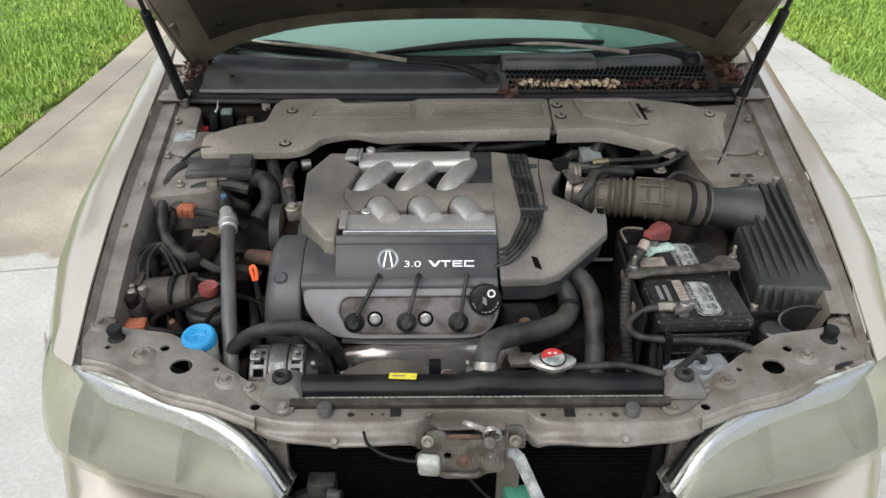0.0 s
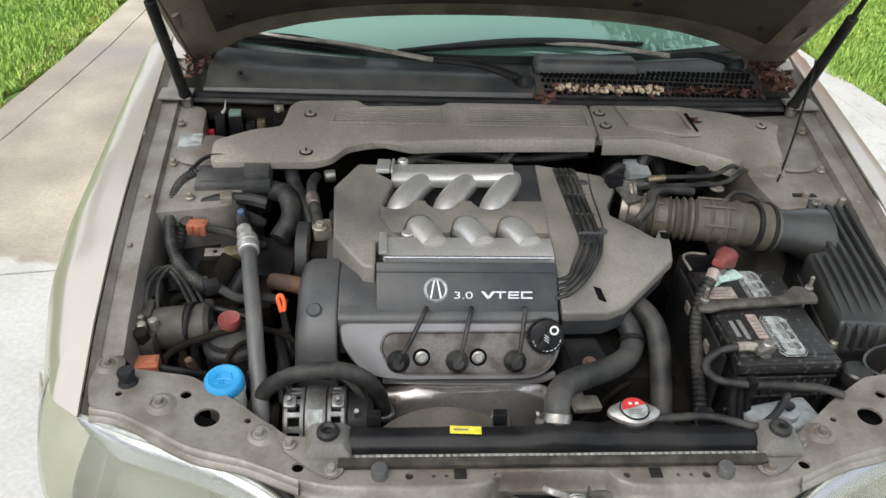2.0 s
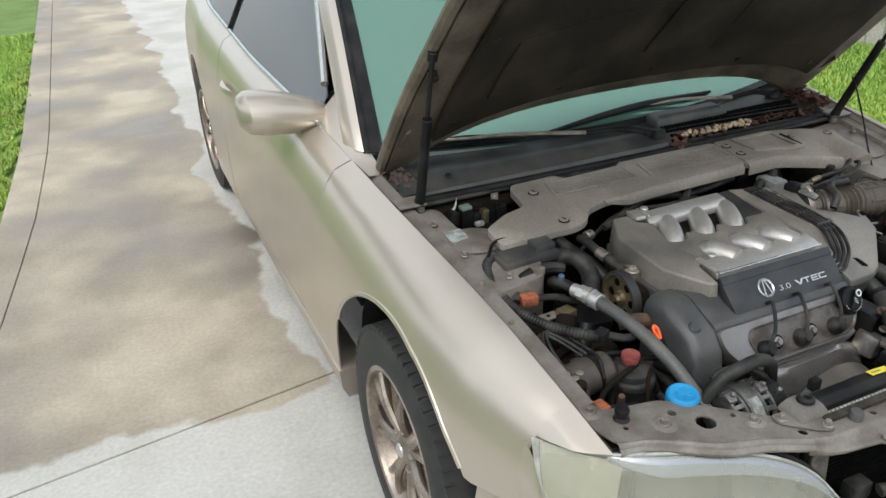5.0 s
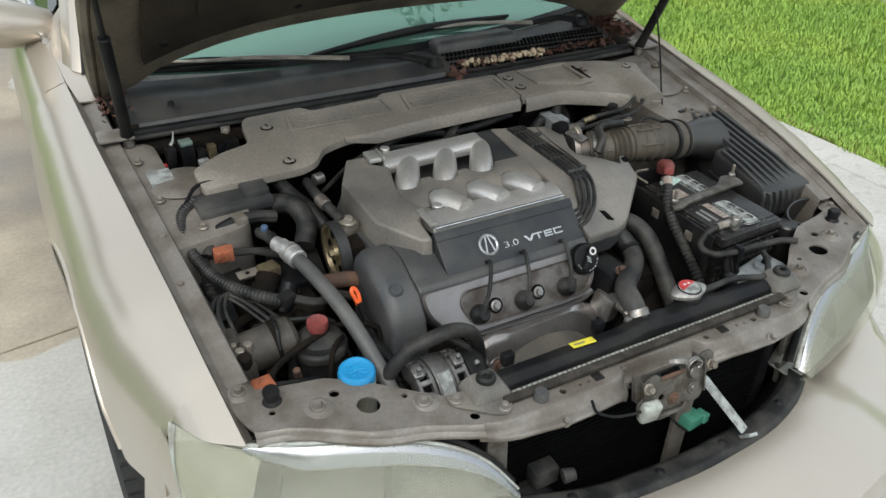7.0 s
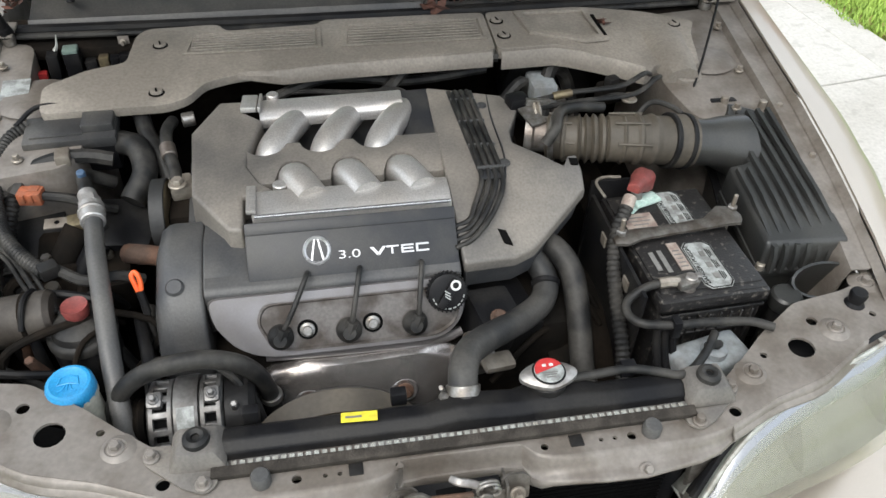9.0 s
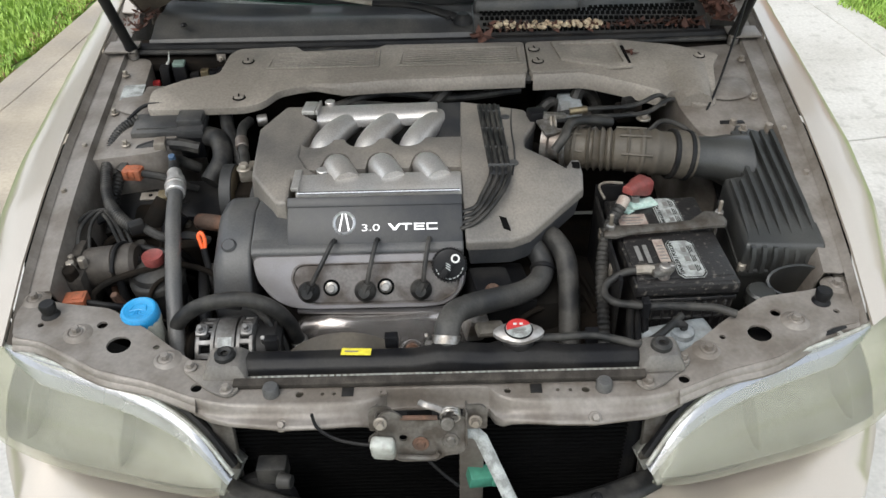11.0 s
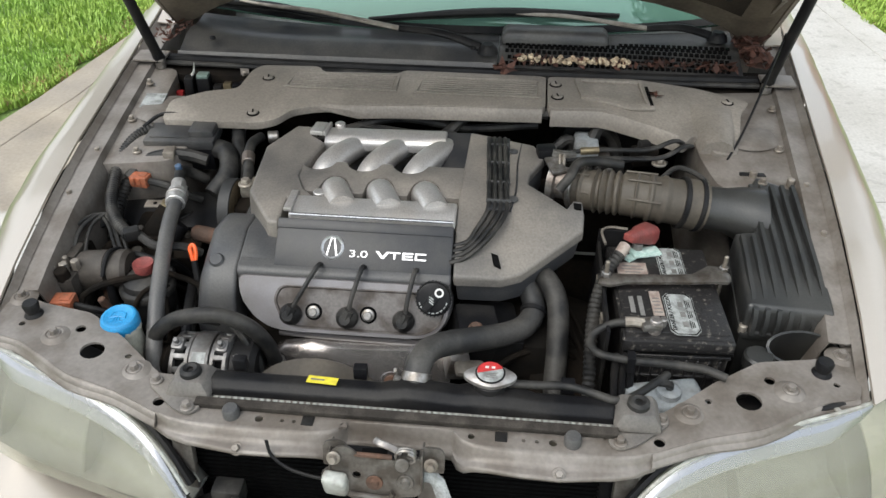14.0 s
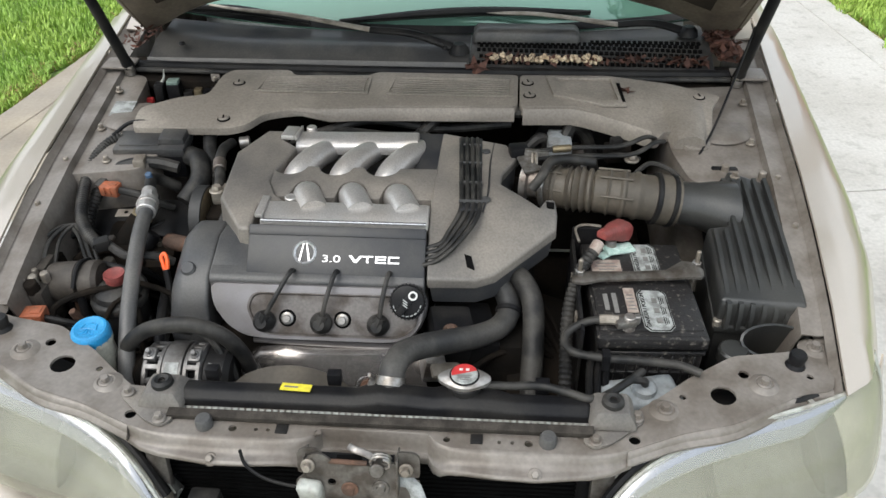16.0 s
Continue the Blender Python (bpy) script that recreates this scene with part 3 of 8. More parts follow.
def tree(x, y, h, r, spread, leaves, seed, label, crown=True):
    """Tapered trunk with limbs and a loose crown of leaves."""
    rng = random.Random(seed)
    t = thing("tree", (x, y, -0.04), label, "tree")
    top = V(x + rng.uniform(-0.2, 0.2), y + rng.uniform(-0.2, 0.2), h * 0.62)
    b = bmesh.new()
    prof = [(r * 1.45, -0.05), (r * 1.15, 0.12), (r, 0.45), (r * 0.92, h * 0.3), (r * 0.7, h * 0.62)]
    rings = []
    for rr, z in prof:
        rings.append([V(x + (top.x - x) * z / h, y + (top.y - y) * z / h, z) + rr * (1 + 0.07 * math.sin(5 * a + 3 * z)) * V(math.cos(a), math.sin(a), 0) for a in [2 * math.pi * k / 22 for k in range(22)]])
    part("trunk", loft(rings, bm=b), BARK, t)
    tips = []
    for k in range(9):
        a = k * 2.4 + rng.uniform(-0.3, 0.3)
        start = V(x, y, 0).lerp(top, 0.62 + 0.04 * k)
        start.z = h * (0.36 + 0.03 * k)
        end = V(x + math.cos(a) * spread * rng.uniform(0.55, 0.95), y + math.sin(a) * spread * rng.uniform(0.55, 0.95), h * rng.uniform(0.62, 0.95))
        mid = start.lerp(end, 0.5) + V(0, 0, rng.uniform(0.0, 0.4))
        part("limb", tube([start, mid, end], lambda s: r * (0.4 - 0.33 * s), 8, 5), BARK, t)
        tips.append((*mid, spread * 0.3))
        tips += [(end.x + rng.uniform(-0.6, 0.6), end.y + rng.uniform(-0.6, 0.6), end.z + rng.uniform(-0.7, 0.5), spread * rng.uniform(0.16, 0.34)) for _ in range(3)]
    if crown:
        ob = new("crown", leaf_cloud(tips, leaves, 0.09, seed))
        ob.parent = t
        ob.matrix_parent_inverse = Matrix.Translation(-t.location)
    return t


tree(3.62, 4.75, 8.0, 0.19, 3.1, 14000, 5, "shade tree with ridged grey-brown bark on the lawn")
tree(-5.5, -5.5, 8.5, 0.24, 3.2, 16000, 8, "leafy broad tree reflected in the windscreen")
tree(-8.0, 9.5, 6.5, 0.22, 2.8, 12000, 9, "leafy tree beside the driveway, reflected in the windows")
for k, (hx, hy) in enumerate([(-8.2, 0.0), (-8.4, 2.2), (-8.1, 4.4), (-8.5, 6.6)]):
    hedge = thing("hedge", (hx, hy, -0.04), "dense green hedge beyond the lawn", "hedge", "hedges along the lawn")
    part("stem", cyl((hx, hy, -0.05), (hx, hy, 0.9), 0.05, 0.03), BARK, hedge)
    rg = random.Random(k)
    ob = new("crown", leaf_cloud([(hx + rg.uniform(-0.4, 0.4), hy + rg.uniform(-0.9, 0.9), rg.uniform(0.3, 1.5), 0.55) for _ in range(14)], 5000, 0.06, 30 + k))
    ob.parent, ob.matrix_parent_inverse = hedge, Matrix.Translation(-hedge.location)

# ---- the car: body shell, hood, glass, wheels ----
car = thing("car", (0, 2.9, 0), "champagne beige two-door coupe with its hood propped open", "car")
HUB_Y, HUB_Z, REAR_Y = 1.523, 0.309, 4.235
WIDE = [(0.56, 0.0), (0.60, 0.30), (0.68, 0.48), (0.80, 0.62), (0.95, 0.725), (1.06, 0.778), (1.1, 0.794), (1.25, 0.838), (1.4, 0.856), (1.6, 0.860), (2.0, 0.864), (3.0, 0.875), (4.0, 0.87), (4.6, 0.84), (5.1, 0.76), (5.3, 0.66)]
EDGE_Z = [(0.95, 0.692), (1.1, 0.735), (1.25, 0.77), (1.4, 0.795), (1.75, 0.838), (2.0, 0.872), (2.25, 0.90)]
EDGE_X = [(0.95, 0.664), (1.1, 0.680), (1.25, 0.693), (1.4, 0.706), (1.75, 0.733), (2.0, 0.750), (2.25, 0.762)]
PROFILE = [(0, 0.90), (0.15, 0.95), (0.35, 0.985), (0.50, 1.0), (0.62, 0.975), (0.72, 0.925), (0.80, 0.85), (0.87, 0.75), (0.93, 0.60), (0.972, 0.41), (1, 0)]


def arch(y, yc, r=0.388):
    d = r * r - (y - yc) ** 2
    return HUB_Z + math.sqrt(d) if d > 0 else 0.0


def side_column(y, low, top_x, top_z, sign):
    """One upright line of the body side from its lower edge to its upper edge."""
    w = lerp_table(WIDE, y)
    if low == 0:
        # the pointed tip: the upper part of the section behind it, shrinking forward
        k, tx, tz = (y - 0.95) / 0.11, lerp_table(EDGE_X, 1.06), lerp_table(EDGE_Z, 1.06)
        out = []
        for t in (0, 0.12, 0.24, 0.36, 0.48, 0.58, 0.68, 0.78, 0.86, 0.93, 1.0):
            q = 1 - 0.088 * k * (1 - t)
            out.append(V(sign * (top_x + (lerp_table(WIDE, 1.06) - tx) * lerp_table(PROFILE, q)), y, top_z - (tz - 0.235) * (1 - q)))
        return out
    s0 = (low - 0.235) / (top_z - 0.235)
    out = []
    for t in (0, 0.15, 0.3, 0.45, 0.58, 0.69, 0.78, 0.86, 0.92, 0.97, 1.0):
        s = s0 + (1 - s0) * t
        out.append(V(sign * (top_x + (w - top_x) * lerp_table(PROFILE, s)), y, 0.235 + (top_z - 0.235) * s))
    return out


def fender_low(y):
    if y < 1.058:
        return lerp_table(EDGE_Z, y) - lerp_table([(0.95, 0.001), (1.058, 0.036)], y)
    if y < 1.19:
        return lerp_table([(1.058, 0.532), (1.10, 0.527), (1.19, 0.503)], y)
    return max(0.235, arch(y, HUB_Y))


def stations(a, b, n):
    return [a + (b - a) * k / n for k in range(n + 1)]


BELT_Z = [(2.0, 0.872), (2.25, 0.90), (3.0, 0.925), (3.9, 0.965), (4.5, 0.985), (5.3, 0.96)]
BELT_X = [(2.0, 0.750), (2.25, 0.762), (3.0, 0.782), (3.9, 0.77), (4.5, 0.72), (5.3, 0.60)]
for sign in (-1, 1):
    ys = stations(1.06, 1.19, 7) + stations(1.20, 1.90, 34) + stations(1.91, 1.985, 3)
    fender = part("front_fender", sheet([side_column(y, fender_low(y), lerp_table(EDGE_X, y), lerp_table(EDGE_Z, y), sign) for y in ys], -0.004), PAINT, car)
    tip_ys = stations(0.952, 1.0605, 8)
    part("fender_tip", sheet([side_column(y, 0, lerp_table(EDGE_X, y), lerp_table(EDGE_Z, y), sign) for y in tip_ys], -0.004), PAINT, fender)
    # corner of the wing between the wheel arch and the wrapped end of the lamp
    part("fender_corner", sheet([[V(sign * (lerp_table([(0.985, 0.752), (1.0, 0.757), (1.062, 0.776)], y) + dx), y, zb + (zt - zb) * k) for k, dx in ((0, 0.0), (0.35, 0.003), (0.7, 0.0), (1, -0.012))] for y, zb, zt in ((0.985, 0.545, 0.586), (1.0, 0.542, 0.600), (1.025, 0.538, 0.626), (1.045, 0.535, 0.650), (1.062, 0.532, 0.674))], 0.003), PAINT, fender)
    part("bumper_seam", tube([V(sign * (lerp_table(WIDE, y) * 0.985 - 0.002), y, fender_low(y) - 0.002) for y in stations(1.06, 1.185, 6)], 0.003, 6, 2), BLACK, fender)
    # rolled inner edge that drops into the gutter
    part("fender_flange", sheet([[V(sign * (lerp_table(EDGE_X, y) - 0.001), y, lerp_table(EDGE_Z, y) - 0.003), V(sign * (lerp_table(EDGE_X, y) - 0.006), y, lerp_table(EDGE_Z, y) - 0.009), V(sign * (lerp_table(EDGE_X, y) - 0.012), y, lerp_table(EDGE_Z, y) - 0.014)] for y in stations(0.96, 1.95, 16)], 0.002), BAY, fender)
    ys = stations(1.993, 3.40, 16)
    door = part("door", sheet([side_column(y, 0.30, lerp_table(BELT_X, y), lerp_table(BELT_Z, y), sign) for y in ys], 0.012), PAINT, car)
    lip = []
    for y in stations(1.20, 1.86, 30):
        c = side_column(y, fender_low(y), lerp_table(EDGE_X, y), lerp_table(EDGE_Z, y), sign)[0]
        lip.append(c)
    part("arch_lip", tube(lip, 0.008, 6, 1, straight=True), PAINT, fender)
    ys = [y for y in stations(3.408, 5.28, 60)]
    part("rear_quarter", sheet([side_column(y, max(0.235, arch(y, REAR_Y)), lerp_table(BELT_X, y), lerp_table(BELT_Z, y), sign) for y in ys], 0.012), PAINT, car)
    part("sill", loft([[V(sign * x, y, z) for x, z in ((0.80, 0.20), (0.845, 0.20), (0.86, 0.235), (0.865, 0.292), (0.83, 0.297), (0.78, 0.29))] for y in (1.91, 2.0, 3.0, 3.86)]), PAINT, car)
    part("belt_moulding", tube([(sign * (lerp_table(BELT_X, y) + 0.004), y, lerp_table(BELT_Z, y) + 0.006) for y in stations(2.2, 4.25, 12)], 0.009, 8, 3), CHROME, car)
    handle = part("door_handle", loft([[V(sign * (0.868 + 0.022 * math.sin(math.pi * t) * q), 3.06 + 0.19 * t, 0.795 + h) for q, h in ((0.2, -0.012), (1, -0.010), (1, 0.010), (0.2, 0.012))] for t in [k / 8 for k in range(9)]], w=0.003), PAINT, door)
    part("handle_recess", lathe([(0, 0.0), (0.05, 0.001), (0.058, 0.004), (0.06, 0.0)], Matrix.Translation((sign * 0.842, 3.15, 0.80)) @ Matrix.Rotation(radians(90 * sign), 4, "Y") @ Matrix.Diagonal((0.8, 1.5, 1.6, 1)), 28), PAINT, door)
    part("cowl_side", sheet([[V(sign * x, y, z) for x, y, z in row] for row in (((0.735, 1.90, 0.857), (0.69, 1.92, 0.845)), ((0.748, 1.99, 0.870), (0.695, 2.02, 0.89)), ((0.756, 2.12, 0.887), (0.70, 2.11, 0.925)), ((0.762, 2.27, 0.903), (0.68, 2.23, 1.01)))], 0.004), PAINT, car)
    # inner wheel house
    for yc in (HUB_Y, REAR_Y):
        part("wheel_house", sheet([[V(sign * x, yc + 0.40 * math.cos(a), HUB_Z + 0.40 * math.sin(a)) for a in [math.pi * k / 14 for k in range(15)]] for x in (0.55, 0.70, 0.79)], 0.004), BLACK, car)
    # door mirror
    mx, my, mz = sign * 0.862, 2.29, 0.935
    rings = []
    for t, hw, hh, dep in ((-1.0, 0.03, 0.020, 0.02), (-0.94, 0.10, 0.042, 0.045), (-0.75, 0.13, 0.060, 0.065), (-0.3, 0.13, 0.064, 0.07), (0.3, 0.12, 0.056, 0.06), (0.8, 0.10, 0.043, 0.05), (1.2, 0.05, 0.030, 0.04), (1.4, 0.03, 0.012, 0.02)):
        rings.append([V(mx - sign * 0.115 * t, my + dep * math.sin(a) * (1.3 if math.sin(a) < 0 else 0.6), mz + hh * math.cos(a) - 0.018 * t) for a in [2 * math.pi * k / 20 for k in range(20)]])
    mirror = part("door_mirror", loft(rings), PAINT, car)
    part("mirror_stalk", loft([[V(sign * x, my + 0.02 + a * 0.04, mz - 0.045 + b * h) for a, b in ((-1, -1), (1, -1), (1, 1), (-1, 1))] for x, h in ((0.74, 0.03), (0.80, 0.022), (0.86, 0.018))], w=0.006), PAINT, mirror)
    part("mirror_glass", loft([[V(mx + sign * 0.085 * math.cos(a), my + 0.046, mz + 0.045 * math.sin(a)) for a in [2 * math.pi * k / 20 for k in range(20)]], [V(mx + sign * 0.085 * math.cos(a), my + 0.05, mz + 0.045 * math.sin(a)) for a in [2 * math.pi * k / 20 for k in range(20)]]]), CHROME, mirror)

# windscreen, pillars, roof, glass
def screen_row(t, inset=0.0):
    out = []
    for k in range(17):
        u = -1 + k / 8
        xb, yb, zb = u * 0.70, 1.885 + 0.11 * u * u, 0.860 + 0.018 * u * u
        xt, yt, zt = u * 0.545, 2.62 + 0.12 * u * u, 1.375 - 0.045 * u * u
        out.append(V(xb + (xt - xb) * t, yb + (yt - yb) * t, zb + (zt - zb) * t + 0.03 * math.sin(math.pi * t)))
    return out


screen = part("windscreen", sheet([screen_row(t / 10) for t in range(11)], 0.004), SCREEN, car, "teal-tinted windscreen reflecting trees, its colour holding some sky reflection")
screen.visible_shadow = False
rows = [screen_row(t / 10) for t in range(11)]
for side, sign in ((0, -1), (-1, 1)):
    line = [r[side] for r in rows]
    part("screen_seal", tube([p + V(sign * 0.006, -0.002, 0.002) for p in line], 0.012, 8, 2, squash=0.6), BLACK, screen)
    part("a_pillar", loft([[p + V(sign * a, b, c) for a, b, c in ((0.010, 0.0, 0.006), (0.030, 0.02, 0.008), (0.048, 0.06, -0.004), (0.03, 0.09, -0.03), (0.006, 0.03, -0.025))] for p in line], w=0.004), PAINT, car)
    # black ceramic border at the sides and base of the glass
    part("glass_border", sheet([[r[side] + V(0, -0.003, 0.004), r[side] + (r[1 if side == 0 else -2] - r[side]) * 0.42 + V(0, -0.003, 0.004)] for r in rows], 0.001), BLACK, screen)
part("base_border", sheet([[p + V(0, -0.004, 0.004) for p in screen_row(0.0)], [p + V(0, -0.004, 0.004) for p in screen_row(0.02)]], 0.001), BLACK, screen)
roof_rows = [screen_row(1.0)] + [[V(u * 0.56, y - 0.02 * u * u, z - 0.05 * u * u) for u in [-1 + k / 8 for k in range(17)]] for y, z in ((3.0, 1.395), (3.4, 1.385), (3.7, 1.35))]
part("roof", sheet(roof_rows, 0.02), PAINT, car)
part("rear_glass", sheet([roof_rows[-1], [V(u * 0.66, 4.45 - 0.1 * u * u, 0.99) for u in [-1 + k / 8 for k in range(17)]]], 0.006), SIDEGLASS, car)
part("trunk_lid", sheet([[V(u * lerp_table(BELT_X, y), y, z - 0.03 * u * u) for u in [-1 + k / 8 for k in range(17)]] for y, z in ((4.40, 1.0), (4.8, 1.0), (5.15, 0.995), (5.28, 0.97))], 0.02), PAINT, car)
part("trunk_spoiler", tube([(x, 5.2 - 0.06 * abs(x), 1.02) for x in stations(-0.62, 0.62, 8)], 0.02, 8, 3, squash=0.6), PAINT, car)
part("rear_panel", box((0, 5.24, 0.62), (1.3, 0.06, 0.7), w=0.02), PAINT, car)
for sign in (-1, 1):
    def pane(y, t):
        base = V(sign * lerp_table(BELT_X, y), y, lerp_table(BELT_Z, y) + 0.008)
        top_z = lerp_table([(2.25, 0.95), (2.76, 1.32), (3.1, 1.335), (3.6, 1.315), (4.0, 1.16), (4.3, 1.0)], y)
        top_x = lerp_table([(2.25, 0.725), (2.76, 0.575), (3.6, 0.575), (4.3, 0.68)], y)
        return base.lerp(V(sign * top_x, y, top_z), t)
    g = part("door_glass", sheet([[pane(y, t / 4) for t in range(5)] for y in stations(2.27, 3.44, 12)], 0.004), SIDEGLASS, car)
    q = part("quarter_glass", sheet([[pane(y, t / 4) for t in range(5)] for y in stations(3.47, 4.22, 8)], 0.004), SIDEGLASS, car)
    part("window_frame", tube([pane(y, 1.0) + V(sign * 0.006, 0, 0.006) for y in stations(2.3, 4.27, 14)], 0.012, 8, 3), CHROME, car)
    part("b_pillar_trim", tube([pane(3.455, t / 4) + V(sign * 0.002, 0, 0) for t in range(5)], 0.012, 6, 2, squash=0.7), BLACK, car)
    part("c_pillar", sheet([[V(sign * 0.575, 3.62, 1.32), V(sign * 0.56, 3.72, 1.33)], [V(sign * 0.66, 4.1, 1.10), V(sign * 0.62, 4.2, 1.12)], [V(sign * 0.715, 4.45, 0.98), V(sign * 0.64, 4.5, 0.99)]], 0.01), PAINT, car)
# cabin
part("dashboard", loft([[V(x, y, z) for x, y, z in ((-0.64, 2.16, 0.84), (-0.64, 2.56, 0.90), (-0.64, 2.66, 0.84), (-0.64, 2.62, 0.55), (-0.64, 2.16, 0.55))], [V(0, y, z) for y, z in ((1.98, 0.845), (2.5, 0.91), (2.62, 0.85), (2.6, 0.55), (1.98, 0.55))], [V(0.64, y, z) for y, z in ((2.16, 0.84), (2.56, 0.90), (2.66, 0.84), (2.62, 0.55), (2.16, 0.55))]], w=0.02), INTERIOR, car)
part("cabin_floor", box((0, 3.3, 0.35), (1.4, 2.2, 0.1)), CABIN, car)
for sign in (-1, 1):
    seat = part("front_seat", box((sign * 0.36, 3.05, 0.60), (0.5, 0.5, 0.22), w=0.05), CABIN, car)
    part("seat_back", box((sign * 0.36, 3.36, 0.88), (0.5, 0.16, 0.6), (-14, 0, 0), 0.05), CABIN, seat)
    part("headrest", box((sign * 0.36, 3.46, 1.22), (0.26, 0.1, 0.16), (-10, 0, 0), 0.04), CABIN, seat)

# front bumper: plan curve swept with its own profile
def bumper_curve(n=56):
    pts = []
    tab = [(1.185, 0.792), (1.10, 0.775), (1.0, 0.748), (0.9, 0.705), (0.8, 0.64), (0.72, 0.56), (0.66, 0.47), (0.615, 0.36), (0.585, 0.22), (0.575, 0.08)]
    left = [V(-x, y, 0) for y, x in tab]
    return spline(left + [V(-p.x, p.y, 0) for p in left[::-1]], 3)


def bumper_top(x):
    a = abs(x)
    return lerp_table([(0, 0.54), (0.30, 0.545), (0.40, 0.535), (0.5, 0.50), (0.64, 0.497), (0.71, 0.515), (0.75, 0.538), (0.79, 0.508)], a)


def bumper_inset(x):
    return lerp_table([(0, 0.135), (0.2, 0.14), (0.3, 0.15), (0.40, 0.17), (0.5, 0.155), (0.56, 0.13), (0.64, 0.10), (0.70, 0.05), (0.75, 0.02), (0.79, 0.0)], abs(x))


rows = []
for p in bumper_curve():
    d = V(p.x, p.y - 1.5, 0).normalized()
    zt, ins = bumper_top(p.x), bumper_inset(p.x)
    rows.append([p + d * o + V(0, 0, z) for o, z in ((-ins - 0.03, zt - 0.012), (-ins, zt), (-ins * 0.5 + 0.002, zt - 0.012), (0.012, zt - 0.05), (0.02, 0.42), (0.026, 0.36), (0.01, 0.30), (-0.02, 0.22), (-0.06, 0.18))])
bumper = part("front_bumper", sheet(rows, 0.006), PAINT, car)
# dark seal along the mouth edge
part("mouth_seal", loft([[p + V(0, a, b) for a, b in ((-0.004, 0.0), (0.004, 0.007), (0.034, 0.004), (0.044, -0.006), (0.046, -0.03), (0.0, -0.03))] for p in [r[1] + V(0, 0.004, 0.003) for r in rows if abs(r[1].x) < 0.345]], w=0.003), RUBBER, bumper)
for x in (-0.22, -0.08, 0.08, 0.22):
    p = min((r[1] for r in rows), key=lambda q: abs(q.x - x))
    part("seal_clip", cyl(p + V(0, 0.024, 0.006), p + V(0, 0.024, 0.013), 0.009, 0.006, 12), BLACK, bumper)
part("mouth_panel", sheet([[r[1] + V(0, 0.045, -0.01), r[1] + V(0, 0.10, -0.12), r[1] + V(0, 0.12, -0.25)] for r in rows if abs(r[1].x) < 0.345], 0.004), BLACK, bumper)

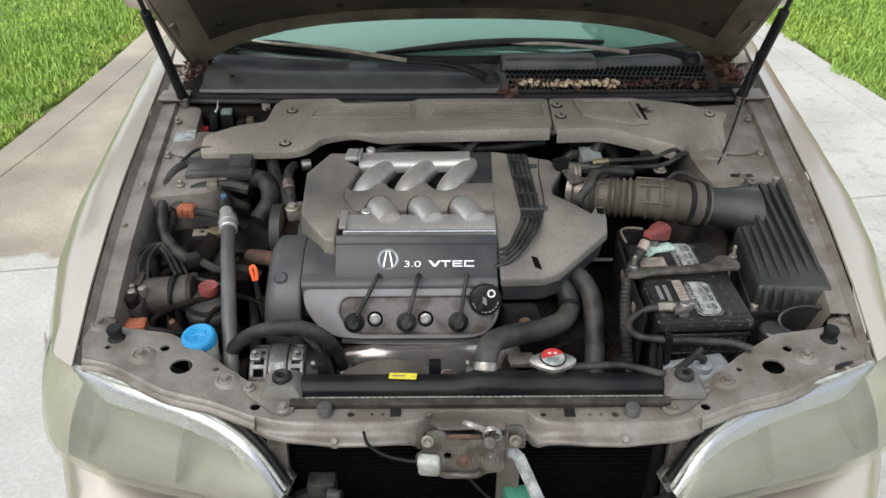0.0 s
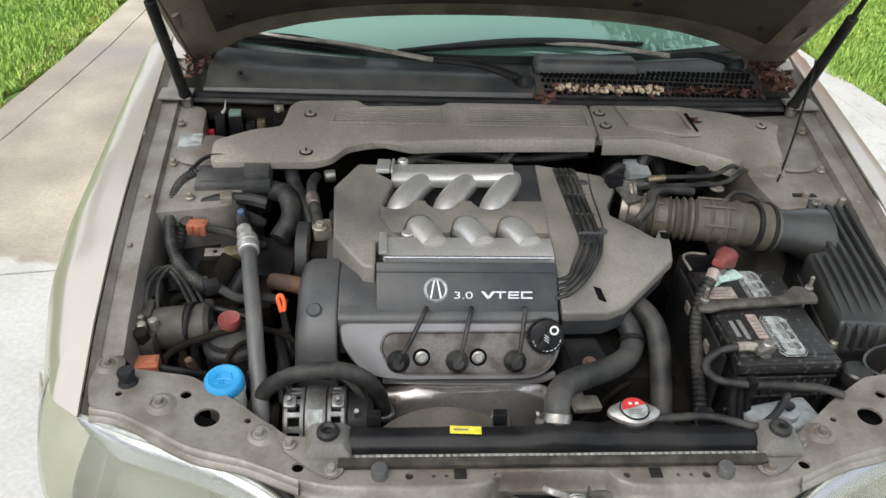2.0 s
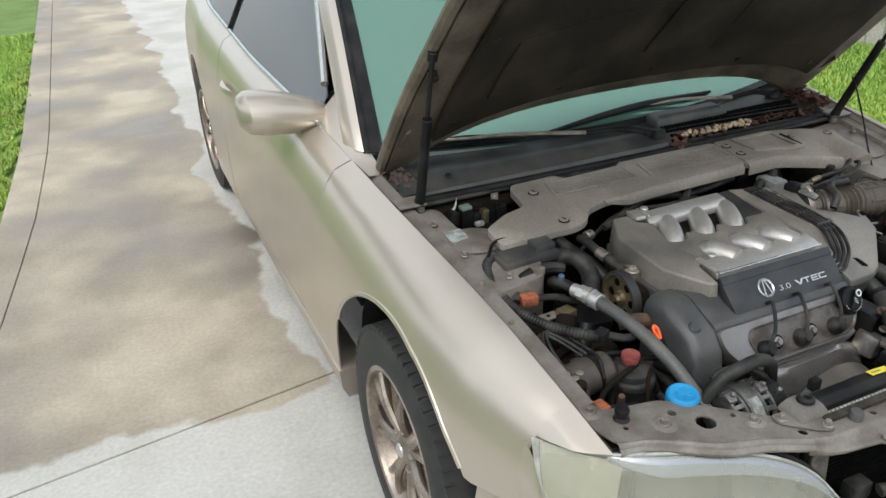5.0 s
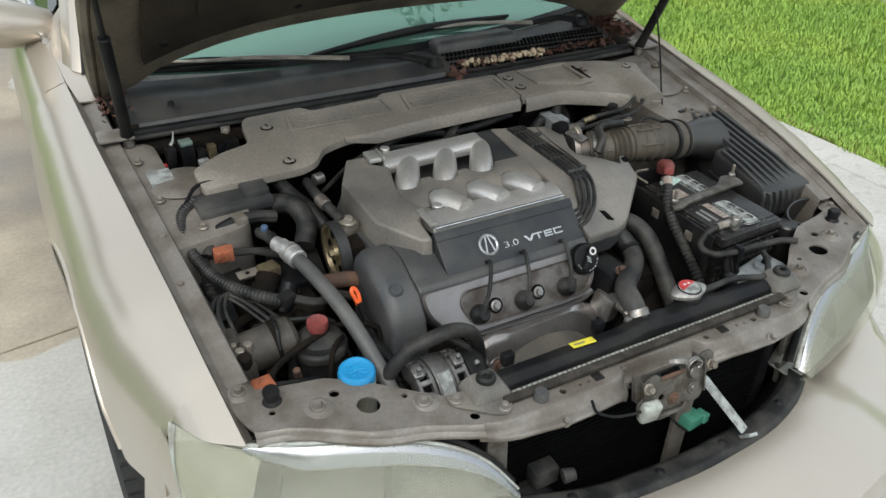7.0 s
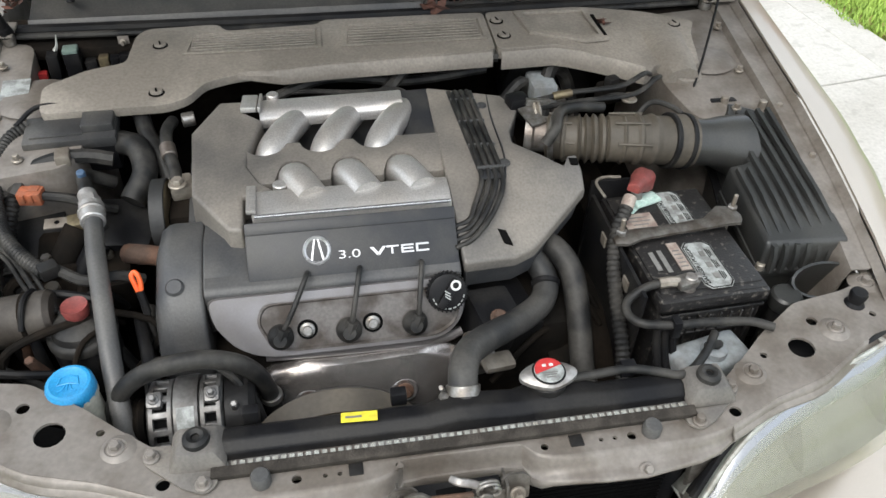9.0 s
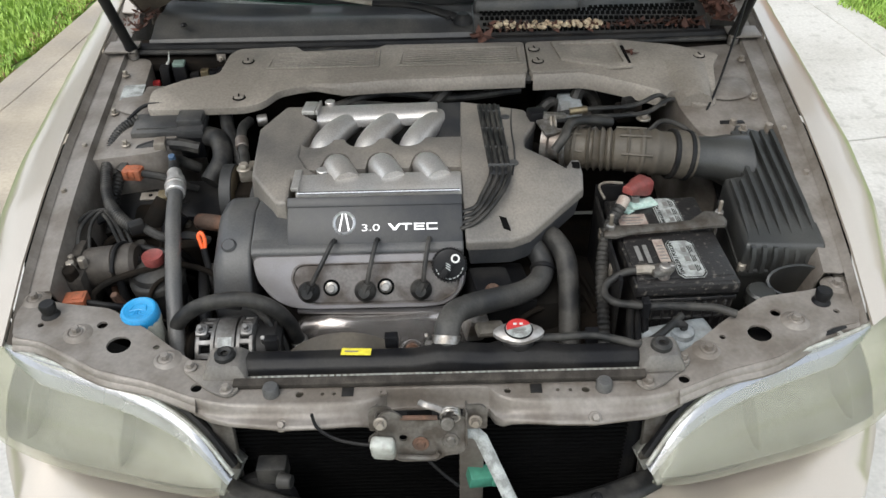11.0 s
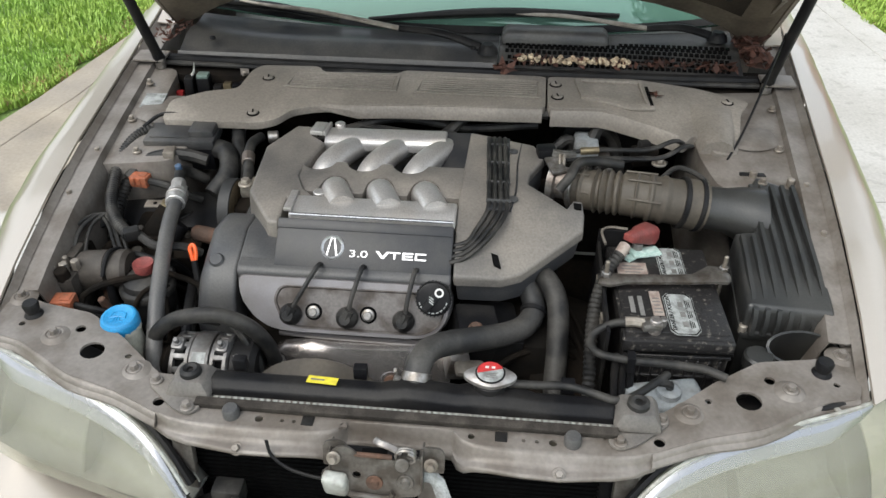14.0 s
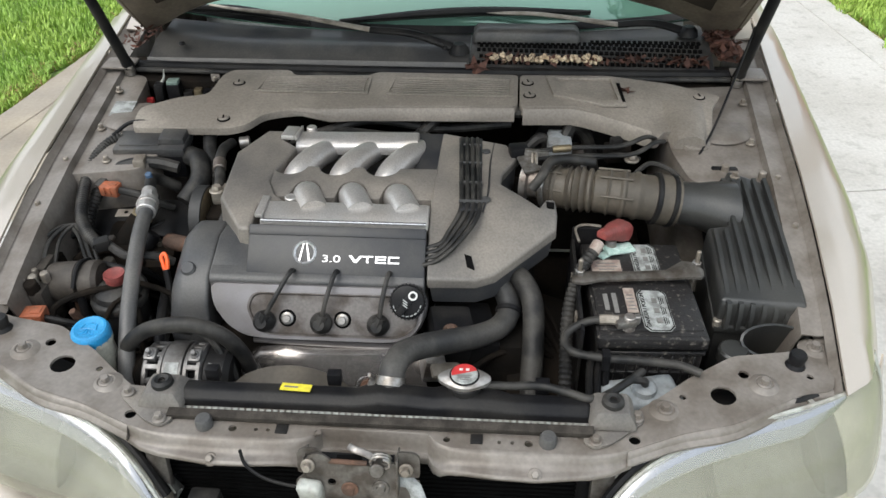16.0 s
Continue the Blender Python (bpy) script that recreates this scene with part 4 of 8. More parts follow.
# headlamps
LAMP_TOP = [(0.750, 1.066, 0.680), (0.713, 1.01, 0.684), (0.668, 0.962, 0.685), (0.588, 0.926, 0.684), (0.512, 0.900, 0.678), (0.444, 0.875, 0.668), (0.385, 0.848, 0.650), (0.342, 0.822, 0.622), (0.304, 0.795, 0.572)]
LAMP_LOW = [(0.762, 1.0, 0.60), (0.757, 0.962, 0.556), (0.725, 0.915, 0.530), (0.643, 0.872, 0.522), (0.563, 0.845, 0.520), (0.473, 0.82, 0.522), (0.403, 0.80, 0.526), (0.345, 0.788, 0.532), (0.312, 0.784, 0.548)]
for sign in (-1, 1):
    top = spline([V(sign * x, y, z) for x, y, z in LAMP_TOP], 3)
    low = spline([V(sign * x, y, z) for x, y, z in LAMP_LOW], 3)
    lamp = thing("headlamp", (sign * 0.55, 0.9, 0.5), "hazy yellowed headlamp with a clear lens and silver reflector", "headlamp", "headlamps")
    # inward direction: across the car at the wrapped end, rearward on the front face
    inward = []
    for p in top:
        k = min(1, max(0, (abs(p.x) - 0.58) / 0.15))
        inward.append(V(-sign * (0.2 + 0.8 * k), 1.0 - 0.85 * k, -0.25).normalized())

    def skin(t, depth, sink=0.0):
        """A row of the lamp between its upper and lower edge, sunk behind the lens."""
        return [a.lerp(b, t) - i * (depth * math.sin(math.pi * min(1, t * 1.05)) - sink) * min(1, 0.2 + 0.09 * n) for n, (a, b, i) in enumerate(zip(top, low, inward))]

    lens = part("lens", sheet([skin(k / 8, 0.026) for k in range(9)], 0.003), LENS, lamp)
    lens.visible_shadow = False
    bezel = [[skin(0.62 * t * min(1, 0.25 + 0.25 * (n - 6)), 0.026, deep)[n] for n in range(6, len(top))] for t, deep in ((0.0, -0.001), (0.03, 0.003), (0.10, 0.002), (0.19, 0.003), (0.29, 0.006), (0.33, 0.026))]
    part("chrome_bezel", sheet(bezel, 0.002), BEZEL, lamp, "bright silver strip under the upper lens edge")
    part("reflector", sheet([skin(t, 0.0, 0.014 + 0.042 * math.sin(math.pi * min(0.97, 0.10 + t * 0.9))) for t in (0.02, 0.12, 0.25, 0.4, 0.55, 0.7, 0.85, 0.95, 1.0)], 0.003), REFLECT, lamp)
    part("side_marker", sheet([skin(t, 0.012, 0.003)[:8] for t in (0.04, 0.2, 0.4, 0.6, 0.8, 0.97)], 0.002), MARKER, lamp, "pale yellowed side marker cell")
    rim = [skin(t, 0.026, -0.002) for t in (0.03, 0.2, 0.4, 0.6, 0.8, 0.98)]
    part("lens_border", sheet([[r[0].lerp(r[1], k) for k in (0.0, 0.35, 0.7)] for r in rim], 0.0015), CLOUDY, lamp, "pale frosted border of the lens")
    for k, r in ((8, 0.003), (14, 0.005)):
        a, b, i = top[k], low[k], inward[k]
        part("cell_divider", sheet([[a.lerp(b, t) + i * (0.035 * q - 0.010 * math.sin(math.pi * t) + 0.014) + V(sign * d, 0, 0) for t in (0.25, 0.4, 0.55, 0.7, 0.9)] for q, d in ((1.0, -r), (0.0, -r * 0.4), (0.0, r * 0.4), (1.0, r))], 0.001), REFLECT, lamp)
    for k in (5, 8, 12, 16):
        part("lens_tab", box(top[k] + V(0, 0.004, 0.002), (0.008, 0.012, 0.004), (0, 0, sign * 25), 0.001), CLOUDY, lamp)
    part("lens_rim", tube([p + V(0, 0.001, 0.001) for p in top[3:]], 0.0035, 6, 1, straight=True), CLOUDY, lamp)
    part("lamp_gasket", tube([p + V(0, 0.016, 0.003) for p in top[7:]], 0.006, 6, 1, straight=True), BLACK, lamp)
    part("lamp_housing", sheet([[p + V(0, 0.02, 0.0) for p in top[6:]], [p + V(-sign * 0.01, 0.10, -0.04) for p in top[6:]], [p + V(-sign * 0.01, 0.16, -0.10) for p in low[6:]]], 0.003), BLACK, lamp)


# wheels
def wheel(sign, y):
    w = thing("wheel", (sign * 0.733, y, 0), "dusty bronze-grey multi-spoke alloy wheel with a worn black tyre", "wheel", "car wheels")
    m = Matrix.Translation((sign * 0.733, y, HUB_Z)) @ Matrix.Rotation(radians(90 * sign), 4, "Y")
    R = 0.309
    tyre = part("tyre", lathe([(0.205, -0.095), (0.24, -0.102), (0.28, -0.100), (0.300, -0.088), (R, -0.06), (R, 0.06), (0.300, 0.088), (0.28, 0.100), (0.24, 0.102), (0.205, 0.095), (0.205, 0.0), (0.205, -0.095)], m, 72), TYRE, w)
    block = None
    for k in range(64):
        for h in (0.077, -0.077):
            mm = m @ Matrix.Rotation(2 * math.pi * k / 64, 4, "Z") @ Matrix.Translation((R - 0.0112, 0, h))
            if block is None:
                block = finish("tread_block", box((0, 0, 0), (0.02, 0.022, 0.03), w=0), TYRE)
            ob = new("tread_block", block)
            ob.parent, ob.matrix_basis = tyre, mm
    rim = part("rim", lathe([(0.212, 0.095), (0.208, 0.099), (0.198, 0.096), (0.19, 0.07), (0.18, 0.0), (0.18, -0.09), (0.20, -0.095), (0.19, -0.09), (0.172, 0.0), (0.18, 0.06), (0.196, 0.088), (0.204, 0.09)], m, 48), RIM, w)
    for k in range(7):
        a0 = 2 * math.pi * k / 7
        for da in (-0.16, 0.16):
            pts = [m @ V(r * math.cos(a0 + da * (r - 0.05) / 0.14), r * math.sin(a0 + da * (r - 0.05) / 0.14), h) for r, h in ((0.04, 0.066), (0.09, 0.078), (0.14, 0.082), (0.192, 0.078))]
            part("spoke", tube(pts, lambda t: 0.0135 - 0.004 * t, 8, 4), RIM, rim)
    part("hub", lathe([(0, 0.088), (0.02, 0.088), (0.034, 0.082), (0.05, 0.066), (0.06, 0.04), (0.06, 0.0)], m, 28), RIM, rim)
    part("centre_badge", lathe([(0, 0.092), (0.018, 0.0915), (0.02, 0.087)], m, 24), CHROME, rim)
    for k in range(5):
        a = 2 * math.pi * k / 5
        c = m @ V(0.052 * math.cos(a), 0.052 * math.sin(a), 0.07)
        part("lug_nut", cyl(c, m @ V(0.052 * math.cos(a), 0.052 * math.sin(a), 0.084), 0.009, 0.008, 6), STEEL, rim)
    part("brake_disc", lathe([(0, 0.02), (0.14, 0.02), (0.14, 0.0), (0, 0.0)], m, 40), RUST, w)
    return w


front = wheel(-1, HUB_Y)
copy_thing(front, pose(-0.733, REAR_Y, 0))
right = wheel(1, HUB_Y)
copy_thing(right, pose(0.733, REAR_Y, 0))

# hood, propped open
TH = radians(47.5)
LV, LN = V(0, -math.cos(TH), math.sin(TH)), V(0, math.sin(TH), math.cos(TH))


def hood_point(u, v, h, shrink=0.0):
    """u across -1..1, v along 0..1 from the hinge edge, h out of the top face."""
    half = lerp_table([(0, 0.70), (0.3, 0.702), (0.6, 0.675), (0.85, 0.63), (0.95, 0.57), (1.0, 0.50)], v) - shrink
    x = u * half
    back = 0.14 * (1 - u ** 4)
    along = back + shrink + (1.12 + 0.04 * (1 - u * u) - back - 2 * shrink) * v
    return V(x, 1.955, 0.868) + LV * along + LN * (h + 0.045 * (1 - u * u)) + V(0, 0, -0.012 * (u ** 4) * (1 if v < 2 else 0))


US, VS = [-1 + k / 10 for k in range(21)], [k / 16 for k in range(17)]
hood = part("hood", sheet([[hood_point(u, v, 0.0) for u in US] for v in VS], 0.006), PAINT, car, "open hood with a dark grimy underside")
part("hood_inner_skin", sheet([[hood_point(u, v, -0.03 - 0.016 * math.exp(-((abs(u) - 0.93) / 0.05) ** 2), 0.012) for u in US] for v in VS], 0.004), HOODRIM, hood)
part("hood_rim", tube([hood_point(u, v, -0.018, 0.004) for u, v in [(-1, 1 - k / 12) for k in range(12)] + [(-1 + k / 8, 0) for k in range(17)] + [(1, (k + 1) / 12) for k in range(12)]], 0.016, 8, 1, straight=True, squash=0.9), HOODRIM, hood)
insul = part("hood_insulation", sheet([[hood_point(u * 0.86, 0.10 + v * 0.78, -0.052 - 0.004 * math.sin(9 * u) * math.sin(8 * v)) for u in US] for v in VS], 0.012), HOODIN, hood)
for u, v, du, dv in ((-0.45, 0.30, 0.26, 0.10), (0.45, 0.30, 0.26, 0.10), (-0.45, 0.62, 0.24, 0.10), (0.45, 0.62, 0.24, 0.10), (0.0, 0.46, 0.12, 0.24)):
    part("pressed_panel", sheet([[hood_point(u + du * a, v + dv * b, -0.062 - 0.006 * (1 - a * a) * (1 - b * b)) for a in (-1, -0.85, 0, 0.85, 1)] for b in (-1, -0.8, 0, 0.8, 1)], 0.006), HOODIN, insul)
for u, v in [(-0.8, 0.14), (-0.4, 0.13), (0.0, 0.13), (0.4, 0.13), (0.8, 0.14), (-0.82, 0.45), (0.82, 0.45)]:
    p = hood_point(u, v, -0.054)
    part("clip", cyl(p, p - LN * 0.012, 0.012, 0.010, 12), BLACK, hood)
for u, v in ((0.97, 0.40), (-0.97, 0.40)):
    p = hood_point(u, v, -0.03)
    part("hood_buffer", cyl(p, p - LN * 0.03, 0.010, 0.008, 12), BLACK, hood)
for sign in (-1, 1):
    a = V(sign * 0.672, 1.93, 0.845)
    part("hinge", tube([a + V(0, 0, -0.03), a + V(0, 0.005, 0.02), a + V(0, -0.06, 0.075), a + V(0, -0.16, 0.155)], 0.011, 6, 4, squash=0.4), HOODRIM, car)
    # gas strut: thick body low, thin rod high
    lo, hi = V(sign * 0.668, 1.735, 0.832), hood_point(sign * 1.0, 0.47, -0.030)
    strut = thing("gas_strut", tuple(lo), "black gas strut holding the hood open", "gas strut", "hood struts")
    part("cylinder", cyl(lo.lerp(hi, 0.04), lo.lerp(hi, 0.60), 0.0115, seg=16), BLACK, strut)
    part("rod", cyl(lo.lerp(hi, 0.60), lo.lerp(hi, 0.97), 0.0055, seg=12), BLACK, strut)
    part("end_fitting", cyl(lo, lo.lerp(hi, 0.05), 0.014, 0.012), BLACK, strut)
    part("end_fitting", cyl(lo.lerp(hi, 0.95), hi, 0.011), BLACK, strut)
    part("ball_stud", cyl(lo + V(-0.0, 0, -0.02), lo + V(0, 0, 0.004), 0.012, seg=12), STEEL, strut)

# ---- engine bay structure ----
def zpan(x, y):
    return 0.684 + 0.016 * min(1, max(0, (abs(x) - 0.30) / 0.25)) - 0.009 * x + 0.03 * max(0, y - 1.0)


HALF = [(0.27, 0.866), (0.33, 0.888), (0.40, 0.938), (0.45, 0.978), (0.52, 1.022), (0.60, 1.034), (0.652, 1.05), (0.657, 1.085), (0.672, 1.085), (0.664, 1.0), (0.650, 0.960), (0.60, 0.948), (0.50, 0.892), (0.42, 0.872), (0.345, 0.842), (0.305, 0.834), (0.115, 0.834), (0.088, 0.840), (0.074, 0.857)]
outline = rounded([(-x, y) for x, y in HALF][::-1] + HALF, 0.010, 3)
holes = []
for s in (-1, 1):
    for x, y, r in ((0.487, 0.948, 0.018), (0.525, 0.99, 0.008), (0.43, 0.945, 0.005), (0.352, 0.866, 0.008), (0.62, 0.99, 0.005)):
        holes.append(ring2(s * x + 0.004, y - 0.005, r))
for x, r in ((-0.198, 0.006), (-0.165, 0.003), (-0.148, 0.003), (-0.078, 0.005), (0.013, 0.0045), (0.10, 0.005), (0.172, 0.003), (0.19, 0.003), (0.212, 0.006)):
    holes.append(ring2(x, 0.848 if abs(x) > 0.05 else 0.8605, r if abs(x) > 0.05 else 0.003, 10))
support = part("core_support", plate(outline, zpan, 0.004, holes), BAY, car, "dusty beige radiator support panel with holes")
for s in (-1, 1):
    lip = spline([V(s * x, y, 0) for x, y in HALF[10:15]], 4)
    part("support_lip", sheet([[p + V(0, a, zpan(p.x, p.y) + b) for p in lip] for a, b in ((0.003, -0.001), (-0.002, -0.002), (-0.006, -0.006), (-0.007, -0.010), (-0.011, -0.013), (-0.013, -0.016), (-0.012, -0.021), (-0.009, -0.022))], 0.002), BAY, support)
    # stamped wall falling forward to a rolled lip, open in the middle for the latch
    wall = []
    for x, y0, y1, drop in ((0.352, 0.846, 0.828, 0.026), (0.325, 0.837, 0.812, 0.024), (0.295, 0.8335, 0.803, 0.022), (0.265, 0.8335, 0.798, 0.020), (0.22, 0.8335, 0.792, 0.0195), (0.17, 0.8335, 0.793, 0.0195), (0.125, 0.8335, 0.797, 0.020), (0.104, 0.836, 0.802, 0.026), (0.092, 0.840, 0.806, 0.034), (0.082, 0.847, 0.815, 0.038), (0.074, 0.8565, 0.832, 0.040), (0.05, 0.8570, 0.835, 0.040), (0.0, 0.8570, 0.836, 0.040)):
        z = zpan(s * x, y0)
        wall.append([V(s * x, y0 + (y1 + 0.009 - y0) * k + o, z - 0.80 * drop * d) for k, d, o in ((-0.04, 0.0, 0), (0.08, 0.02, 0), (0.22, 0.16, 0), (0.36, 0.55, 0), (0.5, 0.82, 0), (0.72, 0.93, 0), (0.92, 0.94, 0), (1.0, 1.0, 0), (1.05, 1.15, 0), (1.02, 1.4, 0), (0.95, 1.5, 0))])
    part("support_front_wall", sheet(wall, 0.002), BAY, support)
part("support_rear_flange", sheet([[V(x, 0.862, 0.683), V(x, 0.867, 0.672), V(x, 0.872, 0.65)] for x in stations(-0.28, 0.28, 4)], 0.003), BAY, support)
for s in (-1, 1):
    for x, y in ((0.405, 0.915), (0.553, 0.966), (0.648, 1.045)):
        bolt((s * x, y, zpan(s * x, y) + 0.001), 0.0065, support, material=BAY)
        part("bolt_boss", lathe([(0, 0.003), (0.0115, 0.003), (0.013, 0.0045), (0.016, 0.0035), (0.021, 0.0005), (0.024, -0.001)], Matrix.Translation((s * x, y, zpan(s * x, y) - 0.001)), 22), BAY, support)
    for x, y in ((0.275, 0.80),):
        bolt((s * (x - 0.055), y + 0.008, 0.667), 0.006, support, (0, -0.5, 0.8), BAY)
    part("rubber_stop", lathe([(0, 0.024), (0.011, 0.024), (0.013, 0.02), (0.011, 0.006), (0.015, 0.0), (0.0, 0.0)], Matrix.Translation((s * 0.609, 1.008, zpan(s * 0.609, 1.008))), 16), BLACK, support)
    part("rubber_stop", lathe([(0, 0.016), (0.010, 0.016), (0.012, 0.012), (0.012, 0.0), (0, 0)], Matrix.Translation((s * 0.238, 0.850, zpan(s * 0.238, 0.85))), 14), PLASTIC, support)
    part("square_nut", box((-0.129 if s < 0 else 0.141, 0.8505, 0.6845 - 0.009 * s * 0.13), (0.017, 0.016, 0.003), w=0.001), BLACK, support)
    part("side_bracket", box((s * 0.318, 0.838, 0.585), (0.034, 0.010, 0.15), (-6, 0, s * 12), 0.004), GREASY, support)
    mount = part("radiator_mount", loft([[V(s * 0.318 + 0.009 + a * w, 0.898 + b * d, z) for a, b in ((-1, -1), (1, -1), (1, 1), (-1, 1))] for z, w, d in ((0.690, 0.034, 0.030), (0.702, 0.030, 0.026), (0.716, 0.021, 0.020))], w=0.006), DUSTY, support)
    part("mount_bolt", cyl((s * 0.318 + 0.009, 0.898, 0.711), (s * 0.318 + 0.009, 0.898, 0.719), 0.010, 0.008, 6), RUBBER, mount)
    part("mount_plate", plate(rounded([(s * 0.285, 0.852), (s * 0.30, 0.84), (s * 0.325, 0.85), (s * 0.372, 0.888), (s * 0.372, 0.91), (s * 0.30, 0.91)], 0.008, 3), lambda x, y: zpan(x, y) + 0.006, 0.004, w=0.001), DUSTY, mount)
    for x, y in ((0.302, 0.852), (0.362, 0.894)):
        bolt((s * x, y, zpan(s * x, y) + 0.007), 0.006, mount, material=BAY)
    part("mount_grommet", lathe([(0.005, 0.004), (0.010, 0.006), (0.015, 0.003), (0.016, -0.004), (0.005, -0.004)], Matrix.Translation((s * 0.318 + 0.009, 0.898, 0.719)), 20), RUBBER, mount)
    # inner aprons: gutter, strut tower, wall
    g = []
    for y in stations(1.06, 1.95, 16):
        ex, ez = lerp_table(EDGE_X, y), lerp_table(EDGE_Z, y)
        g.append([V(s * x, y, z) for x, z in ((ex - 0.008, ez - 0.012), (ex - 0.018, ez - 0.016), (ex - 0.032, ez - 0.014), (ex - 0.046, ez - 0.013), (ex - 0.054, ez - 0.035), (ex - 0.062, ez - 0.13), (ex - 0.075, 0.45), (ex - 0.08, 0.28))])
    apron = part("inner_apron", sheet(g, 0.003), BAY, car)
    # lower apron near-black: shade of the bay put into its colour
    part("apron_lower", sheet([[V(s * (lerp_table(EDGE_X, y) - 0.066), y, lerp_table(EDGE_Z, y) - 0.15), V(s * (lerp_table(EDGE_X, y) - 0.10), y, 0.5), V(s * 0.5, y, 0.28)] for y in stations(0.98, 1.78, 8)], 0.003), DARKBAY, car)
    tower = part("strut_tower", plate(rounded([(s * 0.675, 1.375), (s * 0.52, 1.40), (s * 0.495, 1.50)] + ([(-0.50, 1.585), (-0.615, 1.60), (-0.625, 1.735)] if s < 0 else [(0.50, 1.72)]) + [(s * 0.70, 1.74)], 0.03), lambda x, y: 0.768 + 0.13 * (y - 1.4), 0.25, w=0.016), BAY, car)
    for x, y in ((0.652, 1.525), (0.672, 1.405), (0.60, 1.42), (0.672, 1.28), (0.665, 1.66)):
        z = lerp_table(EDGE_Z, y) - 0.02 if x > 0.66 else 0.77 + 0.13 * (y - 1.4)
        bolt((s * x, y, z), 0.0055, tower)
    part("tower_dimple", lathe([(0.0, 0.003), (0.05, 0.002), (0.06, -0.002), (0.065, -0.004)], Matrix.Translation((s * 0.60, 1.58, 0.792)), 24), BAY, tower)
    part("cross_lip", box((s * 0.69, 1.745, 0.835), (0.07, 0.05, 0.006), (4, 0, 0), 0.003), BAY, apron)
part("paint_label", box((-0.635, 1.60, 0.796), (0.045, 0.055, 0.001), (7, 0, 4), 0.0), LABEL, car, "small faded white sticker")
# firewall, floor and rails coloured near-black for the shade low in the bay
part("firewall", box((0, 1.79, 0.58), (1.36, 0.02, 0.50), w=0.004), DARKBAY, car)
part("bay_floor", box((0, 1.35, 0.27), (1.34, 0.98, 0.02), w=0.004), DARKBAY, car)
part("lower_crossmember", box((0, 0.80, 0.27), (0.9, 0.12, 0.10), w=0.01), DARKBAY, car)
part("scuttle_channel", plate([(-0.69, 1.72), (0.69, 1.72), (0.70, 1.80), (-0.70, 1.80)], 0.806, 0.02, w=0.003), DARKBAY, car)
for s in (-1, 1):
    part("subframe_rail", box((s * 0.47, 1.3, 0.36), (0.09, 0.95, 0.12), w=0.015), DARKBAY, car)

# the car stands a little east of the axis that the rest is laid out on
for top in [o for o in scene.objects if o.parent is None and o.name.split(".")[0] in ("car", "headlamp", "gas_strut")]:
    for o in top.children_recursive:
        o.data.transform(Matrix.Translation((0.013, 0, 0)))

# condenser behind the mouth: thin flat tubes
cond = thing("condenser", (0, 0.845, 0.32), "finned condenser behind the front opening, blackened with its shade", "radiator")
# core and tubes in a near-black that holds the shade of the mouth
part("core", box((0, 0.868, 0.48), (0.62, 0.012, 0.34), w=0.001), INKSHADE, cond)
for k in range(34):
    part("tube", box((0, 0.858, 0.325 + k * 0.0095), (0.60, 0.008, 0.0045), w=0.0), INKSHADE, cond)
for s in (-1, 1):
    part("tank", cyl((s * 0.31, 0.86, 0.315), (s * 0.31, 0.86, 0.65), 0.013), BLACK, cond)

# hood latch in the middle of the support
latch = thing("hood_latch", (-0.015, 0.79, 0.60), "greasy metal hood latch bolted to the radiator support", "latch")
face = rounded([(-0.072, 0.690), (-0.072, 0.665), (-0.085, 0.655), (-0.083, 0.634), (-0.066, 0.626), (-0.040, 0.613), (0.010, 0.613), (0.022, 0.622), (0.045, 0.625), (0.052, 0.636), (0.052, 0.690), (0.030, 0.690), (0.018, 0.684), (-0.012, 0.684), (-0.036, 0.690), (-0.046, 0.700), (-0.060, 0.700)], 0.006, 3)
b = plate(face, 0.0, 0.004, [ring2(-0.036, 0.655, 0.006, 8)], w=0.001)
UP = Matrix.Translation((0, 0.778, 0.65)) @ Matrix.Rotation(radians(78), 4, "X") @ Matrix.Translation((0, -0.65, 0))
b.transform(UP)
part("body", b, GREASY, latch)
def on_latch(bm):
    bm.transform(UP)
    return bm
part("raised_rib", on_latch(tube([(-0.045, 0.624, 0.002), (0.004, 0.622, 0.003), (0.014, 0.630, 0.002)], 0.004, 8, 4)), GREASY, latch)
part("side_flange", box((0.052, 0.792, 0.665), (0.003, 0.030, 0.060), (-12, 0, 0), 0.001), GREASY, latch)
part("side_flange", box((-0.072, 0.795, 0.668), (0.003, 0.030, 0.045), (-12, 0, 0), 0.001), GREASY, latch)
part("floor_plate", box((-0.01, 0.802, 0.662), (0.122, 0.036, 0.003), (8, 0, 0), 0.001), BLACK, latch)
for x in (-0.066, 0.064):
    ear = part("ear", on_latch(plate(rounded([(x - 0.017, 0.662), (x + 0.017, 0.662), (x + 0.017, 0.694), (x + 0.010, 0.702), (x - 0.010, 0.702), (x - 0.017, 0.694)], 0.004, 2), -0.008, 0.004)), GREASY, latch)
    bolt((x, 0.782, 0.683), 0.006, latch, (0, -0.9, 0.4))
part("pivot", cyl((0.026, 0.80, 0.672), (0.026, 0.776, 0.684), 0.012, 0.010, 14), GREASY, latch)
part("coil_spring", tube([V(0.030 + 0.013 * math.cos(a), 0.792 - a * 0.0007, 0.692 + 0.011 * math.sin(a)) for a in [k * 0.6 for k in range(24)]], 0.0022, 6, 2), STEEL, latch)
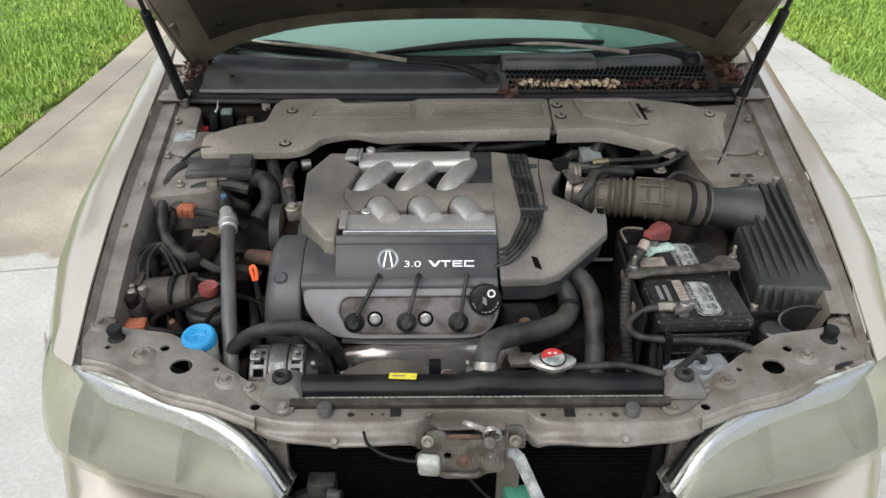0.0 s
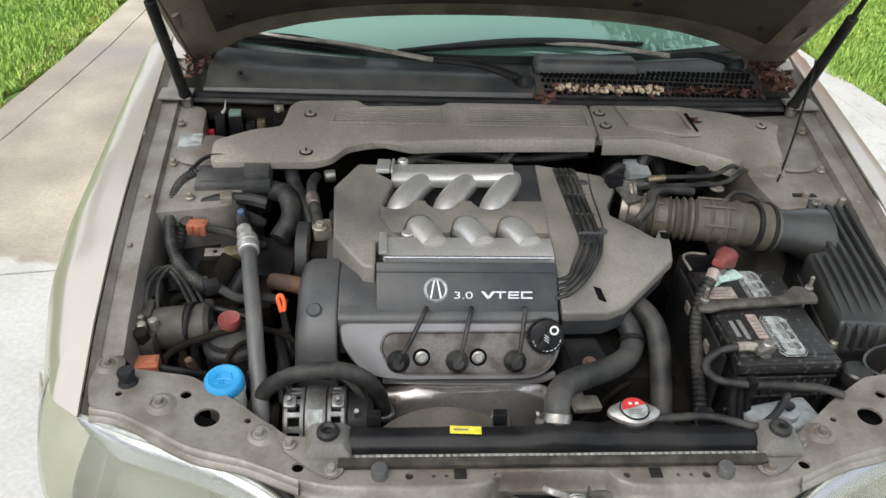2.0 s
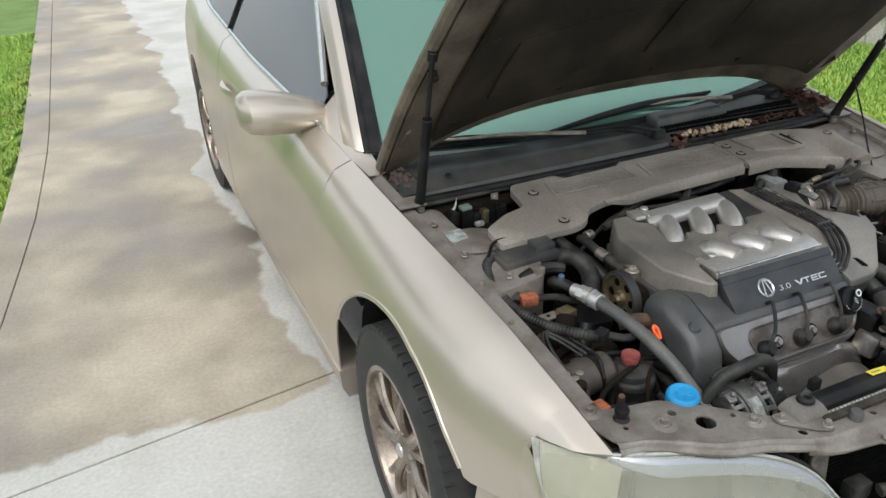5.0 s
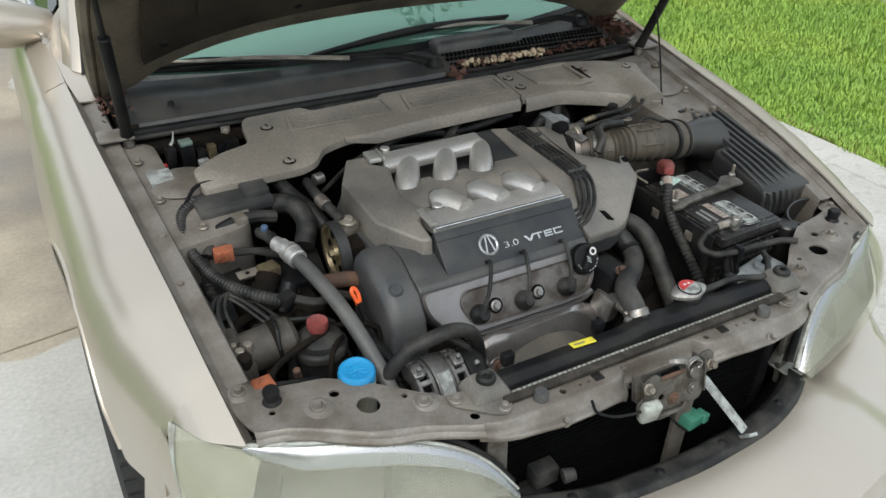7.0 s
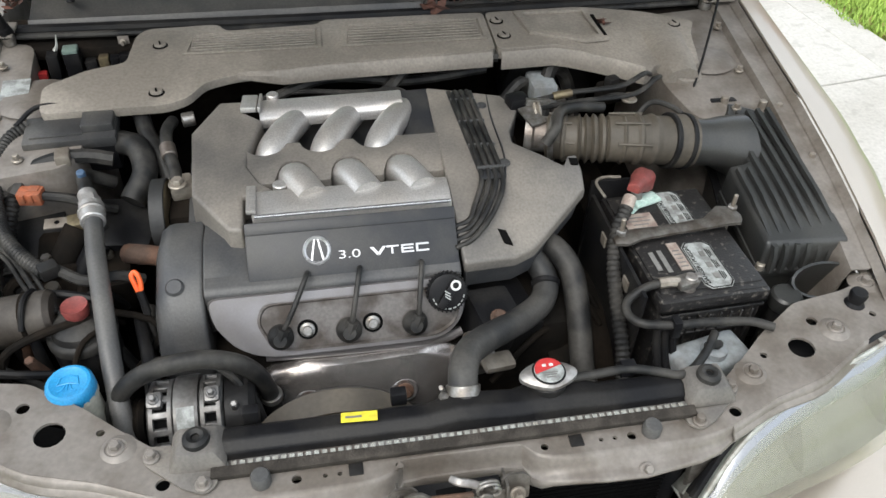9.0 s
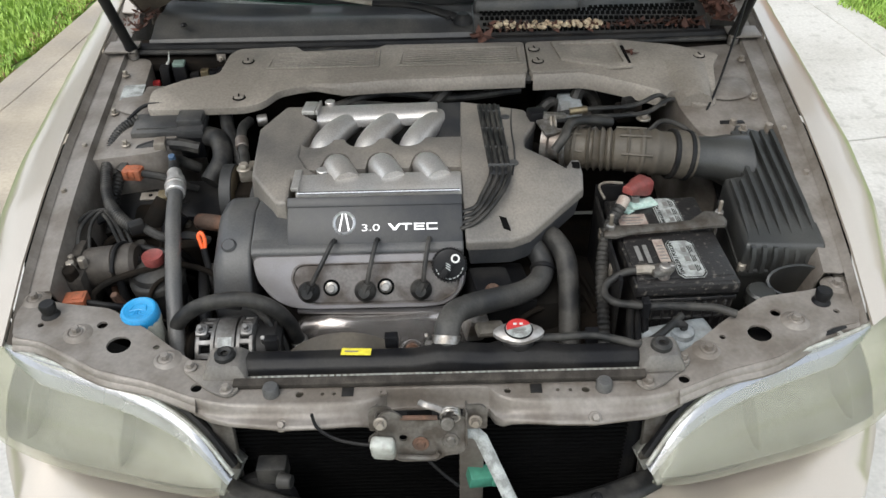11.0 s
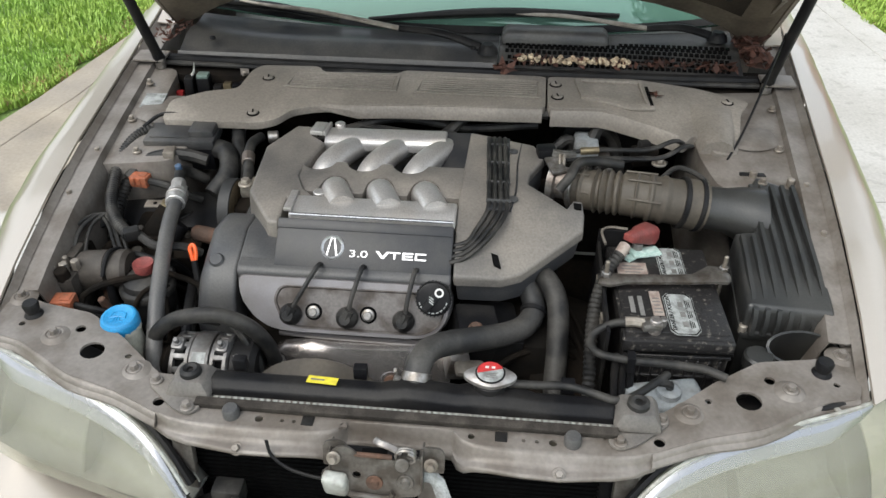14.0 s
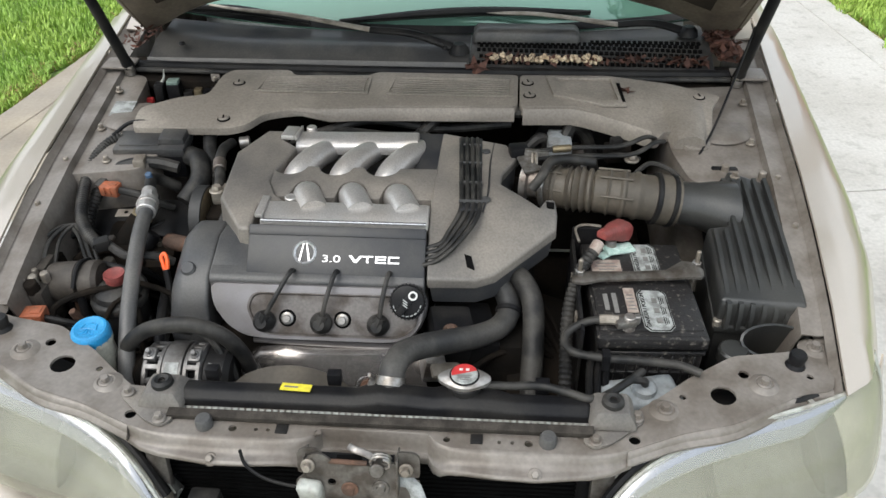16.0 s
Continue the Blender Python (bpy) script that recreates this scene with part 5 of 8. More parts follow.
part("release_lever", tube([(-0.012, 0.800, 0.704), (-0.004, 0.792, 0.708), (0.010, 0.79, 0.704), (0.024, 0.79, 0.694)], 0.0048, 8, 5, squash=0.5), ALUDIRT, latch)
part("striker_slot", box((-0.012, 0.792, 0.688), (0.034, 0.012, 0.004), (0, 0, 4), 0.001), INKSHADE, latch)
part("catch_arm", tube([(-0.045, 0.790, 0.684), (-0.015, 0.785, 0.690), (0.012, 0.786, 0.688)], 0.0035, 8, 4), RUST, latch)
part("plastic_cover", box((-0.064, 0.772, 0.643), (0.034, 0.020, 0.040), (12, 0, -6), 0.008, 3), CLOUDY, latch, "cloudy plastic cable cover")
for x, z in ((-0.012, 0.645), (0.030, 0.650)):
    part("rivet", on_latch(lathe([(0, 0.004), (0.005, 0.004), (0.007, 0.001), (0.011, 0.0015), (0.012, 0.0), (0, 0)], Matrix.Translation((x, z, 0.001)), 16)), RUST if x < 0 else GREASY, latch)
part("release_cable", tube([(-0.080, 0.774, 0.648), (-0.10, 0.776, 0.649), (-0.13, 0.782, 0.653), (-0.155, 0.792, 0.665), (-0.162, 0.80, 0.685)], 0.0024, 8, 6), BLACK, latch)
latch.location += V(0.0, 0.006, 0.007)
stay = thing("latch_stay", (0.06, 0.78, 0.30), "grey vertical stay below the latch", "bracket")
part("post", box((0.060, 0.815, 0.48), (0.036, 0.010, 0.30), w=0.003), BAY, stay)
part("angled_brace", tube([(0.04, 0.803, 0.652), (0.064, 0.801, 0.651), (0.073, 0.796, 0.644), (0.110, 0.742, 0.582), (0.118, 0.73, 0.568)], 0.0095, 8, 1, squash=0.45, straight=True), LABEL, stay, "light grey angled brace")
part("brace_foot", box((0.122, 0.722, 0.560), (0.018, 0.006, 0.03), (40, 0, -8), 0.002), LABEL, stay)
conn = thing("green_plug", (0.065, 0.775, 0.54), "green electrical plug on a thin wire", "connector")
part("shell", box((0.074, 0.803, 0.546), (0.04, 0.026, 0.022), (0, 10, 12), 0.003), GREEN, conn)
part("locking_tab", box((0.096, 0.80, 0.547), (0.013, 0.022, 0.018), (0, 10, 12), 0.002), GREEN, conn)
part("wire", tube([(0.04, 0.78, 0.556), (0.02, 0.785, 0.575), (0.0, 0.79, 0.60), (-0.02, 0.80, 0.62)], 0.0025, 6, 6), BLACK, conn)
for x, y, z in ((-0.26, 0.79, 0.50), (0.10, 0.74, 0.46)):
    horn = thing("horn", (x, y, 0.40), "dark round horn behind the bumper", "horn")
    part("disc", lathe([(0, 0.0), (0.05, 0.002), (0.058, 0.012), (0.052, 0.022), (0.03, 0.026), (0.022, 0.034), (0, 0.036)], basis((x, y + 0.02, z - 0.02), (x, y - 0.03, z + 0.01)), 28), BLACK, horn)
    part("bracket", box((x, y + 0.03, z - 0.06), (0.02, 0.006, 0.12), w=0.002), DARKBAY, horn)
sensor = thing("impact_sensor", (-0.235, 0.80, 0.56), "small grey sensor block beside the condenser", "sensor")
# dark rubber colour puts the shade of the mouth on the grey block
part("block", box((-0.235, 0.81, 0.565), (0.045, 0.03, 0.035), w=0.006), RUBBER, sensor)
part("plug", cyl((-0.22, 0.78, 0.58), (-0.20, 0.775, 0.582), 0.012, 0.010), RUBBER, sensor)

# radiator
rad = thing("radiator", (0.02, 0.905, 0.30), "black-topped radiator with an aluminium core edge", "radiator")
prof = [(0.883, 0.680), (0.886, 0.698), (0.900, 0.706), (0.918, 0.704), (0.928, 0.692), (0.928, 0.66), (0.884, 0.66)]
rings = []
for x, dz, dy in ((-0.290, -0.012, 0), (-0.282, 0.0, 0), (-0.02, 0.0, 0), (0.015, 0.008, 0.006), (0.05, 0.006, 0.004), (0.09, 0.002, 0.004), (0.11, 0.004, 0.008), (0.17, 0.004, 0.008), (0.20, 0.0, 0), (0.308, 0.0, 0), (0.318, -0.012, 0)):
    rings.append([V(x, y + (dy if y > 0.91 else 0), z + (dz if z > 0.67 else 0)) for y, z in prof])
tank = part("top_tank", loft(rings, w=0.003), BLACK, rad)
part("core", box((0.016, 0.898, 0.49), (0.600, 0.030, 0.37), w=0.001), ALUDIRT, rad)
part("header_plate", box((0.016, 0.8785, 0.682), (0.608, 0.012, 0.012), w=0.002), ALUDIRT, rad)
for k in range(64):
    part("crimp_tab", box((-0.285 + k * 0.0096, 0.8765, 0.6888), (0.0060, 0.007, 0.004), w=0.0), CLOUDY, rad)
part("seal_strip", box((0.016, 0.8645, 0.6925), (0.595, 0.014, 0.010), (8, 0, 0), 0.002), FOAM, rad)
cap = part("radiator_cap", loft([[V(0.134 + 0.84 * q * rx * math.cos(a) * (1.04 + 0.24 * math.cos(2 * a)), 0.924 + 0.84 * q * ry * math.sin(a), z) for a in [2 * math.pi * k / 32 for k in range(32)]] for q, rx, ry, z in ((0.8, 0.034, 0.026, 0.7160), (1.0, 0.035, 0.027, 0.7200), (1.0, 0.035, 0.027, 0.7260), (0.86, 0.032, 0.024, 0.7310), (0.6, 0.03, 0.022, 0.7315))]), ALUDIRT, rad)
part("cap_rim", cyl((0.134, 0.924, 0.7305), (0.134, 0.924, 0.7318), 0.0215, seg=32), BLACK, cap)
part("cap_print", cyl((0.134, 0.924, 0.7310), (0.134, 0.924, 0.7339), 0.0190, seg=28), LABEL, cap)
part("cap_print_red", loft([[V(0.134 + 0.0185 * math.cos(a), 0.924 + 0.0185 * math.sin(a), z) for a in [math.pi * (0.12 + 0.96 * k / 14) for k in range(15)]] for z in (0.7340, 0.7348)]), BRIGHTRED, cap)
for k in range(3):
    part("cap_text_bar", box((0.134, 0.920 - 0.0036 * k, 0.7342), (0.020 - 0.004 * k, 0.0012, 0.0006), w=0), GREYINK, cap)
for k in range(2):
    part("cap_mark", box((0.129 + 0.009 * k, 0.931, 0.7351), (0.005, 0.004, 0.0005), w=0), WHITE, cap)
part("filler_neck", cyl((0.134, 0.919, 0.69), (0.134, 0.924, 0.714), 0.024, seg=22), BLACK, tank)
part("outlet_neck", cyl((0.025, 0.905, 0.672), (0.0265, 0.926, 0.700), 0.0185, 0.0185), BLACK, tank)
part("warning_sticker", box((-0.106, 0.908, 0.7085), (0.044, 0.016, 0.001), (-10, 0, -3), 0), YELLOW, tank, "small yellow warning sticker")
part("sticker_mark", box((-0.113, 0.908, 0.7095), (0.020, 0.003, 0.0006), (-10, 0, -3), 0), GREYINK, tank)
for x in (-0.235, -0.055, 0.245):
    part("tank_clip", box((x, 0.933, 0.706), (0.02, 0.014, 0.022), w=0.002), BLACK, tank)
shroud = thing("fan_shroud", (-0.11, 0.955, 0.33), "dusty brown fan shroud behind the radiator", "fan shroud")
for x in (-0.132, 0.16):
    part("ring", lathe([(0.106, -0.026), (0.114, -0.026), (0.120, 0.006), (0.110, 0.016), (0.02, 0.034), (0, 0.034)], Matrix.Translation((x, 0.962, 0.571 if x < 0 else 0.53)) @ Matrix.Rotation(radians(-90), 4, "X"), 44), BROWNRUB if x < 0 else BLACK, shroud)
    part("motor", cyl((x, 0.985, 0.53), (x, 1.03, 0.53), 0.045, 0.04), BLACK, shroud)
part("panel", box((0.01, 0.94, 0.50), (0.56, 0.012, 0.34), w=0.004), BLACK, shroud)

# ---- cowl and wipers ----
cowl = thing("scuttle_cover", (0, 1.85, 0.82), "weathered black plastic scuttle cover below the windscreen", "cover")


def cowl_row(y0, y1, z0, z1, xa, xb, n=16):
    rows = []
    for k in range(7):
        t = k / 6
        rows.append([V(x, y0 + (y1 + 0.09 * (x / 0.70) ** 2 - y0) * t + 0.0, z0 + (z1 - z0) * t + 0.014 * math.sin(math.pi * min(1, t * 1.25)) ** 2) for x in stations(xa, xb, n)])
    return rows


part("left_section", sheet(cowl_row(1.772, 1.888, 0.835, 0.862, -0.625, 0.105), 0.004), COWL, cowl)
part("right_section", sheet(cowl_row(1.772, 1.888, 0.830, 0.862, 0.108, 0.64), 0.004), COWL, cowl)
part("front_face", sheet([[V(x, 1.774, 0.838) for x in stations(-0.625, 0.10, 6)], [V(x, 1.766, 0.828) for x in stations(-0.625, 0.10, 6)], [V(x, 1.762, 0.808) for x in stations(-0.625, 0.10, 6)]], 0.003), COWL, cowl)
seal = part("hood_seal", tube([(x, 1.752 + 0.012 * (x / 0.68) ** 2, 0.826) for x in stations(-0.67, 0.67, 12)], 0.010, 8, 3), BLACK, cowl)
part("seal_lip", tube([(x, 1.738 + 0.012 * (x / 0.68) ** 2, 0.82) for x in stations(-0.67, 0.67, 12)], 0.006, 8, 3), RUBBER, cowl)
hump = part("intake_hump", loft([[V(0.231 + a * w, 1.866 + b * d, z) for a, b in ((-1, -1), (1, -1), (1.0, 1), (-1.0, 1))] for z, w, d in ((0.855, 0.122, 0.032), (0.878, 0.119, 0.028), (0.890, 0.110, 0.02))], w=0.010, seg=3), COWL, cowl)
hole = bmesh.new()
mesh_m = []
for r in range(6):
    for c in range(42):
        x, y = 0.125 + c * 0.0118 + (0.006 if r % 2 else 0), 1.782 + r * 0.0135
        t = (y - 1.772) / (1.888 + 0.09 * (x / 0.70) ** 2 - 1.772)
        if 0.05 < t < 0.75 and not (x < 0.37 and y > 1.838):
            z = 0.830 + 0.032 * t + 0.014 * math.sin(math.pi * min(1, t * 1.25)) ** 2 + 0.0032
            mesh_m.append((x, y, z))
for x, y, z in mesh_m:
    b = bmesh.new()
    bmesh.ops.create_cube(b, size=1)
    b.transform(pose(x, y, z, 24, 0, 0) @ Matrix.Diagonal((0.0078, 0.0082, 0.003, 1)))
    hole = join(hole, b)
tagged(part("grille_mesh", hole, INKSHADE, cowl), kind="stuff")
for s, x in ((-1, -0.55), (1, 0.05)):
    part("push_clip", cyl((x, 1.80, 0.858), (x, 1.802, 0.866), 0.008, 0.006, 12), BLACK, cowl)


def wiper(nut, elbow, tip, b0, b1, label):
    w = thing("wiper", nut, label, "wiper", "windscreen wipers")
    n, e, t = Vector(nut), Vector(elbow), Vector(tip)
    part("pivot_cap", lathe([(0, 0.02), (0.012, 0.02), (0.02, 0.012), (0.024, 0.0), (0, 0)], Matrix.Translation(n - V(0, 0, 0.006)), 18), BLACK, w)
    part("arm_root", tube([n, n.lerp(e, 0.5) + V(0, 0, 0.012), e], lambda k: 0.011 - 0.003 * k, 8, 6, squash=0.55), BLACK, w)
    part("arm", tube([e, e.lerp(t, 0.5) + V(0, 0, 0.006), t.lerp(e, 0.2), t], lambda k: 0.0062 - 0.003 * k, 8, 6, squash=0.5), BRACKET, w, "silver-worn arm")
    blade = part("blade", tube([b0, Vector(b0).lerp(Vector(b1), 0.5) + V(0, 0.004, 0.010), b1], lambda k: 0.010 * (0.35 + 0.65 * math.sin(math.pi * min(0.98, max(0.02, k)))), 8, 8, squash=1.2), BLACK, w)
    part("rubber_edge", tube([Vector(b0) + V(0, 0.006, -0.006), Vector(b0).lerp(Vector(b1), 0.5) + V(0, 0.008, 0.0), Vector(b1) + V(0, 0.006, -0.006)], 0.004, 6, 6), RUBBER, blade)


wiper((0.082, 1.80, 0.858), (-0.123, 1.842, 0.885), (-0.521, 1.935, 0.905), (-0.622, 1.955, 0.890), (-0.275, 1.90, 0.880), "black windscreen wiper with a bare silver arm")
wiper((0.60, 1.90, 0.868), (0.44, 1.905, 0.882), (0.10, 1.918, 0.907), (-0.203, 1.898, 0.884), (0.379, 1.935, 0.900), "black windscreen wiper beside the intake hump")

# cowl cover over the bulkhead: two dusty mouldings
tray = thing("cowl_cover", (0, 1.64, 0.80), "dusty brown plastic bulkhead cover in two pieces", "cover")
zc = lambda x, y: 0.805 + 0.10 * (y - 1.55) + 0.012 * math.sin((y - 1.46) * 9)
left_out = rounded([(-0.562, 1.500), (-0.566, 1.565), (-0.50, 1.604), (-0.438, 1.620), (-0.430, 1.705), (-0.414, 1.730), (-0.287, 1.735), (-0.273, 1.708), (-0.107, 1.716), (-0.095, 1.732), (0.213, 1.730), (0.211, 1.596), (-0.10, 1.585), (-0.26, 1.566), (-0.304, 1.552), (-0.330, 1.517), (-0.365, 1.503)], 0.014, 4)
right_out = rounded([(0.217, 1.730), (0.40, 1.734), (0.542, 1.718), (0.640, 1.693), (0.612, 1.640), (0.598, 1.57), (0.582, 1.502), (0.535, 1.496), (0.522, 1.535), (0.500, 1.538), (0.478, 1.508), (0.41, 1.555), (0.33, 1.602), (0.215, 1.597)], 0.014, 4)
zc2 = lambda x, y: zc(x, y) - 0.12 * max(0, x - 0.46) - 0.06 * max(0, 1.60 - y)
cov = part("long_cover", plate(left_out, zc, 0.015, w=0.007, seg=3), COVER, tray)
cov2 = part("end_cover", plate(right_out, zc2, 0.022, w=0.008, seg=3), COVER, tray)
part("skirt", sheet([[V(x, lerp_table([(-0.25, 1.568), (-0.10, 1.585), (0.205, 1.595)], x) - a, zc(x, 1.58) - b * min(1, 0.25 + (x + 0.25) / 0.10)) for x in stations(-0.25, 0.205, 12)] for a, b in ((-0.003, 0.004), (0.004, 0.012), (0.005, 0.028))], 0.003), COVER, cov)
part("skirt", sheet([[V(x, lerp_table([(0.22, 1.596), (0.33, 1.601), (0.41, 1.554), (0.47, 1.512)], x) - a, zc2(x, 1.58) - b) for x in stations(0.222, 0.47, 10)] for a, b in ((-0.003, 0.004), (0.004, 0.012), (0.006, 0.034))], 0.003), COVER, cov2)
# two sunken fields with fine ribs, parted by a flat bridge
for x0, x1, y0, y1 in ((-0.345, -0.102, 1.640, 1.704), (-0.066, 0.203, 1.638, 1.710)):
    part("field_rim", plate([(x0, y0 - 0.006), (x1, y0 - 0.006), (x1, y1), (x0 + 0.012, y1)], lambda x, y: zc(x, y) + 0.002, 0.003, [[(x0 + 0.008, y0), (x1 - 0.006, y0), (x1 - 0.006, y1 - 0.006), (x0 + 0.018, y1 - 0.006)]]), COVER, cov)
    for k in range(7):
        y = y0 + 0.006 + (y1 - y0 - 0.016) * k / 6
        part("cover_rib", tube([(x0 + 0.014, y, zc(x0, y) + 0.0004), ((x0 + x1) / 2, y, zc(x0, y) + 0.0004), (x1 - 0.010, y, zc(x0, y) + 0.0004)], 0.0018, 6, 2, squash=1.4), COVER, cov)
part("hump", loft([[V(0.545 + a * w, y, zc2(0.53, y) - 0.010 + h * b) for a, b in ((-1, 0), (-0.7, 0.75), (-0.25, 1), (0.25, 1), (0.7, 0.75), (1, 0))] for y, w, h in ((1.505, 0.034, 0.028), (1.54, 0.04, 0.030), (1.59, 0.045, 0.022), (1.65, 0.05, 0.010))]), COVER, cov2)
for x, y in ((-0.385, 1.669), (-0.382, 1.535), (0.233, 1.693), (0.236, 1.640), (0.590, 1.675)):
    z = zc(x, y) if x < 0.215 else zc2(x, y)
    clip = part("push_clip", lathe([(0, 0.004), (0.007, 0.0045), (0.010, 0.003), (0.011, -0.001), (0, -0.001)], Matrix.Translation((x, y, z)), 18), COVER, tray)
    part("clip_slot", box((x, y, z + 0.0045), (0.003, 0.013, 0.0015), (0, 0, 12), 0), INKSHADE, clip)
    part("clip_gap", lathe([(0.0105, 0.0006), (0.0125, 0.0008), (0.0135, -0.001), (0.0105, -0.001)], Matrix.Translation((x, y, z)), 18), INKSHADE, clip)
part("triangle_recess", plate([(0.272, 1.722), (0.420, 1.722), (0.432, 1.606), (0.385, 1.602), (0.285, 1.640)], lambda x, y: zc2(x, y) + 0.004, 0.006, [[(0.288, 1.712), (0.408, 1.712), (0.416, 1.622), (0.385, 1.618), (0.300, 1.650)]], w=0.001), COVER, cov2)
part("slot", box((0.424, 1.652, zc2(0.42, 1.65) + 0.003), (0.007, 0.075, 0.003), (6, 0, 4), 0.001), INKSHADE, cov2)

# debris that collected in the corner of the cowl
def litter(name, count, spot, size, material, label, seed, round_bits=False):
    rg = random.Random(seed)
    b = bmesh.new()
    for _ in range(count):
        x, y, z = spot(rg)
        m = pose(x, y, z, rg.uniform(-50, 50), rg.uniform(-50, 50), rg.uniform(0, 360))
        k = size * rg.uniform(0.5, 1.3)
        if round_bits:
            t = bmesh.new()
            bmesh.ops.create_icosphere(t, subdivisions=1, radius=k)
            t.transform(m @ Matrix.Diagonal((1, 0.8, 0.7, 1)))
            b = join(b, t)
        else:
            vs = [b.verts.new(m @ V(*p)) for p in ((-k, 0, 0), (-k * 0.2, -k * 0.42, k * 0.12), (k, 0, k * 0.2), (0.0, k * 0.42, -k * 0.1))]
            b.faces.new(vs)
    return solo(name, b, material, label, "debris", kind="stuff")


litter("seed_litter", 85, lambda r: (0.15 + 0.25 * r.random(), 1.765 + 0.02 * r.random(), 0.846 + 0.010 * r.random()), 0.0075, SEED, "pale seeds gathered along the cowl edge", 3, True)
litter("leaf_litter", 140, lambda r: (0.13 + 0.50 * r.random() ** 0.8, 1.763 + 0.025 * r.random(), 0.843 + 0.012 * r.random()), 0.013, DRYLEAF, "dry brown leaves along the cowl edge", 4)
litter("leaf_pile", 170, lambda r: (0.64 + 0.055 * r.random(), 1.77 + 0.15 * r.random(), 0.85 + 0.03 * r.random()), 0.017, DRYLEAF, "pile of dry red-brown leaves beside the hinge", 5)
litter("leaf_pile_west", 60, lambda r: (-0.69 + 0.06 * r.random(), 1.78 + 0.13 * r.random(), 0.85 + 0.02 * r.random()), 0.010, DRYLEAF, "pile of dry red-brown leaves beside the hinge", 6)
litter("stray_leaf", 7, lambda r: (0.105 + 0.03 * r.random(), 1.735 + 0.02 * r.random(), 0.84), 0.02, DRYLEAF, "dry curled leaf on the bulkhead cover", 8)
litter("stray_twig_leaf", 6, lambda r: (0.42 + 0.03 * r.random(), 1.665 + 0.015 * r.random(), 0.826), 0.016, DRYLEAF, "dry curled leaf on the bulkhead cover", 9)

# ---- engine ----
engine = thing("engine", (-0.03, 1.3, 0.28), "dusty V6 engine with grey plastic covers and aluminium runners", "engine")
# block and rear bank take the near-black that stands for shade
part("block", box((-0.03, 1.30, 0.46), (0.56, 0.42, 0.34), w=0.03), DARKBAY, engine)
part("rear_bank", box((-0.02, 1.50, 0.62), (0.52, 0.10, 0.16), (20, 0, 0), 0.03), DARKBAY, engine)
# dust-coated intake cover: shoulder, scalloped bridge and angular lobe
def creased(outline, cuts, thick, w, flare=0.0, about=(0, 0)):
    """A moulding from its upper outline; cuts are pairs of corners joined by a fold."""
    b = bmesh.new()
    vs = [b.verts.new((x, y, 0)) for x, y, z in outline]
    edges = [b.edges.new((vs[i - 1], vs[i])) for i in range(len(vs))]
    edges += [b.edges.new((vs[i], vs[j])) for i, j in cuts]
    bmesh.ops.triangle_fill(b, use_beauty=True, use_dissolve=False, edges=edges)
    for v, p in zip(vs, outline):
        v.co.z = p[2]
    r = bmesh.ops.extrude_face_region(b, geom=b.faces[:])
    for v in r["geom"]:
        if isinstance(v, bmesh.types.BMVert):
            v.co.z -= thick
            v.co.x += (v.co.x - about[0]) * flare
            v.co.y += (v.co.y - about[1]) * flare
    bevel(b, w, 3, 44)
    return b


SHOULDER = [(-0.240, 1.488, 0.811), (-0.278, 1.491, 0.810), (-0.319, 1.412, 0.805), (-0.311, 1.268, 0.794), (-0.258, 1.190, 0.786), (-0.238, 1.186, 0.786), (-0.238, 1.250, 0.797), (-0.188, 1.253, 0.797), (-0.216, 1.280, 0.799), (-0.233, 1.318, 0.802), (-0.230, 1.356, 0.804), (-0.209, 1.432, 0.807), (-0.236, 1.455, 0.809)]
part("intake_cover_side", creased(SHOULDER, [], 0.062, 0.006, 0.05, (-0.24, 1.34)), DUSTY, engine)
part("shoulder_skirt", loft([[V(x * k - 0.24 * (1 - k), y, z) for x, y in ((-0.285, 1.50), (-0.332, 1.42), (-0.325, 1.262), (-0.268, 1.180), (-0.21, 1.18), (-0.21, 1.50))] for k, z in ((0.96, 0.66), (1.0, 0.745))], w=0.006), TIMING, engine)
# recessed floor under the runners, black as its shade, and the scalloped bridge
part("runner_bed", plate(rounded([(-0.235, 1.20), (0.07, 1.20), (0.075, 1.495), (-0.235, 1.495)], 0.01), lambda x, y: 0.742 + 0.05 * (y - 1.2), 0.06, w=0.004), PLATE, engine)
# slope in satin black that paints in the shadow of the inner corner
part("bed_slope", sheet([[V(0.020, 1.497, 0.806), V(0.070, 1.499, 0.806)], [V(0.019, 1.445, 0.792), V(0.070, 1.45, 0.803)], [V(0.012, 1.40, 0.768), V(0.068, 1.378, 0.798)]], 0.004), PLATE, engine)
scal = []
for k in range(73):
    x = -0.236 + 0.300 * k / 72
    near = min(abs(x - e) for e in (-0.206, -0.121, -0.036))
    scal.append((x, 1.366 - 0.027 * max(0, 1 - (near / 0.031) ** 2) ** 0.5))
for k in range(72, -1, -1):
    x = -0.236 + 0.300 * k / 72
    near = min(abs(x - e) for e in (-0.163, -0.082, -0.001))
    scal.append((x, 1.282 + 0.040 * max(0, 1 - (near / 0.0285) ** 2) ** 0.5))
part("runner_bridge", plate(scal, lambda x, y: 0.803 + 0.04 * (y - 1.34) - 0.30 * max(0, 1.315 - y), 0.05, w=0.004), DUSTY, engine)
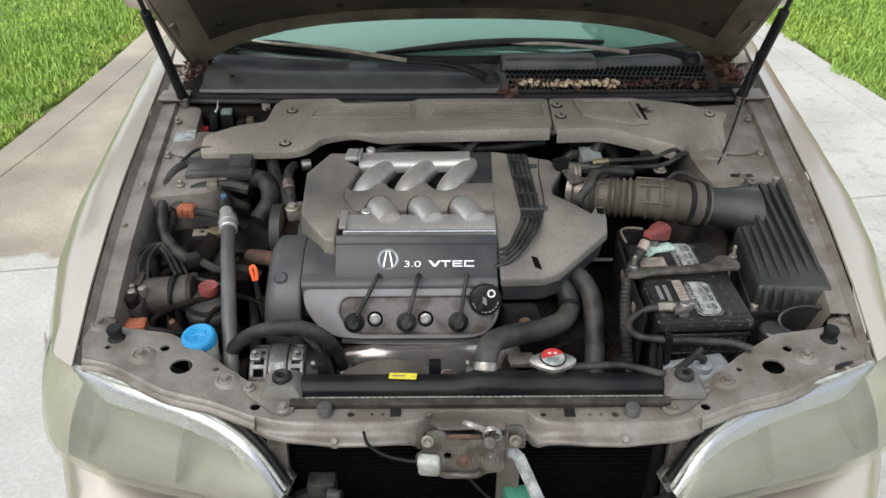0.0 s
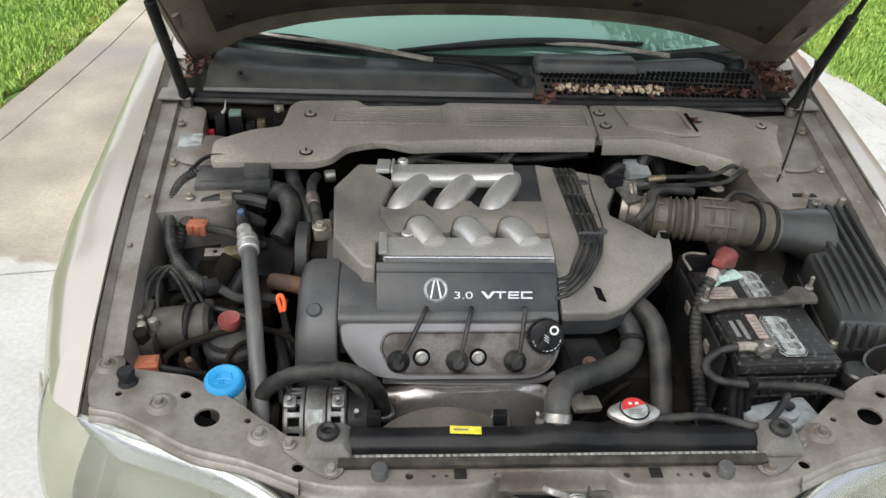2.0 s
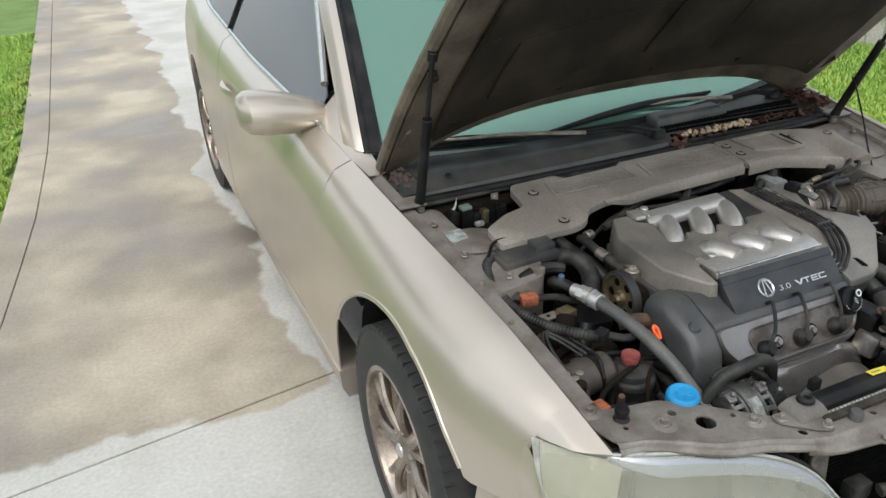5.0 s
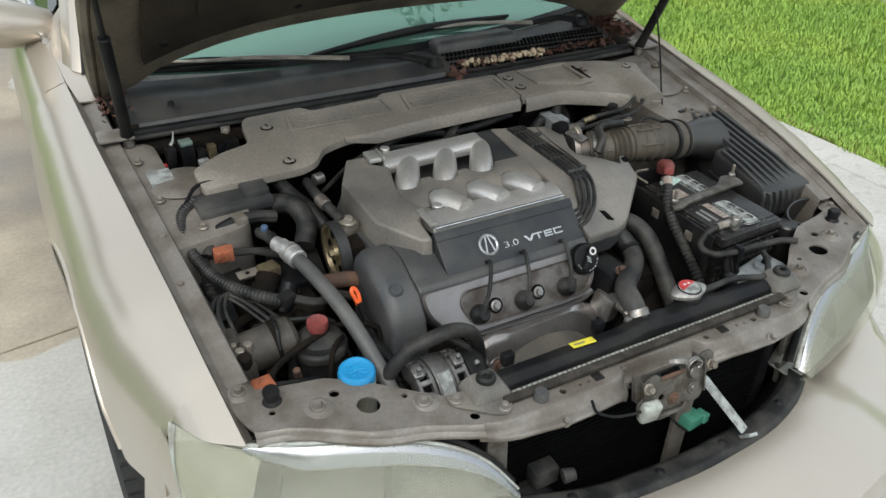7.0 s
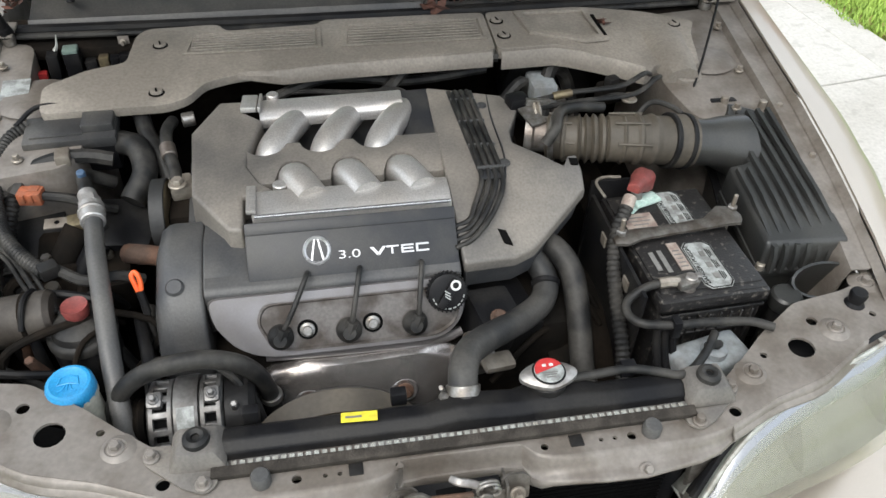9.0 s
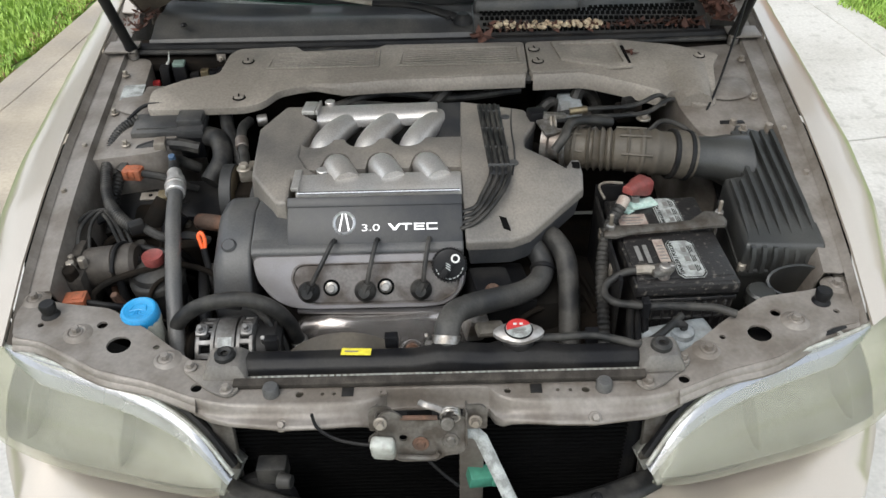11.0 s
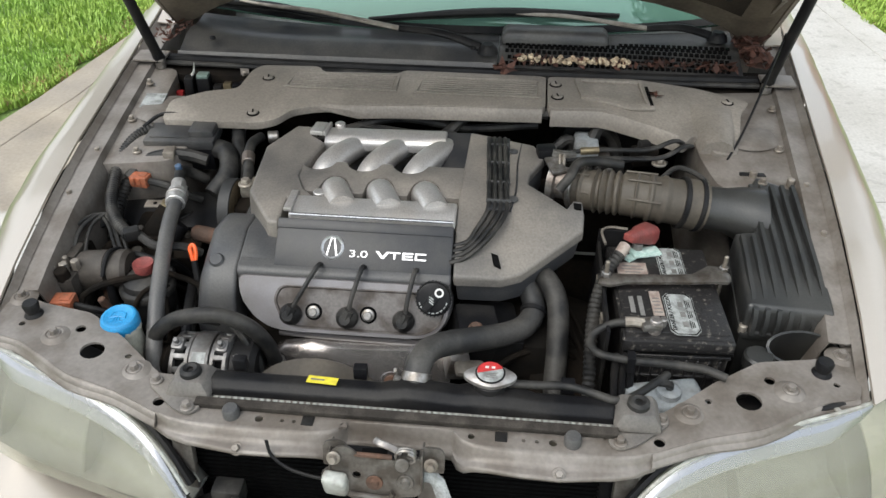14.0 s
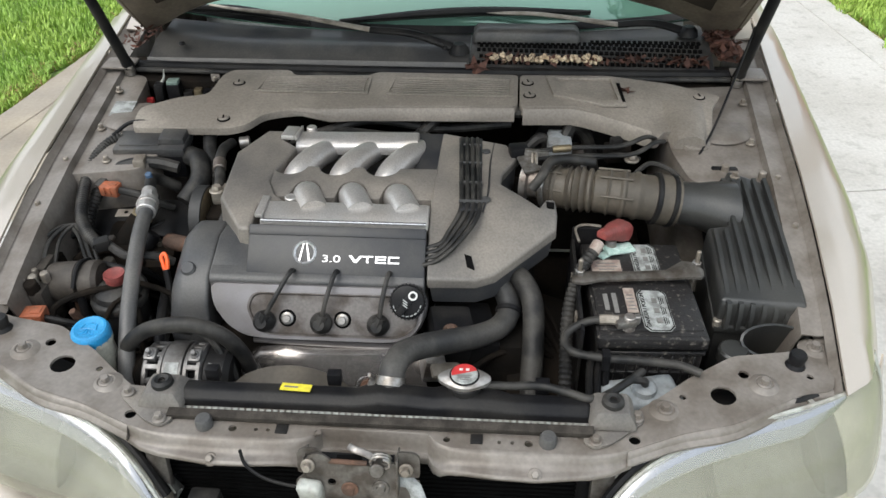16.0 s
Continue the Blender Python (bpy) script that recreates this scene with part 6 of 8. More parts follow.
LOBE = [(0.066, 1.500, 0.808), (0.116, 1.486, 0.807), (0.190, 1.464, 0.805), (0.210, 1.422, 0.802), (0.182, 1.362, 0.800), (0.180, 1.331, 0.799), (0.219, 1.294, 0.797), (0.247, 1.268, 0.793), (0.258, 1.288, 0.797), (0.274, 1.291, 0.794), (0.278, 1.268, 0.780), (0.276, 1.240, 0.765), (0.174, 1.144, 0.740), (0.142, 1.130, 0.738), (0.064, 1.120, 0.744), (0.061, 1.204, 0.781), (0.060, 1.268, 0.799), (0.063, 1.381, 0.803)]
cover = part("intake_cover", creased(LOBE, [(16, 7)], 0.020, 0.005), DUSTY, engine)
part("cover_side", creased([(x + (0.15 - x) * 0.03, y + (1.32 - y) * 0.03, z - 0.016) for x, y, z in LOBE], [(16, 7)], 0.045, 0.004, -0.05, (0.15, 1.32)), TIMING, cover)
part("cover_hole", plate([(0.122, 1.172), (0.134, 1.168), (0.140, 1.145), (0.128, 1.150)], lambda x, y: 0.7535 + 0.36 * (y - 1.157), 0.003), INKSHADE, cover)
part("cover_hole", plate([(0.258, 1.282), (0.272, 1.281), (0.272, 1.271), (0.259, 1.272)], lambda x, y: 0.795 + 0.45 * (y - 1.282), 0.003), INKSHADE, cover)
for x, y, z in ((0.151, 1.436, 0.8045), (0.154, 1.277, 0.7995)):
    part("cover_screw", lathe([(0, 0.002), (0.006, 0.0025), (0.0085, 0.0015), (0.009, -0.001), (0, -0.001)], Matrix.Translation((x, y, z)), 16), TIMING, cover)
part("lead_tray", plate([(0.098, 1.484), (0.143, 1.482), (0.148, 1.242), (0.110, 1.242)], lambda x, y: 0.8005 + 0.035 * (y - 1.28), 0.004, w=0.001), PLATE, cover)
part("cover_seam", tube([(0.166, 1.468, 0.8045), (0.160, 1.40, 0.802), (0.158, 1.30, 0.800), (0.150, 1.25, 0.791)], 0.0016, 6, 5), PLATE, cover)
# spark plug leads clipped across the cover
for k in range(4):
    x = 0.104 + 0.0100 * k
    part("plug_lead", tube([(x - 0.002, 1.486, 0.800), (x, 1.470, 0.8095), (x + 0.003, 1.40, 0.8075), (x + 0.008, 1.29, 0.8045), (x + 0.008, 1.245 - 0.004 * k, 0.795), (x - 0.010 - 0.003 * k, 1.205 - 0.008 * k, 0.779), (0.082, 1.184 - 0.010 * k, 0.770 - 0.0035 * k), (0.056, 1.176 - 0.010 * k, 0.764 - 0.004 * k)], 0.0042, 8, 6), RUBBER, engine)
for y in (1.45, 1.385, 1.32, 1.262):
    part("lead_clip", box((0.122 + (1.42 - y) * 0.045, y, 0.8065 + 0.03 * (y - 1.36)), (0.042, 0.004, 0.007), (0, 0, -1), 0.0015), PLASTIC, engine)
# runners: upper bank leans to the rear rail, lower bank to the front plate
for k in range(3):
    x = -0.168 + 0.085 * k
    part("intake_runner", tube([(x + 0.024, 1.478, 0.782), (x + 0.010, 1.448, 0.788), (x - 0.008, 1.415, 0.790), (x - 0.024, 1.384, 0.783), (x - 0.034, 1.360, 0.768), (x - 0.040, 1.345, 0.742)], lambda t: 0.0205 + 0.006 * min(1, 1.6 * t), 20, 6, squash=1.0), ALU, engine)
    x = -0.163 + 0.081 * k
    part("intake_runner", tube([(x - 0.004, 1.322, 0.745), (x - 0.004, 1.310, 0.772), (x + 0.002, 1.292, 0.787), (x + 0.012, 1.268, 0.788), (x + 0.022, 1.247, 0.785), (x + 0.0235, 1.243, 0.7845)], lambda t: 0.0248 + 0.001 * t, 20, 6, squash=1.0), ALU, engine)
part("rear_rail", loft([[V(x, y + dy, z) for y, z in ((1.490, 0.790), (1.490, 0.808), (1.482, 0.814), (1.455, 0.812), (1.442, 0.803), (1.440, 0.785))] for x, dy in ((-0.214, -0.004), (-0.209, 0.0), (-0.10, 0.003), (0.016, 0.006), (0.021, 0.004))], w=0.003), ALU, engine)
part("rail_end", box((-0.229, 1.472, 0.815), (0.026, 0.046, 0.010), (-4, 0, -4), 0.003), ALU, engine)
part("rail_end_strap", box((-0.212, 1.470, 0.8165), (0.005, 0.050, 0.010), (-4, 0, -4), 0.002), ALU, engine)
part("rail_ear", cyl((-0.192, 1.492, 0.800), (-0.192, 1.492, 0.819), 0.010, seg=16), ALU, engine)
front = part("front_rail", loft([[V(x, y, z) for y, z in ((1.256, 0.799), (1.226, 0.797), (1.207, 0.7915), (1.203, 0.778), (1.256, 0.768))] for x in (-0.226, -0.222, 0.056, 0.060)], w=0.004), ALU, engine)
part("bright_edge", tube([(-0.222, 1.2055, 0.7925), (-0.08, 1.2055, 0.7925), (0.057, 1.2055, 0.7925)], 0.0028, 8, 2), CHROME, front)
part("rail_end", box((-0.226, 1.236, 0.799), (0.014, 0.06, 0.008), w=0.003), ALU, engine)
part("rail_ear", cyl((-0.185, 1.27, 0.785), (-0.185, 1.27, 0.799), 0.011, seg=14), ALU, engine)
# name plate: satin black, sloping to the front
SLOPE = Matrix(((1, 0, 0), (0, 0.735, -0.678), (0, 0.678, 0.735))).to_4x4()


def on_plate(x, s, h=0.0):
    """A pose on the name plate: x across, s up the slope from its lower edge, h proud of it."""
    return Matrix.Translation(V(x, 1.133, 0.742)) @ SLOPE @ Matrix.Translation((0, s, h))


np_bm = box((0, 0, 0), (0.296, 0.072, 0.022), w=0.004)
np_bm.transform(on_plate(-0.0885, 0.030, -0.011))
nameplate = part("name_plate", np_bm, PLATE, engine, "satin black name plate with silver lettering")
b = box((0, 0, 0), (0.296, 0.018, 0.012), w=0.003)
b.transform(on_plate(-0.0885, 0.068, -0.004))
part("plate_ledge", b, PLATE, nameplate)


def flat_shape(pts, s0, material, parent, name, h=0.0012):
    b = plate(pts, h, 0.0012)
    b.transform(on_plate(0, s0, 0.0003))
    part(name, b, material, parent)


ring = bmesh.new()
EMX, EMY = -0.140, 0.031
for k in range(40):
    a0, a1 = 2 * math.pi * k / 40, 2 * math.pi * (k + 1) / 40
    vs = [ring.verts.new((EMX + 0.0185 * r * math.cos(a), EMY + 0.0195 * r * math.sin(a), z)) for a, r, z in ((a0, 1.06, 0.0), (a1, 1.06, 0.0), (a1, 0.95, 0.002), (a0, 0.95, 0.002), (a1, 0.80, 0.0), (a0, 0.80, 0.0))]
    ring.faces.new(vs[:4])
    ring.faces.new((vs[3], vs[2], vs[4], vs[5]))
bmesh.ops.remove_doubles(ring, verts=ring.verts, dist=1e-5)
ring.transform(on_plate(0, 0, 0.0006))
part("emblem_ring", ring, LETTER, nameplate)
for s in (-1, 1):
    flat_shape([(EMX + s * x, EMY + y) for x, y in ((0.0012, 0.0155), (0.0036, 0.0155), (0.0095, -0.0125), (0.0068, -0.0145))], 0, LETTER, nameplate, "emblem_bar")


def lettering(text, size, m, material, parent, name="lettering", squeeze=1.0):
    cu = bpy.data.curves.new(name, "FONT")
    cu.body, cu.size, cu.extrude, cu.offset = text, size, 0.0004, -0.0001
    tmp = bpy.data.objects.new("tmp_text", cu)
    scene.collection.objects.link(tmp)
    me = bpy.data.meshes.new_from_object(tmp.evaluated_get(bpy.context.evaluated_depsgraph_get()))
    bpy.data.objects.remove(tmp)
    me.transform(m @ Matrix.Diagonal((squeeze, 1, 1, 1)))
    me.materials.clear()
    me.materials.append(material)
    ob = new(name, me)
    ob.parent = parent
    if parent.data is None:
        ob.matrix_parent_inverse = Matrix.Translation(-parent.location)
    return ob


lettering("3.0", 0.0165, on_plate(-0.1120, 0.0165, 0.0012), LETTER, nameplate, "displacement_figures", 1.62)
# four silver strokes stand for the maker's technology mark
for k, (x, w) in enumerate(((-0.0665, 0.022), (-0.0435, 0.0175), (-0.0225, 0.018), (-0.0015, 0.0185))):
    if k == 0:
        flat_shape([(x, 0.0285), (x + 0.0048, 0.0285), (x + 0.0115, 0.0205), (x + 0.0182, 0.0285), (x + 0.023, 0.0285), (x + 0.0135, 0.0165), (x + 0.0095, 0.0165)], 0, LETTER, nameplate, "mark_stroke")
        continue
    flat_shape([(x, 0.0260), (x + w, 0.0260), (x + w, 0.0285), (x, 0.0285)], 0, LETTER, nameplate, "mark_stroke")
    o = 0.0065 if k == 1 else 0
    flat_shape([(x + o, 0.0165), (x + o + 0.0032, 0.0165), (x + o + 0.0032, 0.0257), (x + o, 0.0257)], 0, LETTER, nameplate, "mark_stroke")
    if k > 1:
        flat_shape([(x + 0.0034, 0.0165), (x + w, 0.0165), (x + w, 0.0190), (x + 0.0034, 0.0190)], 0, LETTER, nameplate, "mark_stroke")
    if k == 2:
        flat_shape([(x + 0.0034, 0.0214), (x + w - 0.001, 0.0214), (x + w - 0.001, 0.0238), (x + 0.0034, 0.0238)], 0, LETTER, nameplate, "mark_stroke")

# timing cover and front valve cover
timing = part("timing_cover", loft([[V(x, y, z) for y, z in ((1.255, 0.755 - d), (1.20, 0.763 - d), (1.12, 0.730 - d), (1.092, 0.695 - d), (1.080, 0.64), (1.080, 0.45), (1.255, 0.45))] for x, d in ((-0.366, 0.030), (-0.360, 0.012), (-0.348, 0.002), (-0.340, 0.0), (-0.2975, 0.0))], w=0.006, seg=3), TIMING, engine)
part("cover_band", loft([[V(x, y, z) for y, z in ((1.20, 0.757), (1.128, 0.738), (1.1185, 0.7295), (1.1185, 0.66), (1.20, 0.66))] for x in (-0.297, -0.294, 0.057, 0.06)], w=0.003), TIMING, engine)
part("cover_infill", loft([[V(x, y, z) for y, z in ((1.255, 0.755), (1.20, 0.7615), (1.130, 0.7375), (1.1195, 0.7290), (1.1195, 0.66), (1.255, 0.66))] for x in (-0.2972, -0.294, -0.203, -0.20)], w=0.003), TIMING, engine)
part("cover_button", lathe([(0, 0.004), (0.010, 0.004), (0.013, 0.0), (0, -0.002)], basis((-0.335, 1.135, 0.738), (-0.335, 1.12, 0.77)), 18), TIMING, engine)
VY, VZ = V(0, 1.1175, 0.7275), V(0, 1.068, 0.648)
nrm = V(0, -0.85, 0.53).normalized()


def vface(x, t, h=0.0):
    """On the sloping face of the valve cover: t from its upper to its lower edge."""
    p = VY.lerp(VZ, t)
    return V(x, p.y, p.z) + nrm * h


vout = [(-0.297, 0.0), (0.056, 0.0), (0.065, 0.35), (0.058, 0.70), (0.034, 0.95), (0.0, 1.0), (-0.20, 1.0), (-0.236, 0.96), (-0.266, 0.78), (-0.291, 0.42)]
vo = [V(x, t / 0.1, 0) for x, t in rounded([(x, t * 0.1) for x, t in vout], 0.016, 4)]
part("valve_cover", loft([[vface(p.x, p.y, -0.07) for p in vo], [vface(p.x, p.y, -0.006) for p in vo], [vface(p.x + (-0.11 - p.x) * 0.02, p.y + (0.5 - p.y) * 0.05, 0.003) for p in vo]], w=0.0), VALVE, engine, "grey metal valve cover with an oily recess")
rec = [(-0.222, 0.16), (0.045, 0.14), (0.055, 0.45), (0.046, 0.74), (0.018, 0.91), (-0.19, 0.91), (-0.214, 0.84), (-0.232, 0.42)]
ro = [V(x, t / 0.1, 0) for x, t in rounded([(x, t * 0.1) for x, t in rec], 0.018, 4)]
part("cover_recess", loft([[vface(p.x, p.y, 0.0035) for p in ro], [vface(p.x, p.y, 0.0065) for p in ro], [vface(p.x * 0.985, p.y + (0.5 - p.y) * 0.05, 0.0065) for p in ro], [vface(p.x * 0.97 - 0.002, p.y + (0.5 - p.y) * 0.12, 0.0037) for p in ro]]), VALVEDIRT, engine)
part("cover_flange", tube([vface(x, t, -0.02) for x, t in ((-0.225, 1.03), (-0.1, 1.06), (0.02, 1.05), (0.058, 0.95))], 0.007, 8, 4), VALVE, engine)
for x, wx in ((-0.200, -0.158), (-0.106, -0.085), (-0.013, 0.002)):
    base = vface(x, 0.66, 0.0)
    boot = part("plug_boot", lathe([(0, 0.030), (0.009, 0.030), (0.011, 0.024), (0.016, 0.020), (0.0185, 0.010), (0.017, 0.0), (0, 0)], Matrix.Translation(base) @ V(0, 0, 1).rotation_difference(nrm).to_matrix().to_4x4(), 20), RUBBER, engine)
    part("boot_tab", tube([base + nrm * 0.022, base + nrm * 0.03 + V(0.006, 0.012, 0.01)], 0.0085, 8, 3, straight=True), RUBBER, boot)
    part("plug_wire", tube([base + nrm * 0.026 + V(0.004, 0.008, 0.006), base.lerp(V(wx, 1.118, 0.748), 0.5) + nrm * 0.022, V(wx, 1.122, 0.748) + nrm * 0.006, V(wx + 0.002, 1.135, 0.742)], 0.0038, 8, 6), RUBBER, boot)
for x in (-0.163, -0.072):
    c = vface(x, 0.60, 0.003)
    cb = part("cover_bolt", lathe([(0, 0.010), (0.006, 0.010), (0.0065, 0.005), (0.010, 0.004), (0.0125, 0.0), (0, 0)], Matrix.Translation(c) @ V(0, 0, 1).rotation_difference(nrm).to_matrix().to_4x4(), 20), STEEL, engine)
    part("bolt_washer", lathe([(0.009, 0.003), (0.0135, 0.003), (0.015, -0.001), (0.009, -0.001)], Matrix.Translation(c) @ V(0, 0, 1).rotation_difference(nrm).to_matrix().to_4x4(), 20), INKSHADE, cb)
# oil filler cap
oc = Matrix.Translation(vface(0.035, 0.22, 0.010)) @ V(0, 0, 1).rotation_difference(nrm).to_matrix().to_4x4()
part("filler_neck", lathe([(0.024, -0.03), (0.024, 0.006), (0, 0.006)], oc, 24), BLACK, engine)
ocap = part("oil_cap", lathe([(0, 0.014), (0.021, 0.014), (0.0265, 0.012), (0.0285, 0.006), (0.0275, -0.004), (0, -0.004)], oc, 36), BLACK, engine, "black oil filler cap with white marks")
b = box((0, 0, 0.018), (0.013, 0.046, 0.010), (0, 0, -35), 0.003)
b.transform(oc)
part("cap_grip", b, BLACK, ocap)
b = lathe([(0.0045, 0.0), (0.0075, 0.0), (0.0075, 0.0006), (0.0045, 0.0006)], oc @ Matrix.Translation((0.010, 0.012, 0.0225)), 18)
part("cap_emblem", b, WHITE, ocap)
for k in range(9):
    a = radians(200 + 18 * k)
    b = box((0.0225 * math.cos(a), 0.0225 * math.sin(a), 0.0148), (0.0045, 0.0018, 0.0008), (0, 0, math.degrees(a) + 90), 0)
    b.transform(oc)
    part("cap_text_bar", b, LABEL, ocap)
for k in range(3):
    b = box((-0.002, -0.005 + 0.004 * k, 0.0234), (0.009, 0.0016, 0.0006), (0, 0, -35), 0)
    b.transform(oc)
    part("cap_text_bar", b, LABEL, ocap)
for k in range(30):
    a = 2 * math.pi * k / 30
    b = box((0.0282 * math.cos(a), 0.0282 * math.sin(a), 0.003), (0.003, 0.0022, 0.010), (0, 0, math.degrees(a)), 0)
    b.transform(oc)
    part("cap_knurl", b, BLACK, ocap)
# exhaust heat shield below the front bank
hs = []
for x, w in ((-0.245, -0.5), (-0.236, 0.2), (-0.215, 0.75), (-0.17, 1.0), (-0.12, 0.93), (-0.06, 1.0), (-0.01, 1.12), (0.03, 1.05), (0.055, 0.6), (0.066, -0.3)):
    hs.append([V(x, y, 0.55 + (z - 0.55) * (0.6 + 0.4 * w) if z > 0.55 else z) for y, z in ((1.105, 0.600), (1.095, 0.618), (1.080, 0.627), (1.066, 0.622), (1.056, 0.606), (1.048, 0.575), (1.038, 0.53), (1.024, 0.47), (1.012, 0.40))])
shield = part("heat_shield", sheet(hs, 0.003), SHIELD, engine, "dull silver exhaust heat shield")
for x, y, z in ((-0.032, 1.046, 0.572), (-0.172, 1.046, 0.572)):
    part("bolt_dimple", lathe([(0.010, 0.002), (0.017, 0.004), (0.022, -0.003)], basis((x, y, z), (x, y - 0.9, z + 0.45)), 20), SHIELD, shield)
    bolt((x, y - 0.003, z), 0.008, shield, (0, -0.9, 0.45), RUST)
part("manifold", box((-0.09, 1.10, 0.45), (0.24, 0.08, 0.16), w=0.03), RUST, engine)
# thermostat side castings and sensors right of the valve cover
for c, s, m in (((0.10, 1.10, 0.64), (0.07, 0.07, 0.08), BLACK), ((0.12, 1.13, 0.60), (0.10, 0.10, 0.10), BLACK), ((0.075, 1.06, 0.62), (0.035, 0.05, 0.05), ALUDIRT), ((0.10, 1.03, 0.63), (0.05, 0.03, 0.014), BRACKET)):
    part("casting", box(c, s, (6, 10, 14), 0.008), m, engine)
bolt((0.106, 1.065, 0.685), 0.008, engine, (0, -0.3, 1), RUST)
bolt((0.085, 1.04, 0.662), 0.006, engine, (0, -0.3, 1))
part("label_plate", box((0.145, 1.02, 0.575), (0.05, 0.002, 0.025), (40, 0, 10), 0), LABEL, engine)
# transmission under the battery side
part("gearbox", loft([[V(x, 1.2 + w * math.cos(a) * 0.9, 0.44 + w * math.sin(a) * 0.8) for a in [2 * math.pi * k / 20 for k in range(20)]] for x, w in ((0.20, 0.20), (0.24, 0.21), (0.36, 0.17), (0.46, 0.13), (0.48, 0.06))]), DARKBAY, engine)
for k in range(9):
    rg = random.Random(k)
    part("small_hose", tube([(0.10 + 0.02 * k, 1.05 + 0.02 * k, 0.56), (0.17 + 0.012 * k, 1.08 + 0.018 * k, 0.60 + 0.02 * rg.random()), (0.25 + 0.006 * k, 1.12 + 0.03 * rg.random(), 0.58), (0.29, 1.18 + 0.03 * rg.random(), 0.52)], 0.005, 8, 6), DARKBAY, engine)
# throttle body and linkage
part("throttle_body", lathe([(0, 0), (0.034, 0), (0.036, 0.012), (0.030, 0.016), (0.030, 0.042), (0.036, 0.046), (0.036, 0.058), (0, 0.058)], basis((0.222, 1.405, 0.765), (0.27, 1.39, 0.765)), 24), ALUDIRT, engine)
part("throttle_sensor", box((0.212, 1.435, 0.805), (0.035, 0.03, 0.028), (0, 0, 12), 0.005), BLACK, engine)
part("throttle_wheel", lathe([(0, 0), (0.022, 0), (0.024, 0.003), (0.018, 0.006), (0.024, 0.009), (0.022, 0.012), (0, 0.012)], basis((0.235, 1.42, 0.79), (0.25, 1.42, 0.79)), 20), BRACKET, engine)
part("linkage", box((0.23, 1.40, 0.80), (0.03, 0.045, 0.006), (12, 0, 20), 0.002), STEEL, engine)
part("linkage", box((0.245, 1.425, 0.81), (0.045, 0.01, 0.012), (0, 10, 8), 0.002), STEEL, engine)
part("throttle_cable", tube([(0.24, 1.43, 0.81), (0.31, 1.445, 0.812), (0.40, 1.455, 0.812), (0.45, 1.475, 0.822), (0.475, 1.50, 0.805)], 0.0045, 8, 6), RUBBER, engine)
part("throttle_cable", tube([(0.24, 1.42, 0.80), (0.32, 1.43, 0.803), (0.42, 1.44, 0.803), (0.465, 1.46, 0.818), (0.49, 1.49, 0.805)], 0.0045, 8, 6), RUBBER, engine)
part("cable_ferrule", cyl((0.275, 1.438, 0.811), (0.31, 1.444, 0.812), 0.007), BRASSY, engine)
part("vent_hose", tube([(0.235, 1.33, 0.79), (0.252, 1.34, 0.812), (0.268, 1.375, 0.82), (0.30, 1.39, 0.818), (0.35, 1.395, 0.81)], 0.009, 10, 6), RUBBER, engine)
# hoses and wires behind the intake, half hidden
for k, pts in enumerate(([(-0.25, 1.56, 0.75), (-0.1, 1.60, 0.78), (0.05, 1.61, 0.76), (0.2, 1.62, 0.77)], [(0.0, 1.58, 0.75), (0.06, 1.62, 0.79), (0.12, 1.63, 0.80), (0.22, 1.61, 0.80)], [(0.2, 1.56, 0.70), (0.26, 1.58, 0.76), (0.28, 1.60, 0.70)], [(0.3, 1.55, 0.68), (0.32, 1.60, 0.77), (0.36, 1.62, 0.74), (0.38, 1.6, 0.66)], [(-0.32, 1.56, 0.70), (-0.2, 1.58, 0.765), (-0.05, 1.58, 0.76), (0.03, 1.56, 0.77), (0.04, 1.545, 0.74)])):
    part("rear_hose", tube(pts, (0.009, 0.012, 0.011, 0.014, 0.005)[k], 8, 6), RUBBER, engine)

# ---- accessories round the engine ----
# upper and lower radiator hoses
def hose(name, pts, r, label, ends=(), material=None, cat="hose"):
    h = thing(name, tuple(pts[0]), label, cat)
    part("hose", tube(pts, r, 14, 8), material or RUBBER, h)
    for p, q, rr in ends:
        part("clamp", cyl(p, q, rr, seg=22, w=0.0008), STEEL, h)
    return h


up = hose("upper_radiator_hose", [(0.026, 0.915, 0.688), (0.027, 0.930, 0.704), (0.030, 0.950, 0.716), (0.042, 0.980, 0.715), (0.068, 1.010, 0.702), (0.105, 1.042, 0.684), (0.152, 1.084, 0.660), (0.186, 1.116, 0.654), (0.200, 1.148, 0.662), (0.192, 1.176, 0.678), (0.172, 1.195, 0.695)], 0.0195, "thick dusty black upper radiator hose", [((0.0265, 0.926, 0.700), (0.0275, 0.936, 0.7095), 0.0222)], HOSE)
part("clamp_screw", box((0.003, 0.922, 0.706), (0.016, 0.010, 0.010), (0, 20, 0), 0.002), STEEL, up)
part("clamp_tang", box((0.000, 0.930, 0.713), (0.005, 0.006, 0.018), (20, -20, 0), 0.001), STEEL, up)
part("retaining_ring", cyl((0.1985, 1.142, 0.6595), (0.1998, 1.150, 0.663), 0.0225, seg=20), BLACK, up)
hose("lower_coolant_hose", [(0.195, 1.215, 0.69), (0.218, 1.185, 0.70), (0.238, 1.145, 0.68), (0.240, 1.09, 0.63), (0.238, 1.04, 0.58), (0.246, 0.99, 0.52), (0.25, 0.96, 0.46)], 0.0185, "black coolant hose running down beside the radiator")
